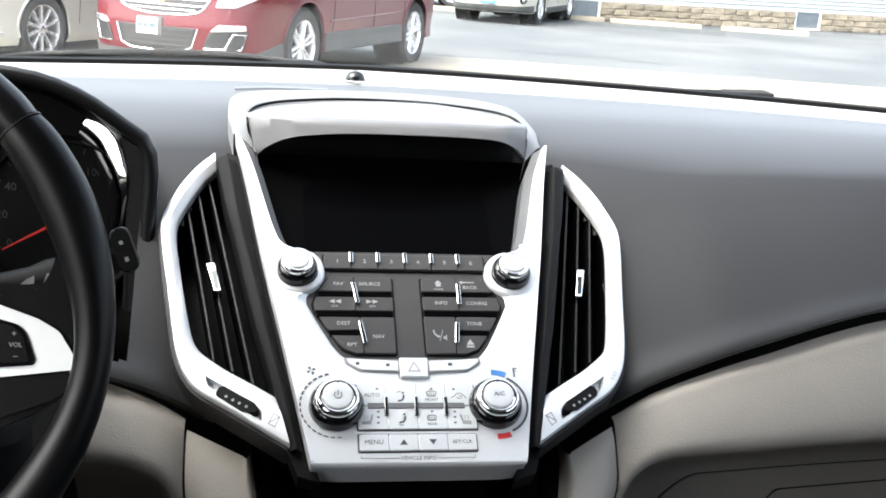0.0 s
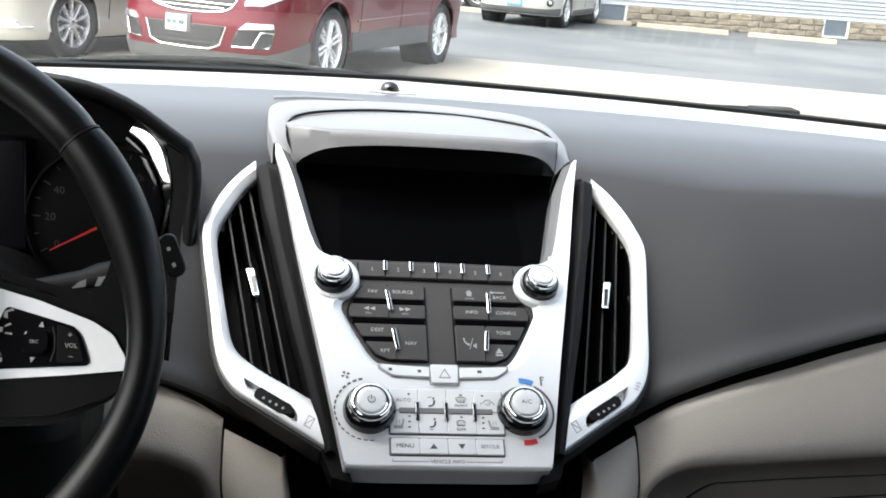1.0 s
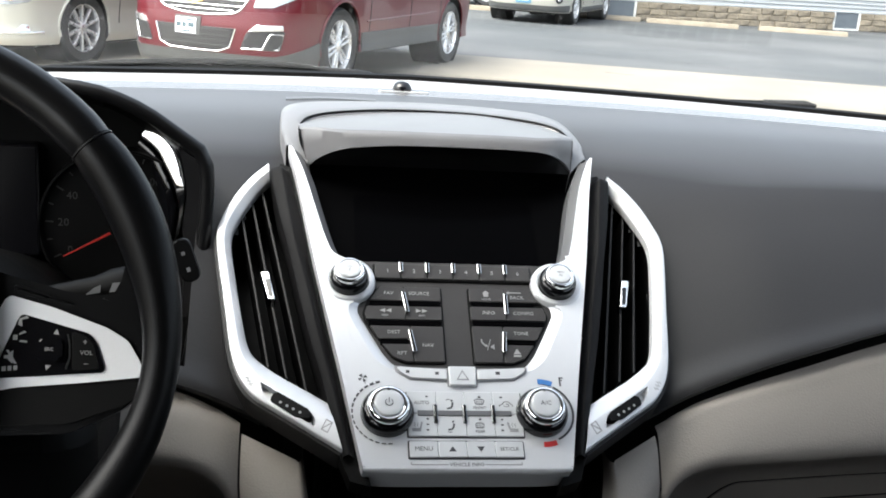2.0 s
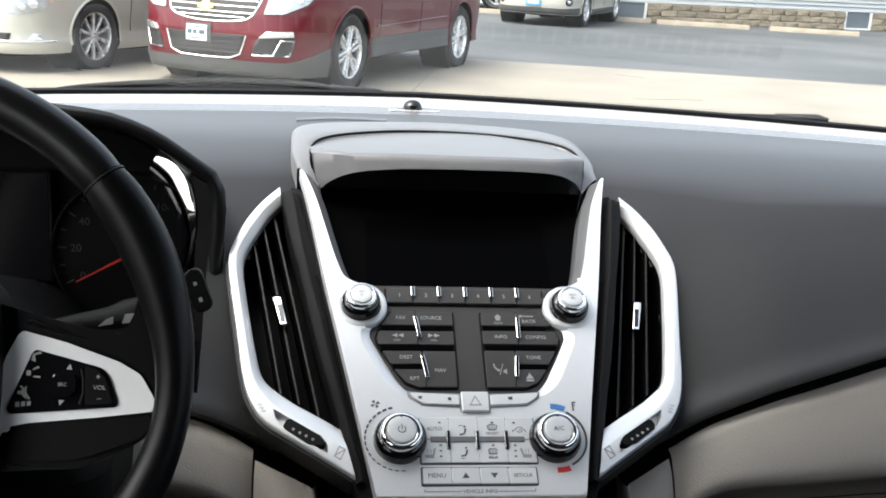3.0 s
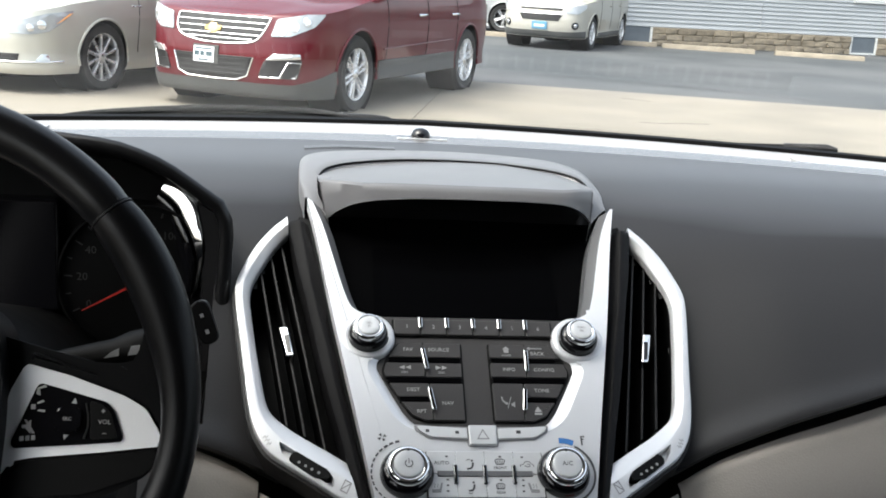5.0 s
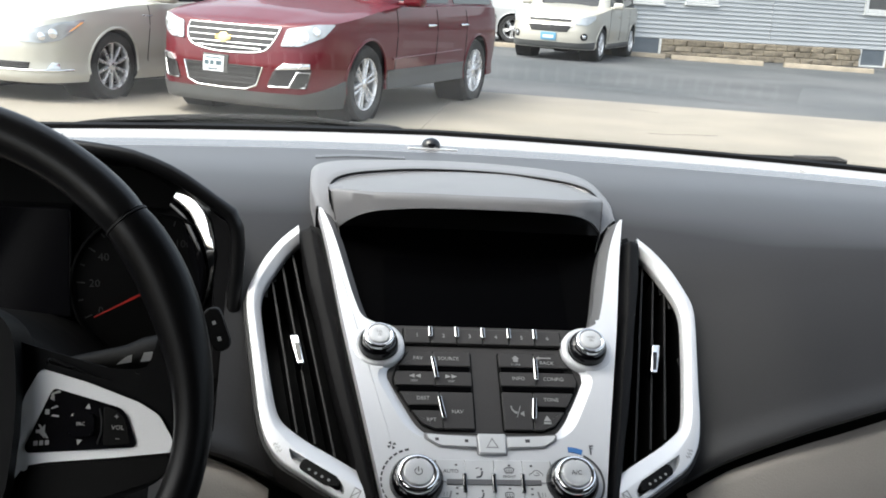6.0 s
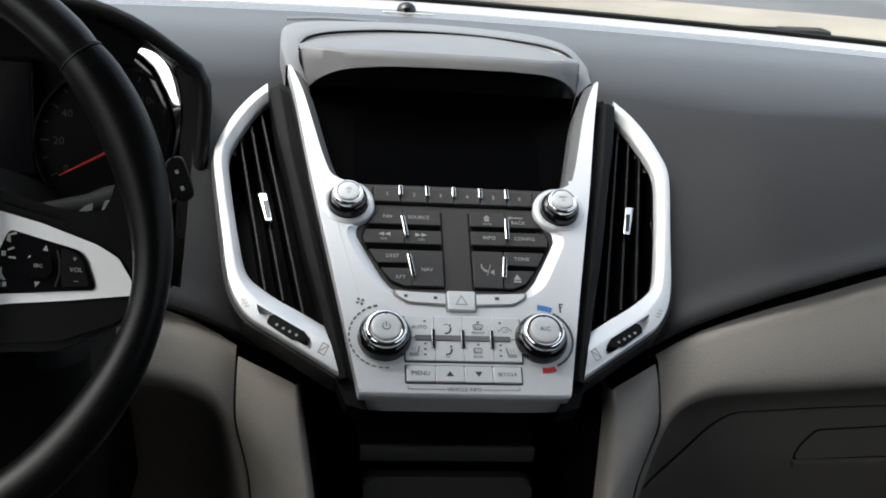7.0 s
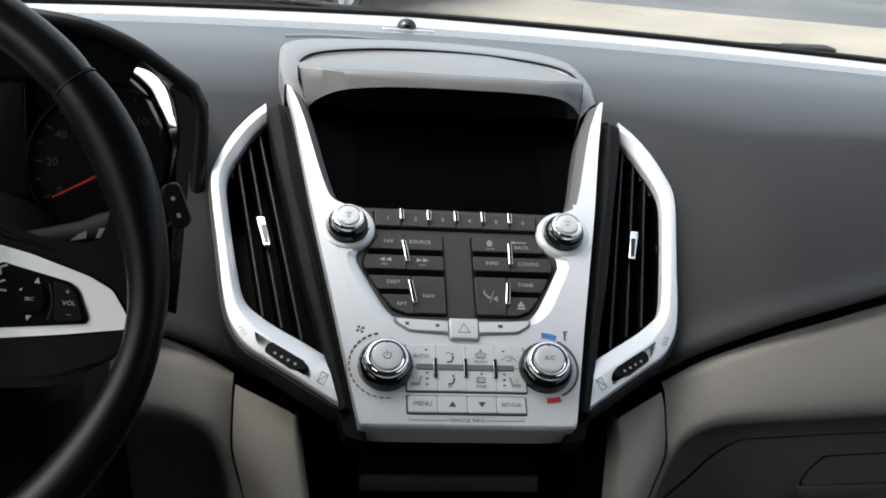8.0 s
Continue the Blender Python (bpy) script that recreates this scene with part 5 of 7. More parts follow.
# ---------------------------------------------------------------- steering wheel
wheel = thing("steering_wheel", Matrix.Translation((-0.385, 0.612, 1.143)) @ Matrix.Rotation(radians(68), 4, "X"), "black leather steering wheel with silver spokes and buttons", "steering wheel")
RIM = 0.1712


def grip(a):
    """Thickness of the rim: fuller where the thumbs rest."""
    return 0.0146 + 0.0012 * math.exp(-((a - 25) / 14) ** 2)


for a0, a1, m, nm, lb in ((41.2, 138.8, RIMTOP, "rim_top", "smooth black upper rim"), (-60, 40.4, LEATHER, "rim_grip", "black leather grip"), (139.6, 240, LEATHER, "rim_grip", "black leather grip"), (240.5, 299.5, RIMTOP, "rim_bottom", "smooth black lower rim")):
    angs = steps(a0, a1, 44)
    thin = [0.26 * math.exp(-(((a if a < 90 else 180 - a) + 8) / 19) ** 2) if m is LEATHER else 0 for a in angs]
    rs = [0.0143 if m is RIMTOP else grip(a if a < 90 else 180 - a) * (1 - k) for a, k in zip(angs, thin)]
    pts = [((RIM + 0.0146 * k) * math.cos(radians(a)), (RIM + 0.0146 * k) * math.sin(radians(a)), -0.002 * k) for a, k in zip(angs, thin)]
    for e in (0, 1):
        rs[e] *= 0.93 + 0.05 * e
        rs[-1 - e] *= 0.93 + 0.05 * e
    part(nm, tube(pts, rs, 20), m, wheel, lb)
for a in (40.8, 139.2, 240.2, 299.8):
    p = (RIM * math.cos(radians(a)), RIM * math.sin(radians(a)))
    d = Vector((-math.sin(radians(a)), math.cos(radians(a)), 0)) * 0.0006
    part("rim_seam", tube([Vector((*p, 0)) - d, Vector((*p, 0)) + d], 0.0144, 20), TRIM_DARK, wheel)
part("airbag_cover", slab(rounded([(-0.07, -0.06), (-0.04, -0.088), (0.04, -0.088), (0.07, -0.06), (0.074, 0.0), (0.068, 0.05), (0.04, 0.066), (-0.04, 0.066), (-0.068, 0.05), (-0.074, 0.0)], 0.03, 6), -0.055, -0.004, 0.012, 4), LEATHER, wheel, "black airbag cover")
for sg in (1, -1):
    def o(pts):
        return mm([(sg * u, v) for u, v in pts][::sg])
    part("spoke_core", slab(rounded(o([(60, -60), (120, -58), (152, -43), (160, -34), (166, -20), (172, 0), (166, 26), (152, 31), (140, 25), (122, 25), (88, 34), (60, 42)]), 0.006, 4), -0.038, -0.0225, 0.006, 3), LEATHER, wheel, "black spoke")
    part("thumb_rest", slab(rounded(o([(84, 26), (109, 19), (141, 7.5), (154, -0.5), (162, -14), (170, -14), (172, 10), (166, 45), (157, 66), (151, 52), (147.5, 34), (140, 19), (122, 17.5), (86, 31)]), 0.002, 4), -0.034, -0.017, 0.004, 4), LEATHER, wheel, "black leather thumb rest")
    spoke = part("spoke_trim", slab(rounded(o([(60, -55), (64.5, -51), (75.7, -33.5), (88.4, -31), (127, -27.8), (162.5, -24), (160.5, -15.6), (152.5, -2.3), (140, 5.2), (108, 16.9), (82, 24), (74, 8), (63, -35)]), 0.003, 4), -0.027, -0.0195, 0.0022, 3), SPOKE, wheel, "satin silver spoke trim")
    part("spoke_under", slab(rounded(o([(66, -56), (77, -35), (90, -32.5), (128, -29.2), (162, -25.6), (160, -34), (152, -41), (120, -52)]), 0.004, 4), -0.03, -0.0205, 0.002, 3), BLACK, wheel)
    pod = part("button_pod", slab(rounded(o([(77, -25.8), (139, -21.6), (140, -19), (134.5, -3.6), (130.2, 1.6), (90.2, 12.8), (76, -22)]), [0.002, 0.002, 0.002, 0.004, 0.003, 0.003, 0.003] if sg > 0 else 0.002, 4), -0.0205, -0.0185, 0.0008, 2), PIANO, spoke, "gloss black button pod")
    part("rocker", slab(rounded(o([(121, -20.8), (137, -19.8), (132.5, -4.6), (127, 0.6), (120, 2.6)]), 0.002, 3), -0.0186, -0.0180, 0.0004, 2), BLACK, pod)
    part("joystick", slab(rounded(o([(100.5, -15.8), (115.5, -15.2), (115.5, -1.8), (101.5, -1.4)]), 0.003, 4), -0.019, -0.0158, 0.0014, 3), PIANO, pod, "small square joystick")
    part("pod_edge", tube([Vector((sg * u * MM, v * MM, -0.0183)) for u, v in ((117.5, -20), (119.5, -13), (119.3, -5), (117.8, 1))], 0.0006, 6), TRIM_DARK, pod)
    if sg > 0:
        for text, u, v, size in (("+", 127.9, -3.8, 5.2), ("VOL", 128.9, -10.1, 3.8), ("–", 129, -16.4, 5), ("SRC", 107.8, -8.3, 3.0)):
            part("pod_print", moved(letters(text, size * MM, 0.00008), Matrix.Translation((u * MM, v * MM, -0.0178 if u > 120 else -0.0156))), PRINT, pod, smooth=False)
        def pm(rects, nm):
            part(nm, joined(*[slab(mm(r), -0.0184, -0.0181) for r in rects]), PRINT, pod, smooth=False)
        pm([[(109.4, 0.9), (112.6, 0.5), (111.4, 4.0)]], "up_mark")
        pm([[(106.2, -20.8), (108.9, -17.6), (105.6, -17.4)]], "down_mark")
        pm([[(89, 6), (91.5, 5), (91, 9), (95, 10), (94, 11.5), (89.5, 9.5)]], "phone_mark")
        pm([[(86.5, -3), (89, -3), (89, 0), (86.5, 0)], [(90, -4), (94.5, -4.6), (94.5, -3.4), (91, -3)], [(90, 0), (94, 1.6), (93, 2.6), (90, 1)]], "voice_mark")
        pm([[(82, -14), (84, -14), (87, -17), (87, -9), (84, -12), (82, -12)], [(83, -9), (84.4, -9), (89.5, -17), (88, -17)]], "mute_mark")
        pm([[(81, -21.5), (83.4, -21.3), (83.4, -18.5), (81, -18.7)], [(84.4, -21.2), (86.6, -21), (86.6, -18.2), (84.4, -18.4)], [(87.6, -20.9), (89.8, -20.7), (89.8, -17.9), (87.6, -18.1)]], "print_bars")

# ---------------------------------------------------------------- windshield, cowl, wipers
def glass_f(x, s):
    y0, z0 = base_line(x)
    return Vector((x * (1 - 0.16 * s), y0 + 0.012 + (0.76 - 0.12 * x * x - y0) * s, z0 + (1.655 - z0) * s + 0.025 * math.sin(math.pi * s)))


shield = part("windshield", sheet(glass_f, steps(-0.74, 0.74, 24), steps(0, 1, 14)), WINDSHIELD)
tagged(shield, "clear raked windshield glass above the dashboard", "windshield", kind="structure")
shield.data.flip_normals()
shield.visible_shadow = False
cowl = thing("windshield_cowl", Matrix.Identity(4), "black cowl and rubber seal at the windshield's foot", "cowl", kind="structure")
part("rubber_seal", sheet(lambda x, s: Vector((x, base_line(x)[0] + (0.0, 0.004, 0.012, 0.02)[s], base_line(x)[1] + (-0.01, 0.0045, 0.006, -0.004)[s])), steps(-0.745, 0.745, 40), [0, 1, 2, 3]), BLACK, cowl)
part("cowl_panel", sheet(lambda x, s: Vector((x, base_line(x)[0] + 0.018 + 0.22 * s, base_line(x)[1] - 0.006 - 0.012 * s - 0.05 * s * s)), steps(-0.745, 0.745, 40), steps(0, 1, 8)), RUBBER, cowl)


def wiper(xs, lifts, tip, label):
    """A wiper lying along the glass's foot, with the given heights over it (mm), its arm and the guard below it."""
    w = thing("wiper", Matrix.Identity(4), label, "wiper", "windshield wipers")
    pts, guard = [], []
    for x in steps(xs[0], xs[-1], 40):
        y, z = base_line(x)
        lift = smooth(x, xs, lifts) * MM
        pts.append((x, y + 0.045, z + lift - 0.0042))
        guard.append((x, y, z, lift))
    n = len(pts) - 1
    cut_at = max(i for i, p in enumerate(pts) if p[0] < tip)
    part("blade", tube(pts[:cut_at + 2], 0.0042, 10, flat=1.0), RUBBER, w)
    part("arm", sheet(lambda i, k: Vector((guard[i][0], guard[i][1] + 0.046 - 0.024 * k, guard[i][2] + guard[i][3] * (1 - k) - 0.0045 - 0.012 * k)), list(range(n + 1)), steps(0, 1, 5)), RUBBER, w, "flat black arm under the blade")
    part("tip_cap", tube(pts[cut_at:], [0.0056] * (n - cut_at) + [0.003], 10), TRIM_DARK, w)
    return w


wiper([-0.62, -0.50, -0.436, -0.383, -0.29, -0.226, -0.16, -0.119, -0.095, -0.057, -0.029], [-14, -8, -1, 6.4, 12.5, 13.8, 12.8, 10.1, 6.0, 4.4, 0.5], -0.10, "long black wiper resting at the windshield's foot")
wiper([0.02, 0.20, 0.35, 0.45, 0.496, 0.502], [-10, -6, 0, 6, 9.2, 8.0], 0.445, "black wiper resting low at the windshield's foot")

# ---------------------------------------------------------------- cabin
def shell(name, bm, m, label, cat):
    return tagged(part(name, bm, m, smooth=False), label, cat, kind="structure")


shell("floor", box(-0.78, 0.78, -1.95, 1.2, 0.38, 0.42), CARPET, "dark carpeted cabin floor", "floor")
shell("ceiling", sheet(lambda x, y: Vector((x, y, 1.68 - 0.05 * x * x - 0.03 * max(0, -y - 1.2))), steps(-0.70, 0.70, 10), steps(-1.95, 0.76, 10), lambda x, y: Vector((x, y, 1.71 - 0.05 * x * x))), HEADLINER, "pale grey cloth headliner", "ceiling")
# Unseen sides: high sills and closed rear windows limit the light inside.
for sg, nm in ((-1, "wall_left"), (1, "wall_right")):
    x0, x1 = sorted((sg * 0.75, sg * 0.80))
    shell(nm, joined(box(x0, x1, -1.95, 1.25, 0.40, 1.16, 0.004), box(x0, x1, 0.80, 1.25, 0.97, 1.16, 0.004), box(x0 - sg * 0.06, x1 - sg * 0.06, -1.95, 0.80, 1.62, 1.70, 0.004), box(x0 - sg * 0.03, x1 - sg * 0.03, -0.50, -0.42, 1.07, 1.64, 0.004), box(x0 - sg * 0.03, x1 - sg * 0.03, -1.95, -0.48, 1.07, 1.64, 0.004)), TRIM_DARK, "unseen dark cabin side round the door windows, closed behind to limit light", "door")
    shell("pillar_" + ("left" if sg < 0 else "right"), tube([(sg * 0.745, 1.27, 1.17), (sg * 0.70, 1.0, 1.44), (sg * 0.645, 0.75, 1.66)], 0.035, 10), HEADLINER, "pale windshield pillar trim", "pillar")
# Added out of view to hold back light from the rear.
shell("wall_behind_seats", box(-0.75, 0.75, -0.50, -0.44, 0.42, 1.30, 0.004), TRIM_DARK, "unseen dark blocker in place of the seatbacks", "wall")
# Unseen, with no rear window, so that less light enters.
shell("wall_rear", box(-0.76, 0.76, -2.0, -1.94, 0.40, 1.71), TRIM_DARK, "unseen dark rear end, closed to keep light out", "wall")
shell("wall_front", box(-0.78, 0.78, 1.20, 1.24, 0.40, 1.17), CARPET, "dark carpeted firewall behind the dashboard", "wall")

# ---------------------------------------------------------------- parked cars
def interp(x, xs, ys):
    return float(np.interp(x, xs, ys))


class Car:
    """A car body as a skin round a plan curve. Its nose points along +x, its driver's side is +y, its wheels stand on z 0."""

    def __init__(self, length, width, plan, low, tops, side, front, paint, lift=0.0):
        self.length, self.width = length, width
        half = curve_through([(length / 2 - d, w * width / 2) for d, w in plan], 150)
        self.pts = half
        run = [0.0]
        for a, b in zip(half, half[1:]):
            run.append(run[-1] + math.dist(a, b))
        self.run, self.total = run, run[-1]
        self.low, self.tops, self.side, self.front, self.paint, self.lift = low, tops, side, front, paint, lift

    def top(self, x):
        return interp(x, *self.tops)

    def sill(self, x):
        """Height of the body's lower edge at x: it rises behind the front wheel."""
        return self.low + self.lift * min(1, max(0, (self.length * 0.36 - x) / 0.4))

    def at(self, s, z, h=0.0):
        """The place on the skin s metres round from the nose (driver's side positive) at the height z, h proud of it."""
        a = min(abs(s), self.total)
        x = interp(a, self.run, [p[0] for p in self.pts])
        y = interp(a, self.run, [p[1] for p in self.pts])
        e = 0.03
        x2, y2 = interp(min(a + e, self.total), self.run, [p[0] for p in self.pts]), interp(min(a + e, self.total), self.run, [p[1] for p in self.pts])
        x1, y1 = interp(max(a - e, 0), self.run, [p[0] for p in self.pts]), interp(max(a - e, 0), self.run, [p[1] for p in self.pts])
        n = Vector((y2 - y1, x1 - x2)) if a > e else Vector((1, 0))
        n = n.normalized() if n.length > 1e-6 else Vector((1, 0))
        n = Vector((abs(n.x) if x > 0 else -abs(n.x), abs(n.y)))
        k = max(0, n.x) ** 2
        inset = interp(z, *self.side) * (1 - k) + interp(z, *self.front) * k
        q = Vector((x, y)) - n * (inset - h)
        return Vector((q.x, q.y if s >= 0 else -q.y, z))

    def s_of(self, x):
        """Metres round from the nose to the place x on the flank."""
        xs = [p[0] for p in self.pts]
        return interp(-x, [-v for v in xs], self.run)


def wheel_of(r_tyre, r_rim, width, spokes, split):
    """A wheel whose outer face looks along +y, with its hub at the origin; parts at the world's origin for copying."""
    w = new("wheel")
    turn = Matrix.Rotation(radians(-90), 4, "X")
    t = width / 2
    tyre = lathe([(r_rim * 0.98, -t), (r_tyre * 0.93, -t), (r_tyre * 0.985, -t * 0.8), (r_tyre, -t * 0.5), (r_tyre, t * 0.5), (r_tyre * 0.985, t * 0.8), (r_tyre * 0.93, t), (r_rim * 1.06, t * 1.0), (r_rim * 0.98, t * 0.88)], 44)
    part("tyre", moved(tyre, turn), TYRE, w, "black tyre")
    barrel = lathe([(r_rim * 0.985, -t * 0.9), (r_rim * 0.93, -t * 0.5), (r_rim * 0.92, t * 0.6), (r_rim * 0.97, t * 0.93), (r_rim * 1.0, t * 0.95), (r_rim * 1.005, t * 0.86)], 44)
    rim = part("rim", moved(barrel, turn), ALLOY, w, "silver alloy rim")
    part("brake_disc", moved(lathe([(0, -t * 0.1), (r_rim * 0.7, -t * 0.1), (r_rim * 0.7, t * 0.02), (0, t * 0.02)], 28), turn), CLADDING, rim)
    for i in range(spokes):
        for d in ((-split, split) if split else (0,)):
            a = 2 * math.pi * i / spokes
            o = [(r_rim * 0.12, d * 0.6 - r_rim * 0.05), (r_rim * 0.95, d * 1.3 - r_rim * 0.06), (r_rim * 0.95, d * 1.3 + r_rim * 0.06), (r_rim * 0.12, d * 0.6 + r_rim * 0.05)]
            b = slab(o, t * 0.45, t * 0.8, r_rim * 0.02, 1)
            part("spoke", moved(b, turn @ Matrix.Rotation(a + 0.3, 4, "Z")), ALLOY, rim)
    part("hub_cap", moved(lathe([(r_rim * 0.2, t * 0.4), (r_rim * 0.2, t * 0.82), (r_rim * 0.15, t * 0.9), (0, t * 0.92)], 24), turn), ALLOY, rim)
    return w


def car_body(root, c, axles, arch_r, arch_z, cabin, hood_x):
    """Skin, hood and roof, glasshouse, wheel wells and lips. cabin: base and roof outlines of the glasshouse."""
    ns = 190
    sgrid = steps(-c.total, c.total, ns * 2)
    bm = bmesh.new()
    grid, nz = [], 18
    for s in sgrid:
        p0 = c.at(s, c.low)
        zt = c.top(p0.x)
        col = []
        for j in range(nz + 1):
            zb = c.sill(p0.x)
            col.append(bm.verts.new(c.at(s, zb + (zt - zb) * j / nz)))
        grid.append(col)
    for a, b in zip(grid, grid[1:]):
        for j in range(nz):
            bm.faces.new((a[j], b[j], b[j + 1], a[j + 1]))
    gone = []
    for f in bm.faces:
        m = f.calc_center_median()
        if abs(m.y) > c.width * 0.33 and any(math.hypot(m.x - ax, m.z - arch_z) < arch_r for ax in axles):
            gone.append(f)
    bmesh.ops.delete(bm, geom=gone, context="FACES")
    for v in bm.verts:
        if v.is_boundary and abs(v.co.y) > c.width * 0.33:
            for ax in axles:
                d = Vector((v.co.x - ax, v.co.z - arch_z))
                if abs(d.length - arch_r) < 0.07 and v.co.z > c.sill(v.co.x) + 0.02:
                    d = d.normalized() * arch_r
                    v.co.x, v.co.z = ax + d.x, arch_z + d.y
    part("body", bm, c.paint, root, "glossy painted body")
    # hood, cowl and shoulders: from the skin's top edge in to the middle
    def deck(s, k):
        p = c.at(s, c.top(c.at(s, c.low).x))
        rise = 0.075 * min(1, max(0, (c.length / 2 - p.x) / 0.5))
        e = 1 - (1 - k) ** 2
        return Vector((p.x, p.y * (1 - k), p.z + rise * e + 0.012 * math.sin(math.pi * min(1, k * 3)) * (1 if abs(p.y) > 0.3 else 0)))
    part("hood", sheet(deck, steps(-c.total, 0, 120), [0, 0.02, 0.06, 0.12, 0.22, 0.35, 0.5, 0.7, 1.0]), c.paint, root)
    part("hood", sheet(deck, steps(0, c.total, 120), [0, 0.02, 0.06, 0.12, 0.22, 0.35, 0.5, 0.7, 1.0]), c.paint, root)
    base, roof, z0, z1 = cabin
    nb = len(base)
    def ring(k):
        out = []
        for (bx, by), (rx, ry) in zip(base, roof):
            e = k
            out.append((bx + (rx - bx) * e, by + (ry - by) * e, z0 + (z1 - z0) * math.sin(e * math.pi / 2 * 0.94) / math.sin(math.pi / 2 * 0.94)))
        return out
    g = bmesh.new()
    rings = [[g.verts.new(p) for p in ring(k)] for k in (-0.1, 0, 0.25, 0.5, 0.75, 0.92, 1.0)]
    for a, b in zip(rings, rings[1:]):
        for i in range(nb):
            g.faces.new((a[i], a[(i + 1) % nb], b[(i + 1) % nb], b[i]))
    inner = [g.verts.new((v.co.x * 0.8 - 0.05, v.co.y * 0.75, z1 + 0.035)) for v in rings[-1]]
    for i in range(nb):
        g.faces.new((rings[-1][i], rings[-1][(i + 1) % nb], inner[(i + 1) % nb], inner[i]))
    g.faces.new(inner)
    part("roof", g, c.paint, root, "painted roof and pillars")
    # panes laid into each face of the glasshouse
    for i in range(nb):
        j = (i + 1) % nb
        b0, b1, r0, r1 = Vector((*base[i], z0)), Vector((*base[j], z0)), Vector((*roof[i], z1)), Vector((*roof[j], z1))
        if (b1 - b0).length < 0.35:
            continue
        n = (b1 - b0).cross(r0 - b0).normalized()
        if n.dot(Vector(((b0.x + b1.x) / 2 + 0.2, (b0.y + b1.y) / 2, 0))) < 0:
            n = -n
        def pane(a, k, h):
            e = math.sin(k * math.pi / 2 * 0.94) / math.sin(math.pi / 2 * 0.94)
            lo, hi = b0.lerp(b1, a), r0.lerp(r1, a)
            return Vector((lo.x + (hi.x - lo.x) * k, lo.y + (hi.y - lo.y) * k, z0 + (z1 - z0) * e)) + n * h
        part("window", bend(slab(rounded([(0.05, 0.04), (0.95, 0.04), (0.95, 0.86), (0.05, 0.86)], 0.04, 3), 0.0, 0.006, 0, 1, 0.15), pane), CAR_GLASS, root, "dark car window")
    for ax in axles:
        for sg in (1, -1):
            well = lathe([(arch_r + 0.03, 0.0), (arch_r + 0.03, -0.34), (0, -0.34)], 30)
            well.transform(Matrix.Translation((ax, sg * (c.width / 2 - 0.05), arch_z)) @ Matrix.Rotation(radians(-90 * sg), 4, "X"))
            part("wheel_well", well, WELL, root, "black wheel well")
            s_pts = []
            for a in steps(-12, 192, 26):
                x, z = ax + arch_r * math.cos(radians(a)), arch_z + arch_r * math.sin(radians(a))
                s_pts.append(c.at(sg * c.s_of(x), max(z, c.sill(x)), 0.002))
            part("arch_lip", tube(s_pts, 0.014, 8), c.paint, root)
    under = slab([(p.x, p.y) for p in [c.at(s, c.low, -0.08) for s in steps(-c.total, c.total, 80)][:-1]], c.low + c.lift - 0.03, c.low + c.lift + 0.05)
    part("underbody", under, WELL, root)


def on_skin(root, c, name, outline, h0, h1, m, label="", bevel=0.004, step=0.09, r=0.0, parent=None):
    """A piece that follows the skin: outline in metres round from the nose and metres of height."""
    o = rounded(outline, r, 3) if r else outline
    return part(name, bend(slab(o, h0, h1, bevel, 1, step), lambda s, z, h: c.at(s, z, h)), m, parent or root, label)


def strip_on(root, c, name, line, rad, m, label="", parent=None):
    return part(name, tube([c.at(s, z, 0.004) for s, z in line], rad, 8), m, parent or root, label)


def stand_wheels(root, base, axles, c, tyre, width):
    w0 = None
    for ax in axles:
        for sg in (1, -1):
            m = Matrix.Translation((ax, sg * (c.width / 2 - 0.025 - width / 2), tyre)) @ Matrix.Rotation(0 if sg > 0 else math.pi, 4, "Z")
            if w0 is None:
                w0 = base
                w0.parent = root
                w0.matrix_local = m
            else:
                copy_thing(w0, m).parent = root


def seams(root, c, xs, z0, z1):
    for x in xs:
        s = c.s_of(x)
        for sg in (1, -1):
            part("door_seam", tube([c.at(sg * s, z, 0.0005) for z in steps(z0, z1, 12)], 0.005, 6), WELL, root)


def handles(root, c, xs, z, m):
    for x in xs:
        s = c.s_of(x)
        for sg in (1, -1):
            part("door_handle", tube([c.at(sg * (s - 0.09), z, 0.01), c.at(sg * (s - 0.07), z + 0.002, 0.035), c.at(sg * (s + 0.07), z + 0.004, 0.035), c.at(sg * (s + 0.09), z + 0.002, 0.01)], 0.014, 8), m, root, "chrome door handle")


def mirrors_on(root, c, x, z, m):
    for sg in (1, -1):
        p = c.at(sg * c.s_of(x), z - 0.08)
        b = box(-0.08, 0.08, -0.11, 0.11, -0.07, 0.07, 0.045, 3)
        part("door_mirror", moved(joined(b, moved(box(-0.03, 0.03, -0.1, 0.02, -0.06, -0.02, 0.01), Matrix.Translation((0, -sg * 0.08, 0)))), Matrix.Translation((p.x, p.y + sg * 0.13, z))), m, root, "painted door mirror")


PLAN_SUV = [(0, 0), (0.015, 0.30), (0.06, 0.58), (0.15, 0.78), (0.33, 0.92), (0.62, 0.985), (1.0, 1.0), (2.5, 1.0), (4.1, 0.995), (4.65, 0.96), (4.93, 0.86), (5.08, 0.6), (5.13, 0.3), (5.14, 0)]


def plan_for(length, plan=PLAN_SUV):
    k = length / plan[-1][0]
    return [(d if d < 1.2 else 1.2 + (d - 1.2) * (length - 1.2) / (plan[-1][0] - 1.2), w) for d, w in plan]


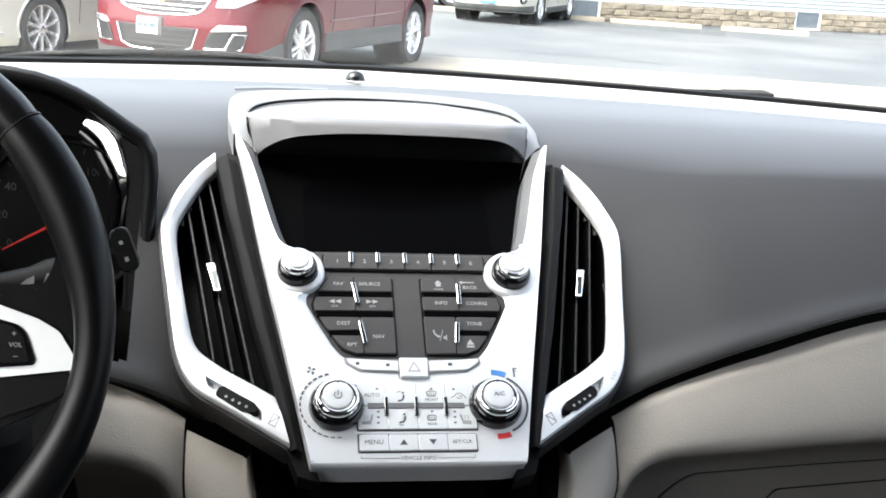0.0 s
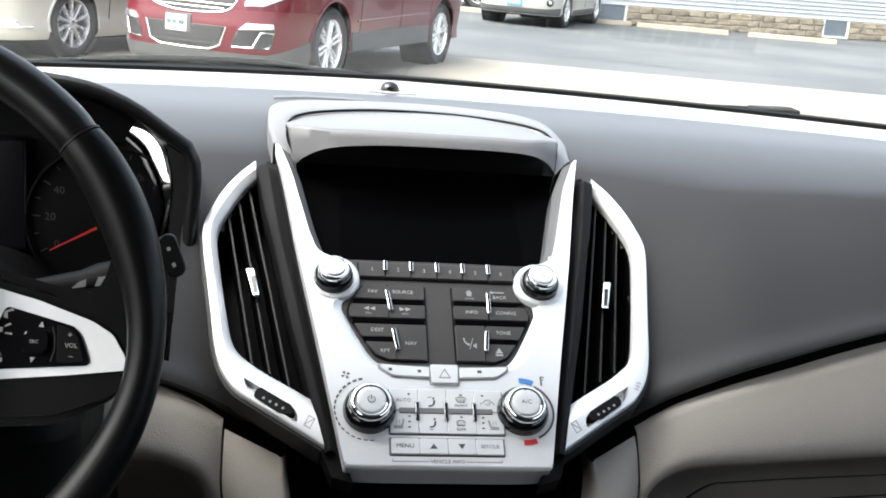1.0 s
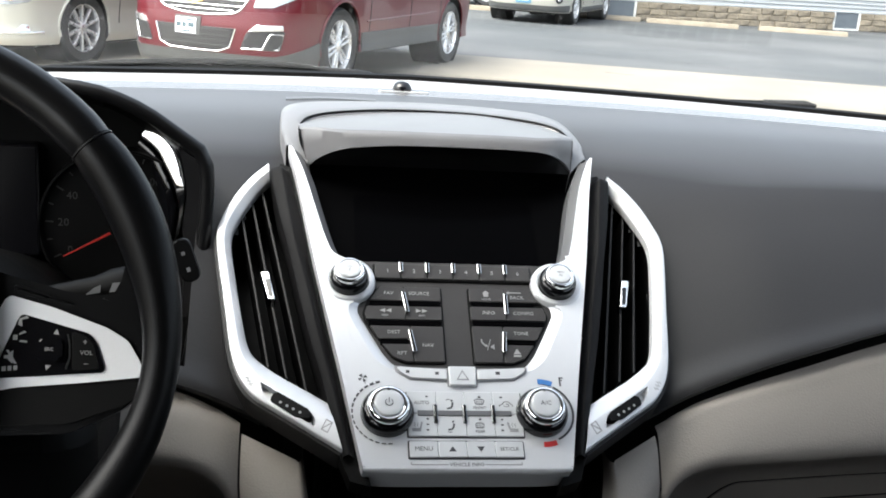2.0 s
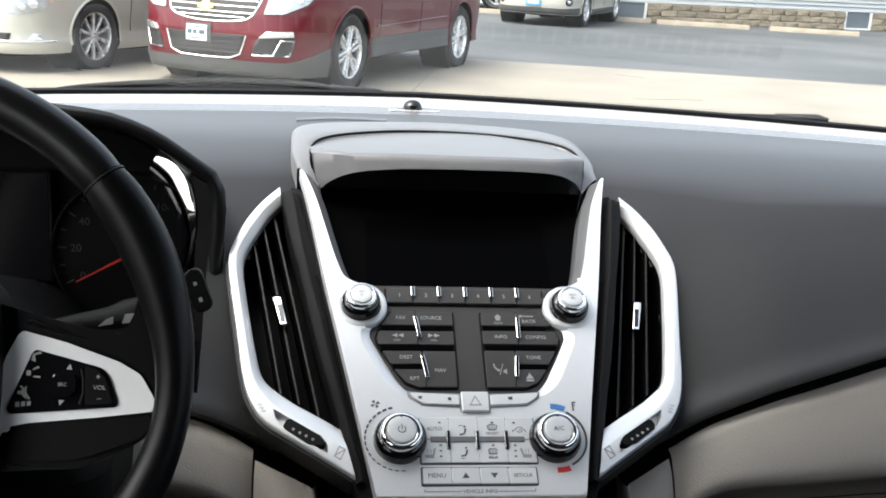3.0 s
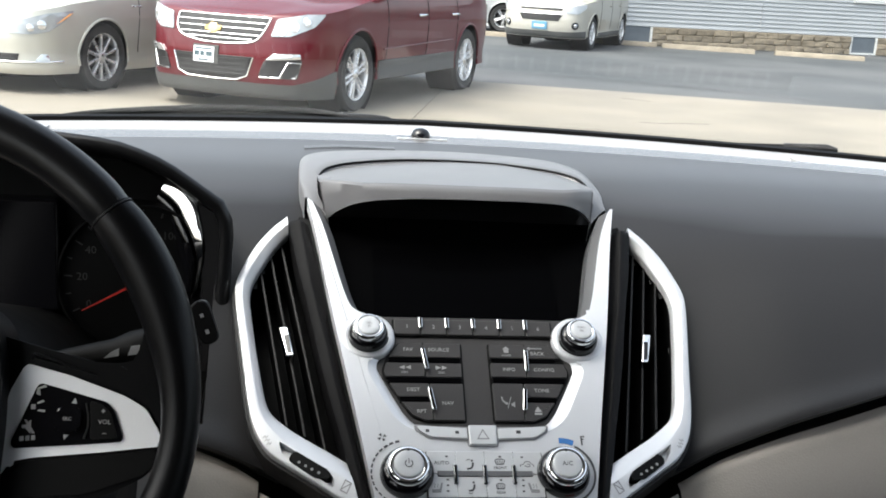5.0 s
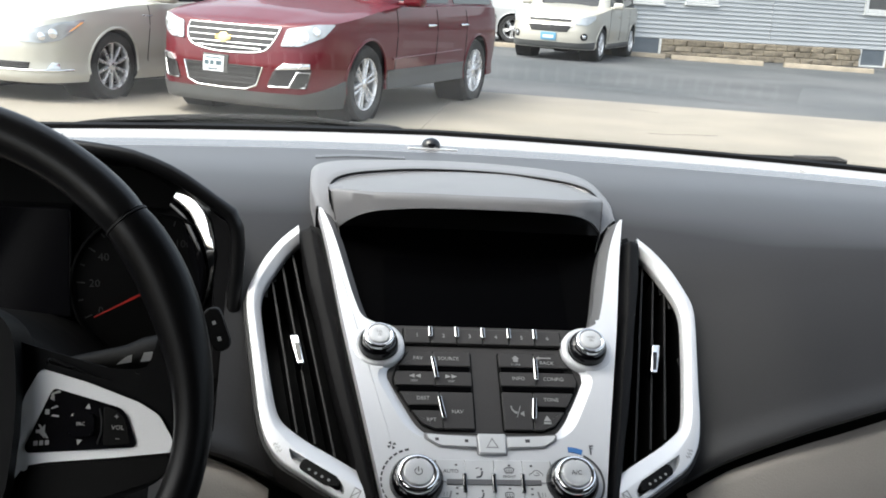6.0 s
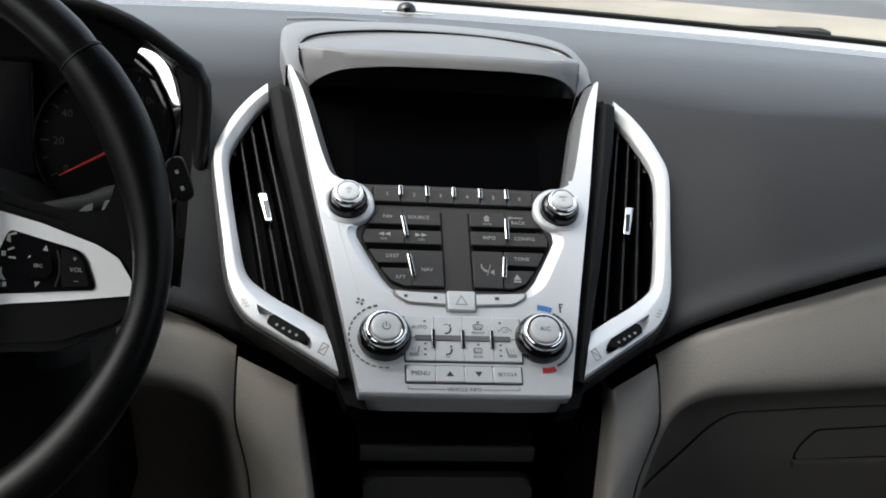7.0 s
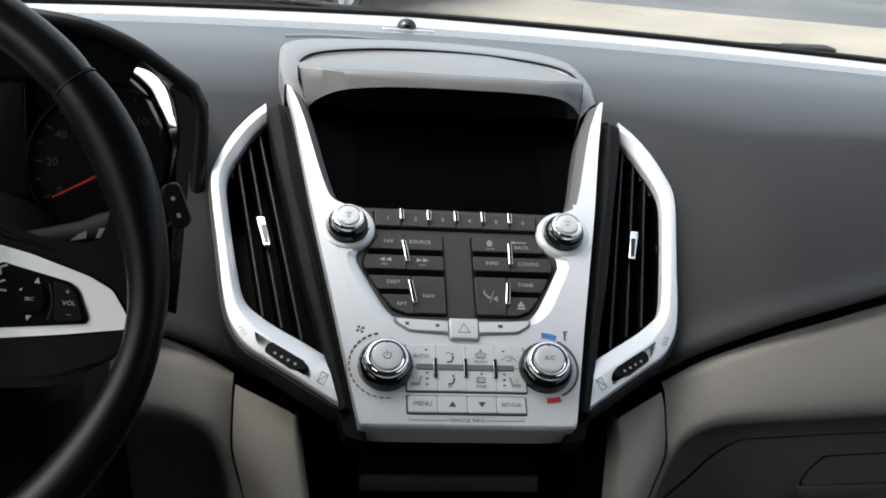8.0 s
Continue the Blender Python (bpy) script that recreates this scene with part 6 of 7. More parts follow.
def place(fl, heading, axle_x, width):
    """The pose of a car whose front wheel on the driver's side touches the ground at fl."""
    f = Vector(heading).normalized()
    l = Vector((-f.y, f.x))
    o = Vector(fl) - f * axle_x - l * (width / 2 - 0.14)
    return Matrix.Translation((o.x, o.y, 0)) @ Matrix.Rotation(math.atan2(f.y, f.x), 4, "Z")


def glasshouse(x_cowl, x_wtop, x_rtop, x_rear, wb, wr):
    n = [(x_cowl, wb * 0.86), (x_cowl - 0.22, wb), ((x_cowl + x_rear) / 2, wb * 1.01), (x_rear + 0.15, wb * 0.97), (x_rear, wb * 0.85)]
    t = [(x_wtop, wr * 0.86), (x_wtop - 0.16, wr), ((x_wtop + x_rtop) / 2, wr * 1.02), (x_rtop + 0.12, wr * 0.97), (x_rtop, wr * 0.85)]
    return n + [(x, -y) for x, y in reversed(n)], t + [(x, -y) for x, y in reversed(t)]


# red family SUV
c = Car(5.14, 1.99, plan_for(5.14), 0.17,
        ([-2.6, -2.4, -1.0, 0.9, 1.3, 1.9, 2.35, 2.5, 2.6], [1.12, 1.13, 1.14, 1.12, 1.08, 1.0, 0.93, 0.90, 0.885]),
        ([0.2, 0.3, 0.42, 0.6, 0.85, 1.0, 1.15], [0.05, 0.02, 0.03, 0.01, 0.0, 0.012, 0.045]),
        ([0.12, 0.2, 0.36, 0.55, 0.72, 0.88, 1.0], [0.09, 0.03, 0.0, 0.0, 0.03, 0.075, 0.13]), PAINT_RED, 0.13)
red = thing("suv", place((0.27, 11.0), (-0.478, -0.878), 1.58, 1.99), "dark red family SUV with chrome grille, parked on concrete", "car")
AX = (1.58, -1.44)
car_body(red, c, AX, 0.42, 0.39, (*glasshouse(1.05, 0.25, -1.95, -2.35, 0.90, 0.70), 1.13, 1.70), 1.0)
stand_wheels(red, wheel_of(0.375, 0.255, 0.25, 6, 0.026), AX, c, 0.375, 0.25)
def zf(outline):
    return [(s, 1.15 * z - 0.155) for s, z in outline]


def zl(outline):
    """The same for the bumper's lower half, whose pieces sit off the middle."""
    return zf([(0.92 * s - 0.06, z) for s, z in outline])


e_c = c.s_of(2.0)
on_skin(red, c, "lower_cladding", [(-e_c, 0.165), (e_c, 0.165), (e_c, 0.43), (1.0, 0.36), (0.75, 0.30), (-0.75, 0.30), (-1.0, 0.36), (-e_c, 0.43)], 0.002, 0.014, CLADDING, "dark grey lower bumper")
for sg in (1, -1):
    s0, s1 = c.s_of(1.58 - 0.45), c.s_of(-1.44 + 0.45)
    on_skin(red, c, "sill_cladding", [(sg * s0, 0.302), (sg * s1, 0.302), (sg * s1, 0.50), (sg * s0, 0.49)][::sg], 0.002, 0.016, CLADDING, "dark grey sill")
    strip_on(red, c, "door_moulding", [(sg * a, 0.60 + 0.04 * k) for k, a in zip(steps(0, 1, 20), steps(s0 + 0.1, s1 - 0.1, 20))], 0.010, PAINT_RED)
grille = on_skin(red, c, "grille", zf([(-0.485, 0.915), (-0.50, 0.85), (-0.475, 0.785), (-0.40, 0.735), (-0.2, 0.703), (0, 0.698), (0.2, 0.703), (0.34, 0.718), (0.41, 0.75), (0.47, 0.83), (0.515, 0.915)][::-1]), 0.001, 0.004, GRILLE, "dark grille with chrome bars")
rim_pts = curve_through(zf([(-0.487, 0.912), (-0.502, 0.85), (-0.477, 0.783), (-0.40, 0.732), (-0.2, 0.70), (0, 0.694), (0.2, 0.70), (0.34, 0.715), (0.415, 0.75), (0.475, 0.83), (0.52, 0.912)]), 40)
strip_on(red, c, "grille_surround", rim_pts, 0.009, CHROME, "chrome grille surround", grille)
strip_on(red, c, "grille_surround", zf([(s, 0.912) for s in steps(-0.487, 0.52, 14)]), 0.007, CHROME, "", grille)
for z, w in ((0.865, 0.49), (0.818, 0.47), (0.77, 0.44), (0.735, 0.36)):
    strip_on(red, c, "grille_bar", zf([(s, z) for s in steps(-w, w - 0.02, 16)]), 0.0062, CHROME, "thin chrome grille bar", grille)
on_skin(red, c, "badge", zf([(0.82 * a - 0.07, 0.808 + 0.82 * (b - 0.808)) for a, b in [(-0.105, 0.785), (-0.04, 0.785), (-0.03, 0.76), (0.05, 0.76), (0.04, 0.785), (0.105, 0.785), (0.115, 0.83), (0.05, 0.83), (0.04, 0.855), (-0.04, 0.855), (-0.05, 0.83), (-0.115, 0.83)]]), 0.008, 0.016, GOLD, "plain gold badge", parent=grille)
for sg in (1, -1):
    hl = on_skin(red, c, "headlight", zf([(sg * s, z) for s, z in ((0.53, 0.77), (0.72, 0.78), (0.95, 0.86), (1.08, 0.965), (0.88, 0.958), (0.58, 0.91))][::sg]), 0.002, 0.016, LAMP_CLEAR, "clear swept-back headlight", r=0.02)
    for s, z, rr in ((0.64, 0.825, 0.045), (0.76, 0.86, 0.045), (0.88, 0.90, 0.035)):
        n = 16
        on_skin(red, c, "lamp_reflector", zf([(sg * s + rr * math.cos(t), z + rr * math.sin(t)) for t in [2 * math.pi * i / n for i in range(n)]]), 0.014, 0.022, LAMP_INNER, "", parent=hl)
    on_skin(red, c, "fog_recess", zl([(sg * s, z) for s, z in ((0.52, 0.445), (0.93, 0.445), (0.98, 0.60), (0.66, 0.60), (0.58, 0.57))][::sg]), 0.002, 0.008, GRILLE, "dark fog lamp recess", r=0.02)
    on_skin(red, c, "running_light", zl([(sg * s, z) for s, z in ((0.60, 0.585), (0.96, 0.605), (0.95, 0.65), (0.68, 0.64))][::sg]), 0.004, 0.02, LAMP_INNER, "bright running light", r=0.012)
    strip_on(red, c, "fog_trim", zl([(sg * s, z) for s, z in ((0.54, 0.448), (0.72, 0.452), (0.91, 0.455), (0.96, 0.575), (0.83, 0.575), (0.75, 0.455))]), 0.009, CHROME, "chrome fog lamp trim")
on_skin(red, c, "intake", zl([(-0.46, 0.60), (-0.40, 0.455), (-0.28, 0.42), (0.28, 0.42), (0.40, 0.455), (0.46, 0.60)]), 0.002, 0.008, GRILLE, "dark lower intake")
for z in (0.46, 0.50, 0.54, 0.58):
    strip_on(red, c, "intake_bar", zl([(s, z) for s in steps(-0.40, 0.40, 10)]), 0.005, CLADDING)
strip_on(red, c, "intake_trim", zl([(-0.47, 0.60), (-0.41, 0.45), (-0.29, 0.412), (0, 0.408), (0.29, 0.412), (0.41, 0.45), (0.47, 0.60)]), 0.009, CHROME, "thin chrome intake trim")
plate = on_skin(red, c, "number_plate", zl([(-0.215, 0.53), (0.035, 0.53), (0.035, 0.655), (-0.215, 0.655)]), 0.006, 0.014, PLATE_WHITE, "white dealer plate in a dark frame")
on_skin(red, c, "plate_frame", zl([(-0.225, 0.52), (0.085, 0.52), (0.085, 0.67), (-0.225, 0.67)]), 0.004, 0.010, CLADDING, "", parent=plate)
for z0, z1, a, b in ((0.632, 0.644, -0.19, 0.01), (0.58, 0.615, -0.195, -0.14), (0.58, 0.615, -0.125, -0.08), (0.58, 0.615, -0.055, 0.015), (0.542, 0.555, -0.15, -0.03)):
    on_skin(red, c, "plate_bar", zl([(a, z0), (b, z0), (b, z1), (a, z1)]), 0.014, 0.0155, PLATE_INK, "", 0, parent=plate)
seams(red, c, (0.95, -0.12, -1.02), 0.42, 1.1)
handles(red, c, (0.08, -0.9), 0.93, CHROME)
mirrors_on(red, c, 0.78, 1.2, PAINT_RED)

# champagne saloon
c = Car(5.0, 1.86, plan_for(5.0), 0.20,
        ([-2.5, -2.3, -1.4, 0.8, 1.25, 1.9, 2.3, 2.42, 2.5], [0.95, 1.0, 1.0, 0.97, 0.95, 0.88, 0.80, 0.775, 0.76]),
        ([0.18, 0.28, 0.4, 0.6, 0.75, 0.9, 1.0], [0.05, 0.015, 0.03, 0.012, 0.0, 0.012, 0.05]),
        ([0.18, 0.25, 0.4, 0.55, 0.68, 0.8, 0.9], [0.06, 0.0, 0.01, 0.0, 0.03, 0.08, 0.16]), PAINT_GOLD)
gold = thing("saloon_car", place((-2.275, 11.80), (-0.494, -0.870), 1.46, 1.86), "pale champagne saloon car parked beside the red SUV", "car")
AX = (1.46, -1.38)
car_body(gold, c, AX, 0.375, 0.355, (*glasshouse(1.0, 0.1, -1.1, -1.75, 0.83, 0.62), 0.97, 1.44), 0.9)
stand_wheels(gold, wheel_of(0.345, 0.24, 0.23, 10, 0), AX, c, 0.345, 0.23)
on_skin(gold, c, "grille", [(-0.36, 0.72), (-0.33, 0.56), (-0.22, 0.50), (0.22, 0.50), (0.33, 0.56), (0.36, 0.72)], 0.002, 0.012, GRILLE, "dark grille with upright chrome bars")
for i in range(13):
    s = -0.30 + 0.05 * i
    strip_on(gold, c, "grille_bar", [(s, z) for z in steps(0.53, 0.715, 6)], 0.009, CHROME, "upright chrome grille bar")
strip_on(gold, c, "grille_surround", [(-0.36, 0.73), (-0.335, 0.56), (-0.23, 0.495), (0, 0.49), (0.23, 0.495), (0.335, 0.56), (0.36, 0.73)], 0.014, CHROME, "chrome grille surround")
h_in, h_mid, h_low, h_out = c.s_of(2.40), c.s_of(2.31), c.s_of(2.19), c.s_of(1.90)
for sg in (1, -1):
    hl = on_skin(gold, c, "headlight", [(sg * s, z) for s, z in ((h_in - 0.10, 0.59), (h_mid, 0.585), (h_low, 0.61), (h_low + 0.12, 0.68), (h_out, 0.815), (h_low, 0.785), (h_mid - 0.08, 0.725), (h_in - 0.12, 0.64))][::sg], 0.002, 0.014, LAMP_CLEAR, "clear swept-back headlight", r=0.02)
    on_skin(gold, c, "amber_reflector", [(sg * s, z) for s, z in ((h_low + 0.08, 0.685), (h_low + 0.12, 0.70), (h_out - 0.02, 0.79), (h_out - 0.07, 0.785))][::sg], 0.013, 0.018, LAMP_AMBER, "amber corner reflector", parent=hl)
    for s, z, rr in ((h_mid - 0.02, 0.645, 0.035), (h_low - 0.06, 0.675, 0.045)):
        on_skin(gold, c, "lamp_reflector", [(sg * s + rr * math.cos(t), z + rr * math.sin(t)) for t in [2 * math.pi * i / 16 for i in range(16)]], 0.012, 0.02, LAMP_INNER, "", parent=hl)
    f_a, f_b = c.s_of(2.30), c.s_of(2.17)
    on_skin(gold, c, "fog_lamp", [(sg * s, z) for s, z in ((f_a, 0.335), (f_b, 0.335), (f_b - 0.02, 0.40), (f_a + 0.06, 0.40))][::sg], 0.004, 0.018, LAMP_INNER, "bright fog lamp", r=0.012)
t_end = c.s_of(2.03)
on_skin(gold, c, "intake", [(-h_in, 0.325), (h_in, 0.325), (h_in + 0.02, 0.40), (-h_in - 0.02, 0.40)], 0.002, 0.01, GRILLE, "dark lower intake")
strip_on(gold, c, "bumper_trim", [(s, 0.315 + 0.008 * abs(s)) for s in steps(-t_end, t_end, 40)], 0.012, CHROME, "chrome bumper trim")
seams(gold, c, (0.92, -0.1, -0.95), 0.38, 0.96)
handles(gold, c, (0.06, -0.85), 0.82, CHROME)
mirrors_on(gold, c, 0.75, 1.06, PAINT_GOLD)
for i in range(3):
    s = c.s_of(1.02 - 0.06 * i)
    on_skin(gold, c, "wing_port", [(s - 0.02, 0.845), (s + 0.02, 0.845), (s + 0.02, 0.862), (s - 0.02, 0.862)], 0.002, 0.008, CHROME)


def far_suv(name, pose_m, paint, label, blue_plate, clad=0.36):
    c = Car(4.77, 1.84, plan_for(4.77), 0.24,
            ([-2.4, -2.2, -1.0, 0.8, 1.2, 1.8, 2.2, 2.32, 2.4], [1.08, 1.1, 1.1, 1.07, 1.04, 0.98, 0.92, 0.89, 0.87]),
            ([0.2, 0.3, 0.42, 0.6, 0.85, 1.0, 1.15], [0.05, 0.02, 0.03, 0.01, 0.0, 0.012, 0.045]),
            ([0.2, 0.3, 0.45, 0.6, 0.75, 0.9, 1.0], [0.09, 0.03, 0.0, 0.0, 0.02, 0.07, 0.13]), paint)
    root = thing(name, pose_m, label, "car")
    ax = (1.45, -1.41)
    car_body(root, c, ax, 0.39, 0.365, (*glasshouse(1.0, 0.2, -1.75, -2.15, 0.83, 0.64), 1.08, 1.60), 1.0)
    stand_wheels(root, wheel_of(0.355, 0.235, 0.23, 5, 0.02), ax, c, 0.355, 0.23)
    on_skin(root, c, "lower_cladding", [(-1.1, 0.25), (1.1, 0.25), (1.1, 0.40), (0.6, 0.37), (-0.6, 0.37), (-1.1, 0.40)], 0.002, 0.014, CLADDING, "dark grey lower bumper")
    for sg in (1, -1):
        s0, s1 = c.s_of(1.45 - 0.42), c.s_of(-1.41 + 0.42)
        on_skin(root, c, "sill_cladding", [(sg * s0, 0.25), (sg * s1, 0.25), (sg * s1, clad), (sg * s0, clad - 0.01)][::sg], 0.002, 0.016, CLADDING, "dark grey sill")
        on_skin(root, c, "headlight", [(sg * s, z) for s, z in ((0.53, 0.74), (0.78, 0.73), (1.0, 0.85), (1.02, 0.93), (0.80, 0.905), (0.55, 0.85))][::sg], 0.002, 0.016, LAMP_CLEAR, "clear headlight", r=0.02)
        fog = on_skin(root, c, "fog_lamp", [(sg * 0.74 + 0.085 * math.cos(t), 0.50 + 0.075 * math.sin(t)) for t in [2 * math.pi * i / 16 for i in range(16)]], 0.002, 0.012, GRILLE, "round fog lamp in a dark recess")
        on_skin(root, c, "fog_lens", [(sg * 0.74 + 0.04 * math.cos(t), 0.50 + 0.04 * math.sin(t)) for t in [2 * math.pi * i / 12 for i in range(12)]], 0.01, 0.02, LAMP_INNER, "", parent=fog)
    on_skin(root, c, "upper_grille", [(-0.46, 0.835), (-0.44, 0.785), (0.44, 0.785), (0.46, 0.835)], 0.002, 0.012, GRILLE, "slim dark upper grille")
    strip_on(root, c, "grille_bar", [(s, 0.84) for s in steps(-0.46, 0.46, 12)], 0.01, CHROME)
    on_skin(root, c, "lower_grille", [(-0.46, 0.705), (-0.38, 0.58), (0.38, 0.58), (0.46, 0.705)], 0.002, 0.012, GRILLE, "dark lower grille")
    strip_on(root, c, "grille_bar", [(s, 0.712) for s in steps(-0.46, 0.46, 12)], 0.01, CHROME)
    on_skin(root, c, "badge", [(-0.09, 0.735), (0.09, 0.735), (0.09, 0.762), (-0.09, 0.762)], 0.006, 0.02, GOLD, "plain gold badge")
    on_skin(root, c, "number_plate", [(-0.16, 0.40), (0.16, 0.40), (0.16, 0.555), (-0.16, 0.555)], 0.004, 0.025, PLATE_BLUE if blue_plate else PLATE_WHITE, "blue dealer plate")
    on_skin(root, c, "plate_bar", [(-0.11, 0.45), (0.11, 0.45), (0.11, 0.50), (-0.11, 0.50)], 0.024, 0.027, PLATE_WHITE, "", 0)
    seams(root, c, (0.9, -0.1, -0.95), 0.4, 1.05)
    handles(root, c, (0.06, -0.85), 0.9, paint)
    mirrors_on(root, c, 0.72, 1.14, paint)
    return root


far_suv("suv", place((5.70, 23.05), (-0.47, -0.883), 1.45, 1.84), PAINT_SILVER, "pale gold compact SUV parked on asphalt by the house", True)
PAINT_GREY = mat("pale_silver_car_paint", (0.50, 0.51, 0.52), 0.3, metal=0.3, coat=1.0, grain=0.03, grain_size=0.004, stain=0.05, stain_size=0.5)
away = Vector((0.95, -0.31))
far_suv("suv", place(tuple(Vector((4.88, 28.62)) + Vector((0.31, 0.95)) * 1.56), tuple(away), 1.45, 1.84), PAINT_GREY, "silver SUV with dark grey cladding, half hidden behind other cars", False, 0.68)

# ---------------------------------------------------------------- ground
ground = tagged(part("ground", sheet(lambda x, y: Vector((x, y, 0)), steps(-300, 300, 12), steps(-300, 300, 12)), ASPHALT, smooth=False), "worn grey asphalt lot reaching to the horizon", "asphalt", kind="structure")
# tar seam across the asphalt
seam_line = curve_through([(-12.0, 20.5), (-3.0, 17.6), (2.36, 16.41), (3.85, 16.2), (5.52, 15.4), (7.45, 14.05), (10.0, 12.1), (14.0, 9.0)], 90)
b = bmesh.new()
vs = []
for i, (x, y) in enumerate(seam_line):
    w = 0.022 + 0.010 * math.sin(i * 1.7) * math.sin(i * 0.6)
    vs.append((b.verts.new((x, y - w, 0.004)), b.verts.new((x, y + w, 0.004))))
for (a0, a1), (c0, c1) in zip(vs, vs[1:]):
    b.faces.new((a0, c0, c1, a1))
tagged(part("tar_seam", b, TAR, smooth=False), "thin dark tar seam across the asphalt", "asphalt seam", kind="structure")

# concrete apron in slabs
apron = thing("pavement", Matrix.Translation((2.11, 14.73, 0)) @ Matrix.Rotation(math.atan2(-1.12, 5.13), 4, "Z"), "sandy concrete apron in large slabs", "pavement", kind="structure")
SL = 6.2
tile = None
for i in range(-6, 6):
    for j in range(5):
        if tile is None:
            bm = slab(rounded([(0.002, -SL + 0.002), (SL - 0.002, -SL + 0.002), (SL - 0.002, -0.002), (0.002, -0.002)], 0.006, 2), -0.08, 0.012, 0.003, 1)
            tile = part("slab", bm, CONCRETE, apron)
            t = tile
        else:
            t = tile.copy()
            scene.collection.objects.link(t)
        t.location = (i * SL - 0.30, -j * SL, 0)
for pts in ([(1.95, -3.23), (2.15, -3.225), (2.37, -3.09), (2.7, -2.98)], [(1.9, -0.9), (2.1, -0.95), (2.25, -1.05)]):
    part("crack", tube([(x, y, 0.0112) for x, y in pts], 0.0035, 5), TAR, apron)

# concrete wheel stops
def wheel_stop(x0, y0, x1, y1):
    d = Vector((x1 - x0, y1 - y0))
    m = Matrix.Translation((x0, y0, 0)) @ Matrix.Rotation(math.atan2(d.y, d.x), 4, "Z")
    w = thing("wheel_stop", m, "weathered tan concrete wheel stop before the house", "wheel stop", "wheel stops")
    n = d.length
    prof = [(-0.09, 0), (0.09, 0), (0.07, 0.09), (0.045, 0.105), (-0.045, 0.105), (-0.07, 0.09)]
    b = slab(prof, 0, n, 0.01, 1)
    b.transform(Matrix(((0, 0, 1, 0), (1, 0, 0, 0), (0, 1, 0, 0), (0, 0, 0, 1))))
    part("stop_block", b, STOP, w)


for e in ((8.15, 25.52, 10.2, 24.99), (10.72, 25.05, 12.7, 24.6), (6.6, 25.95, 8.05, 25.65), (2.6, 26.9, 4.9, 26.3)):
    wheel_stop(*e)

# ---------------------------------------------------------------- house
HOUSE = Matrix.Translation((7.4, 25.95, 0)) @ Matrix.Rotation(math.atan2(0.207, 0.978), 4, "Z")
house = thing("house", HOUSE, "house with pale grey siding on a rock-faced stone base", "house")
X0, X1, ZB, ZT, LAP = -1.2, 12.0, 0.47, 3.1, 0.102
laps = int((ZT - ZB) / LAP)


def siding(k, x):
    z = ZB + LAP * (k // 2) + (LAP * 0.93 if k % 2 else 0)
    return Vector((x, 0.008 if k % 2 else -0.026, z))


wall_bm = sheet(siding, list(range(laps * 2)), steps(X0, X1, 8))
part("wall", wall_bm, SIDING, house, "pale grey lapped siding", smooth=False)
part("wall", joined(box(X0, X1, 0.02, 0.25, 0.0, ZT), box(X0, X0 + 0.2, 0.2, 7.0, 0, ZT), box(X1 - 0.2, X1, 0.2, 7.0, 0, ZT), box(X0, X1, 6.9, 7.1, 0, ZT)), SIDING, house, smooth=False)
part("drip_edge", box(X0, X1, -0.03, 0.03, ZB - 0.025, ZB + 0.004, 0.004), SIDING, house)
part("siding_joint", box(3.645, 3.66, -0.029, 0.0, ZB + 0.06, ZT, 0.003), SIDING, house)
part("roof", slab([(X0 - 0.4, -0.5), (X1 + 0.4, -0.5), (X1 + 0.4, 7.6), (X0 - 0.4, 7.6)], ZT, ZT + 0.2, 0.02), ROOFING, house, "dark shingled roof")
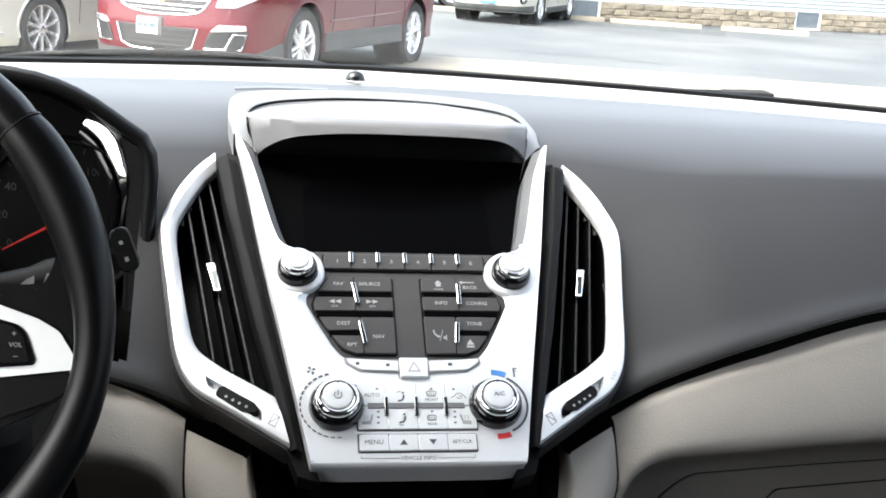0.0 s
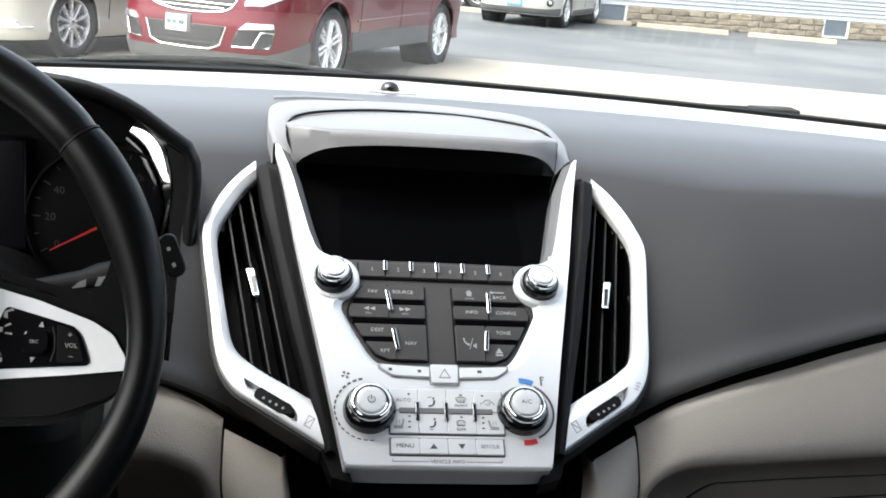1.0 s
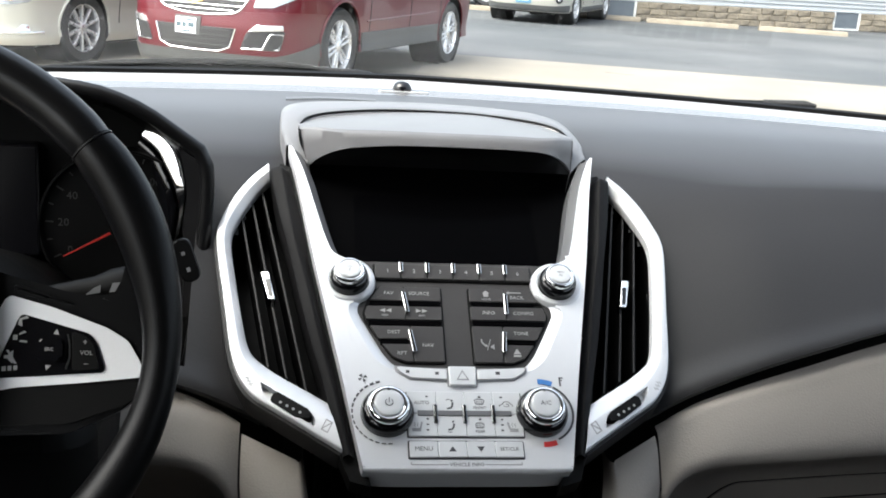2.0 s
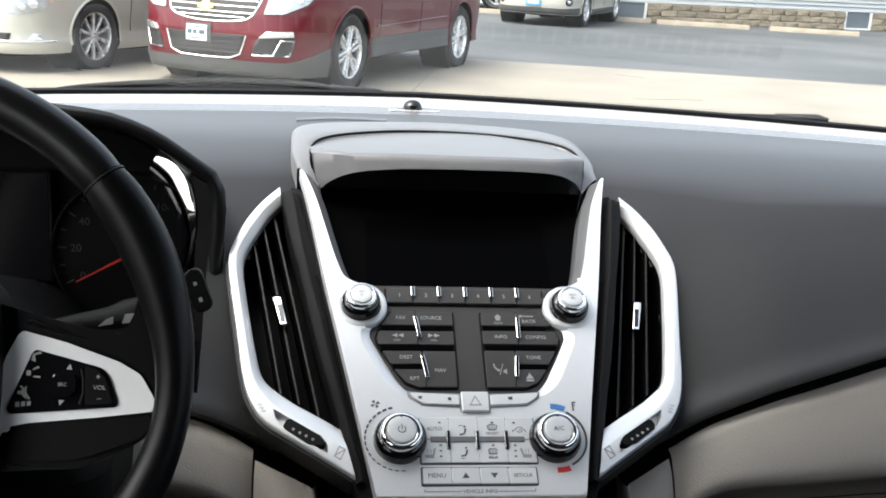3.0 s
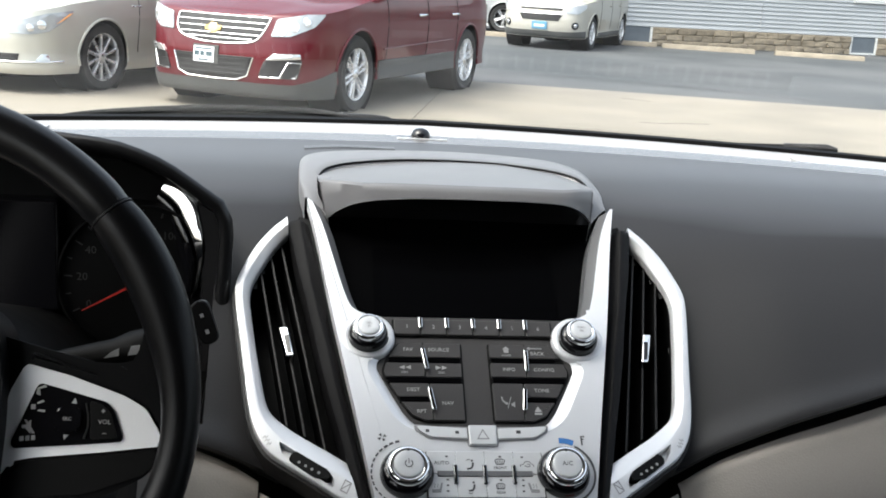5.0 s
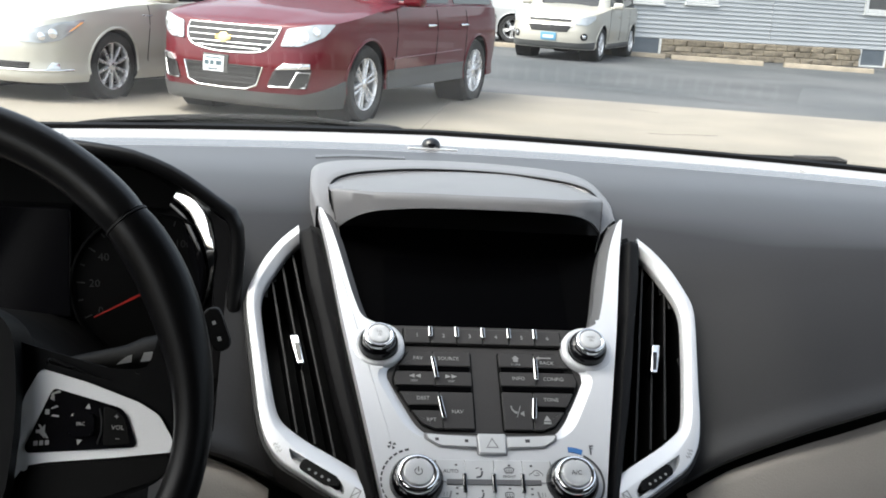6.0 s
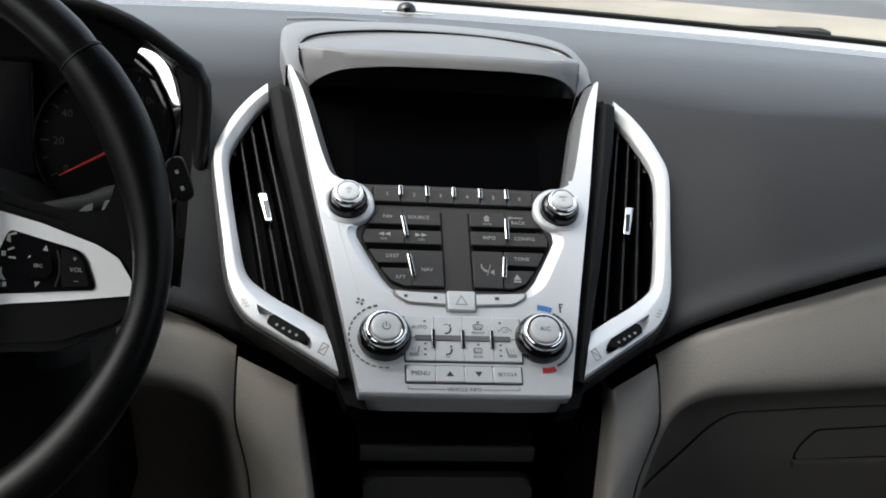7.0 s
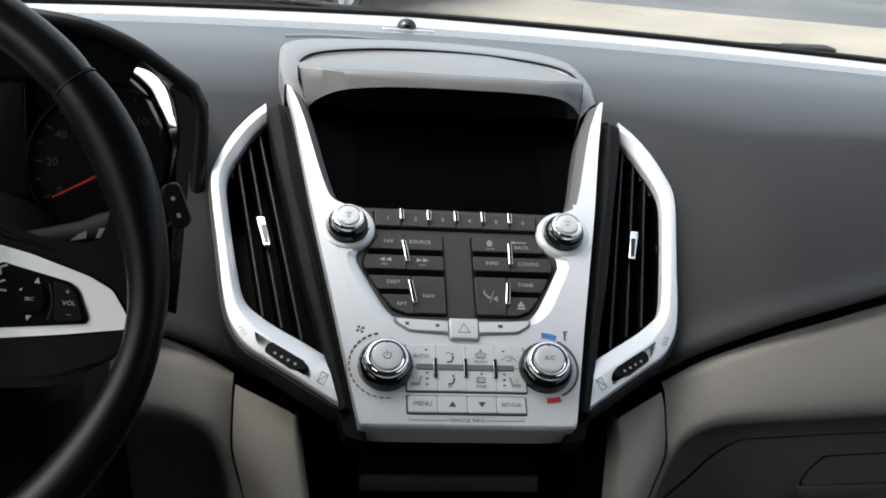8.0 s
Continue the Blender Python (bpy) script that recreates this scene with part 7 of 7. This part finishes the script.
for x0, x1, z0 in ((-0.2, 0.6, 1.2), (1.19, 2.08, 1.25), (6.33, 7.4, 1.29)):
    wd = part("window", joined(box(x0, x0 + 0.1, -0.045, 0.03, z0 + 0.06, 2.62, 0.008), box(x1 - 0.1, x1, -0.045, 0.03, z0 + 0.06, 2.62, 0.008), box(x0 + 0.1, x1 - 0.1, -0.045, 0.03, z0 + 0.06, z0 + 0.16, 0.008), box(x0 + 0.1, x1 - 0.1, -0.045, 0.03, 2.5, 2.62, 0.008), box(x0 + 0.1, x1 - 0.1, -0.035, 0.03, 1.93, 1.98, 0.006)), WHITE_WOOD, house, "white framed window")
    part("sill", box(x0 - 0.03, x1 + 0.03, -0.08, 0.03, z0, z0 + 0.055, 0.008), WHITE_WOOD, wd)
    part("pane", box(x0 + 0.08, x1 - 0.08, -0.029, -0.02, z0 + 0.12, 2.54), HOUSE_PANE, wd)
# basement panels
for x0, x1 in ((-0.35, 0.60), (6.42, 7.15)):
    pn = part("basement_window", box(x0, x1, -0.01, 0.03, 0.02, ZB - 0.03), SHUTTER, house, "blue-grey basement panel in a white frame")
    part("window_frame", joined(box(x0 - 0.05, x0, -0.05, 0.03, 0.0, ZB - 0.03, 0.004), box(x1, x1 + 0.05, -0.05, 0.03, 0.0, ZB - 0.03, 0.004), box(x0, x1, -0.05, 0.03, 0.0, 0.045, 0.004)), WHITE_WOOD, pn)
part("mortar_bed", joined(box(0.67, 6.36, -0.012, 0.02, 0.0, ZB - 0.02), box(7.21, X1, -0.012, 0.02, 0.0, ZB - 0.02), box(X0, -0.4, -0.012, 0.02, 0.0, ZB - 0.02)), MORTAR, house, smooth=False)
rng = random.Random(5)
stone_meshes = []
for k in range(6):
    w = 0.30 + 0.05 * k
    bm = box(0, w, -0.05, 0.0, 0, 0.138, 0.014, 2)
    bmesh.ops.subdivide_edges(bm, edges=[e for e in bm.edges if e.calc_length() > 0.1], cuts=2, use_grid_fill=True)
    for v in bm.verts:
        if v.co.y < -0.02:
            v.co.y -= 0.045 * noise.noise(v.co * 9 + Vector((k * 3.1, 0, 0))) + 0.008
    s = part("stone", bm, STONE, house)
    stone_meshes.append((w, s))
for sx0, sx1 in ((0.67, 6.36), (7.21, 11.9), (-1.2, -0.4)):
    for row in range(3):
        x = sx0 - rng.random() * 0.02
        while x < sx1 - 0.12:
            w, src = rng.choice(stone_meshes)
            fit_w = min(w, sx1 - x)
            s = src.copy()
            scene.collection.objects.link(s)
            s.location = (x, -0.012, 0.004 + row * 0.147)
            s.scale = (fit_w / w, 1, 1)
            x += fit_w + 0.012
for _, s in stone_meshes:
    s.location = (11.92, 0.1, 0.01)
    s.scale = (0.2, 1, 1)
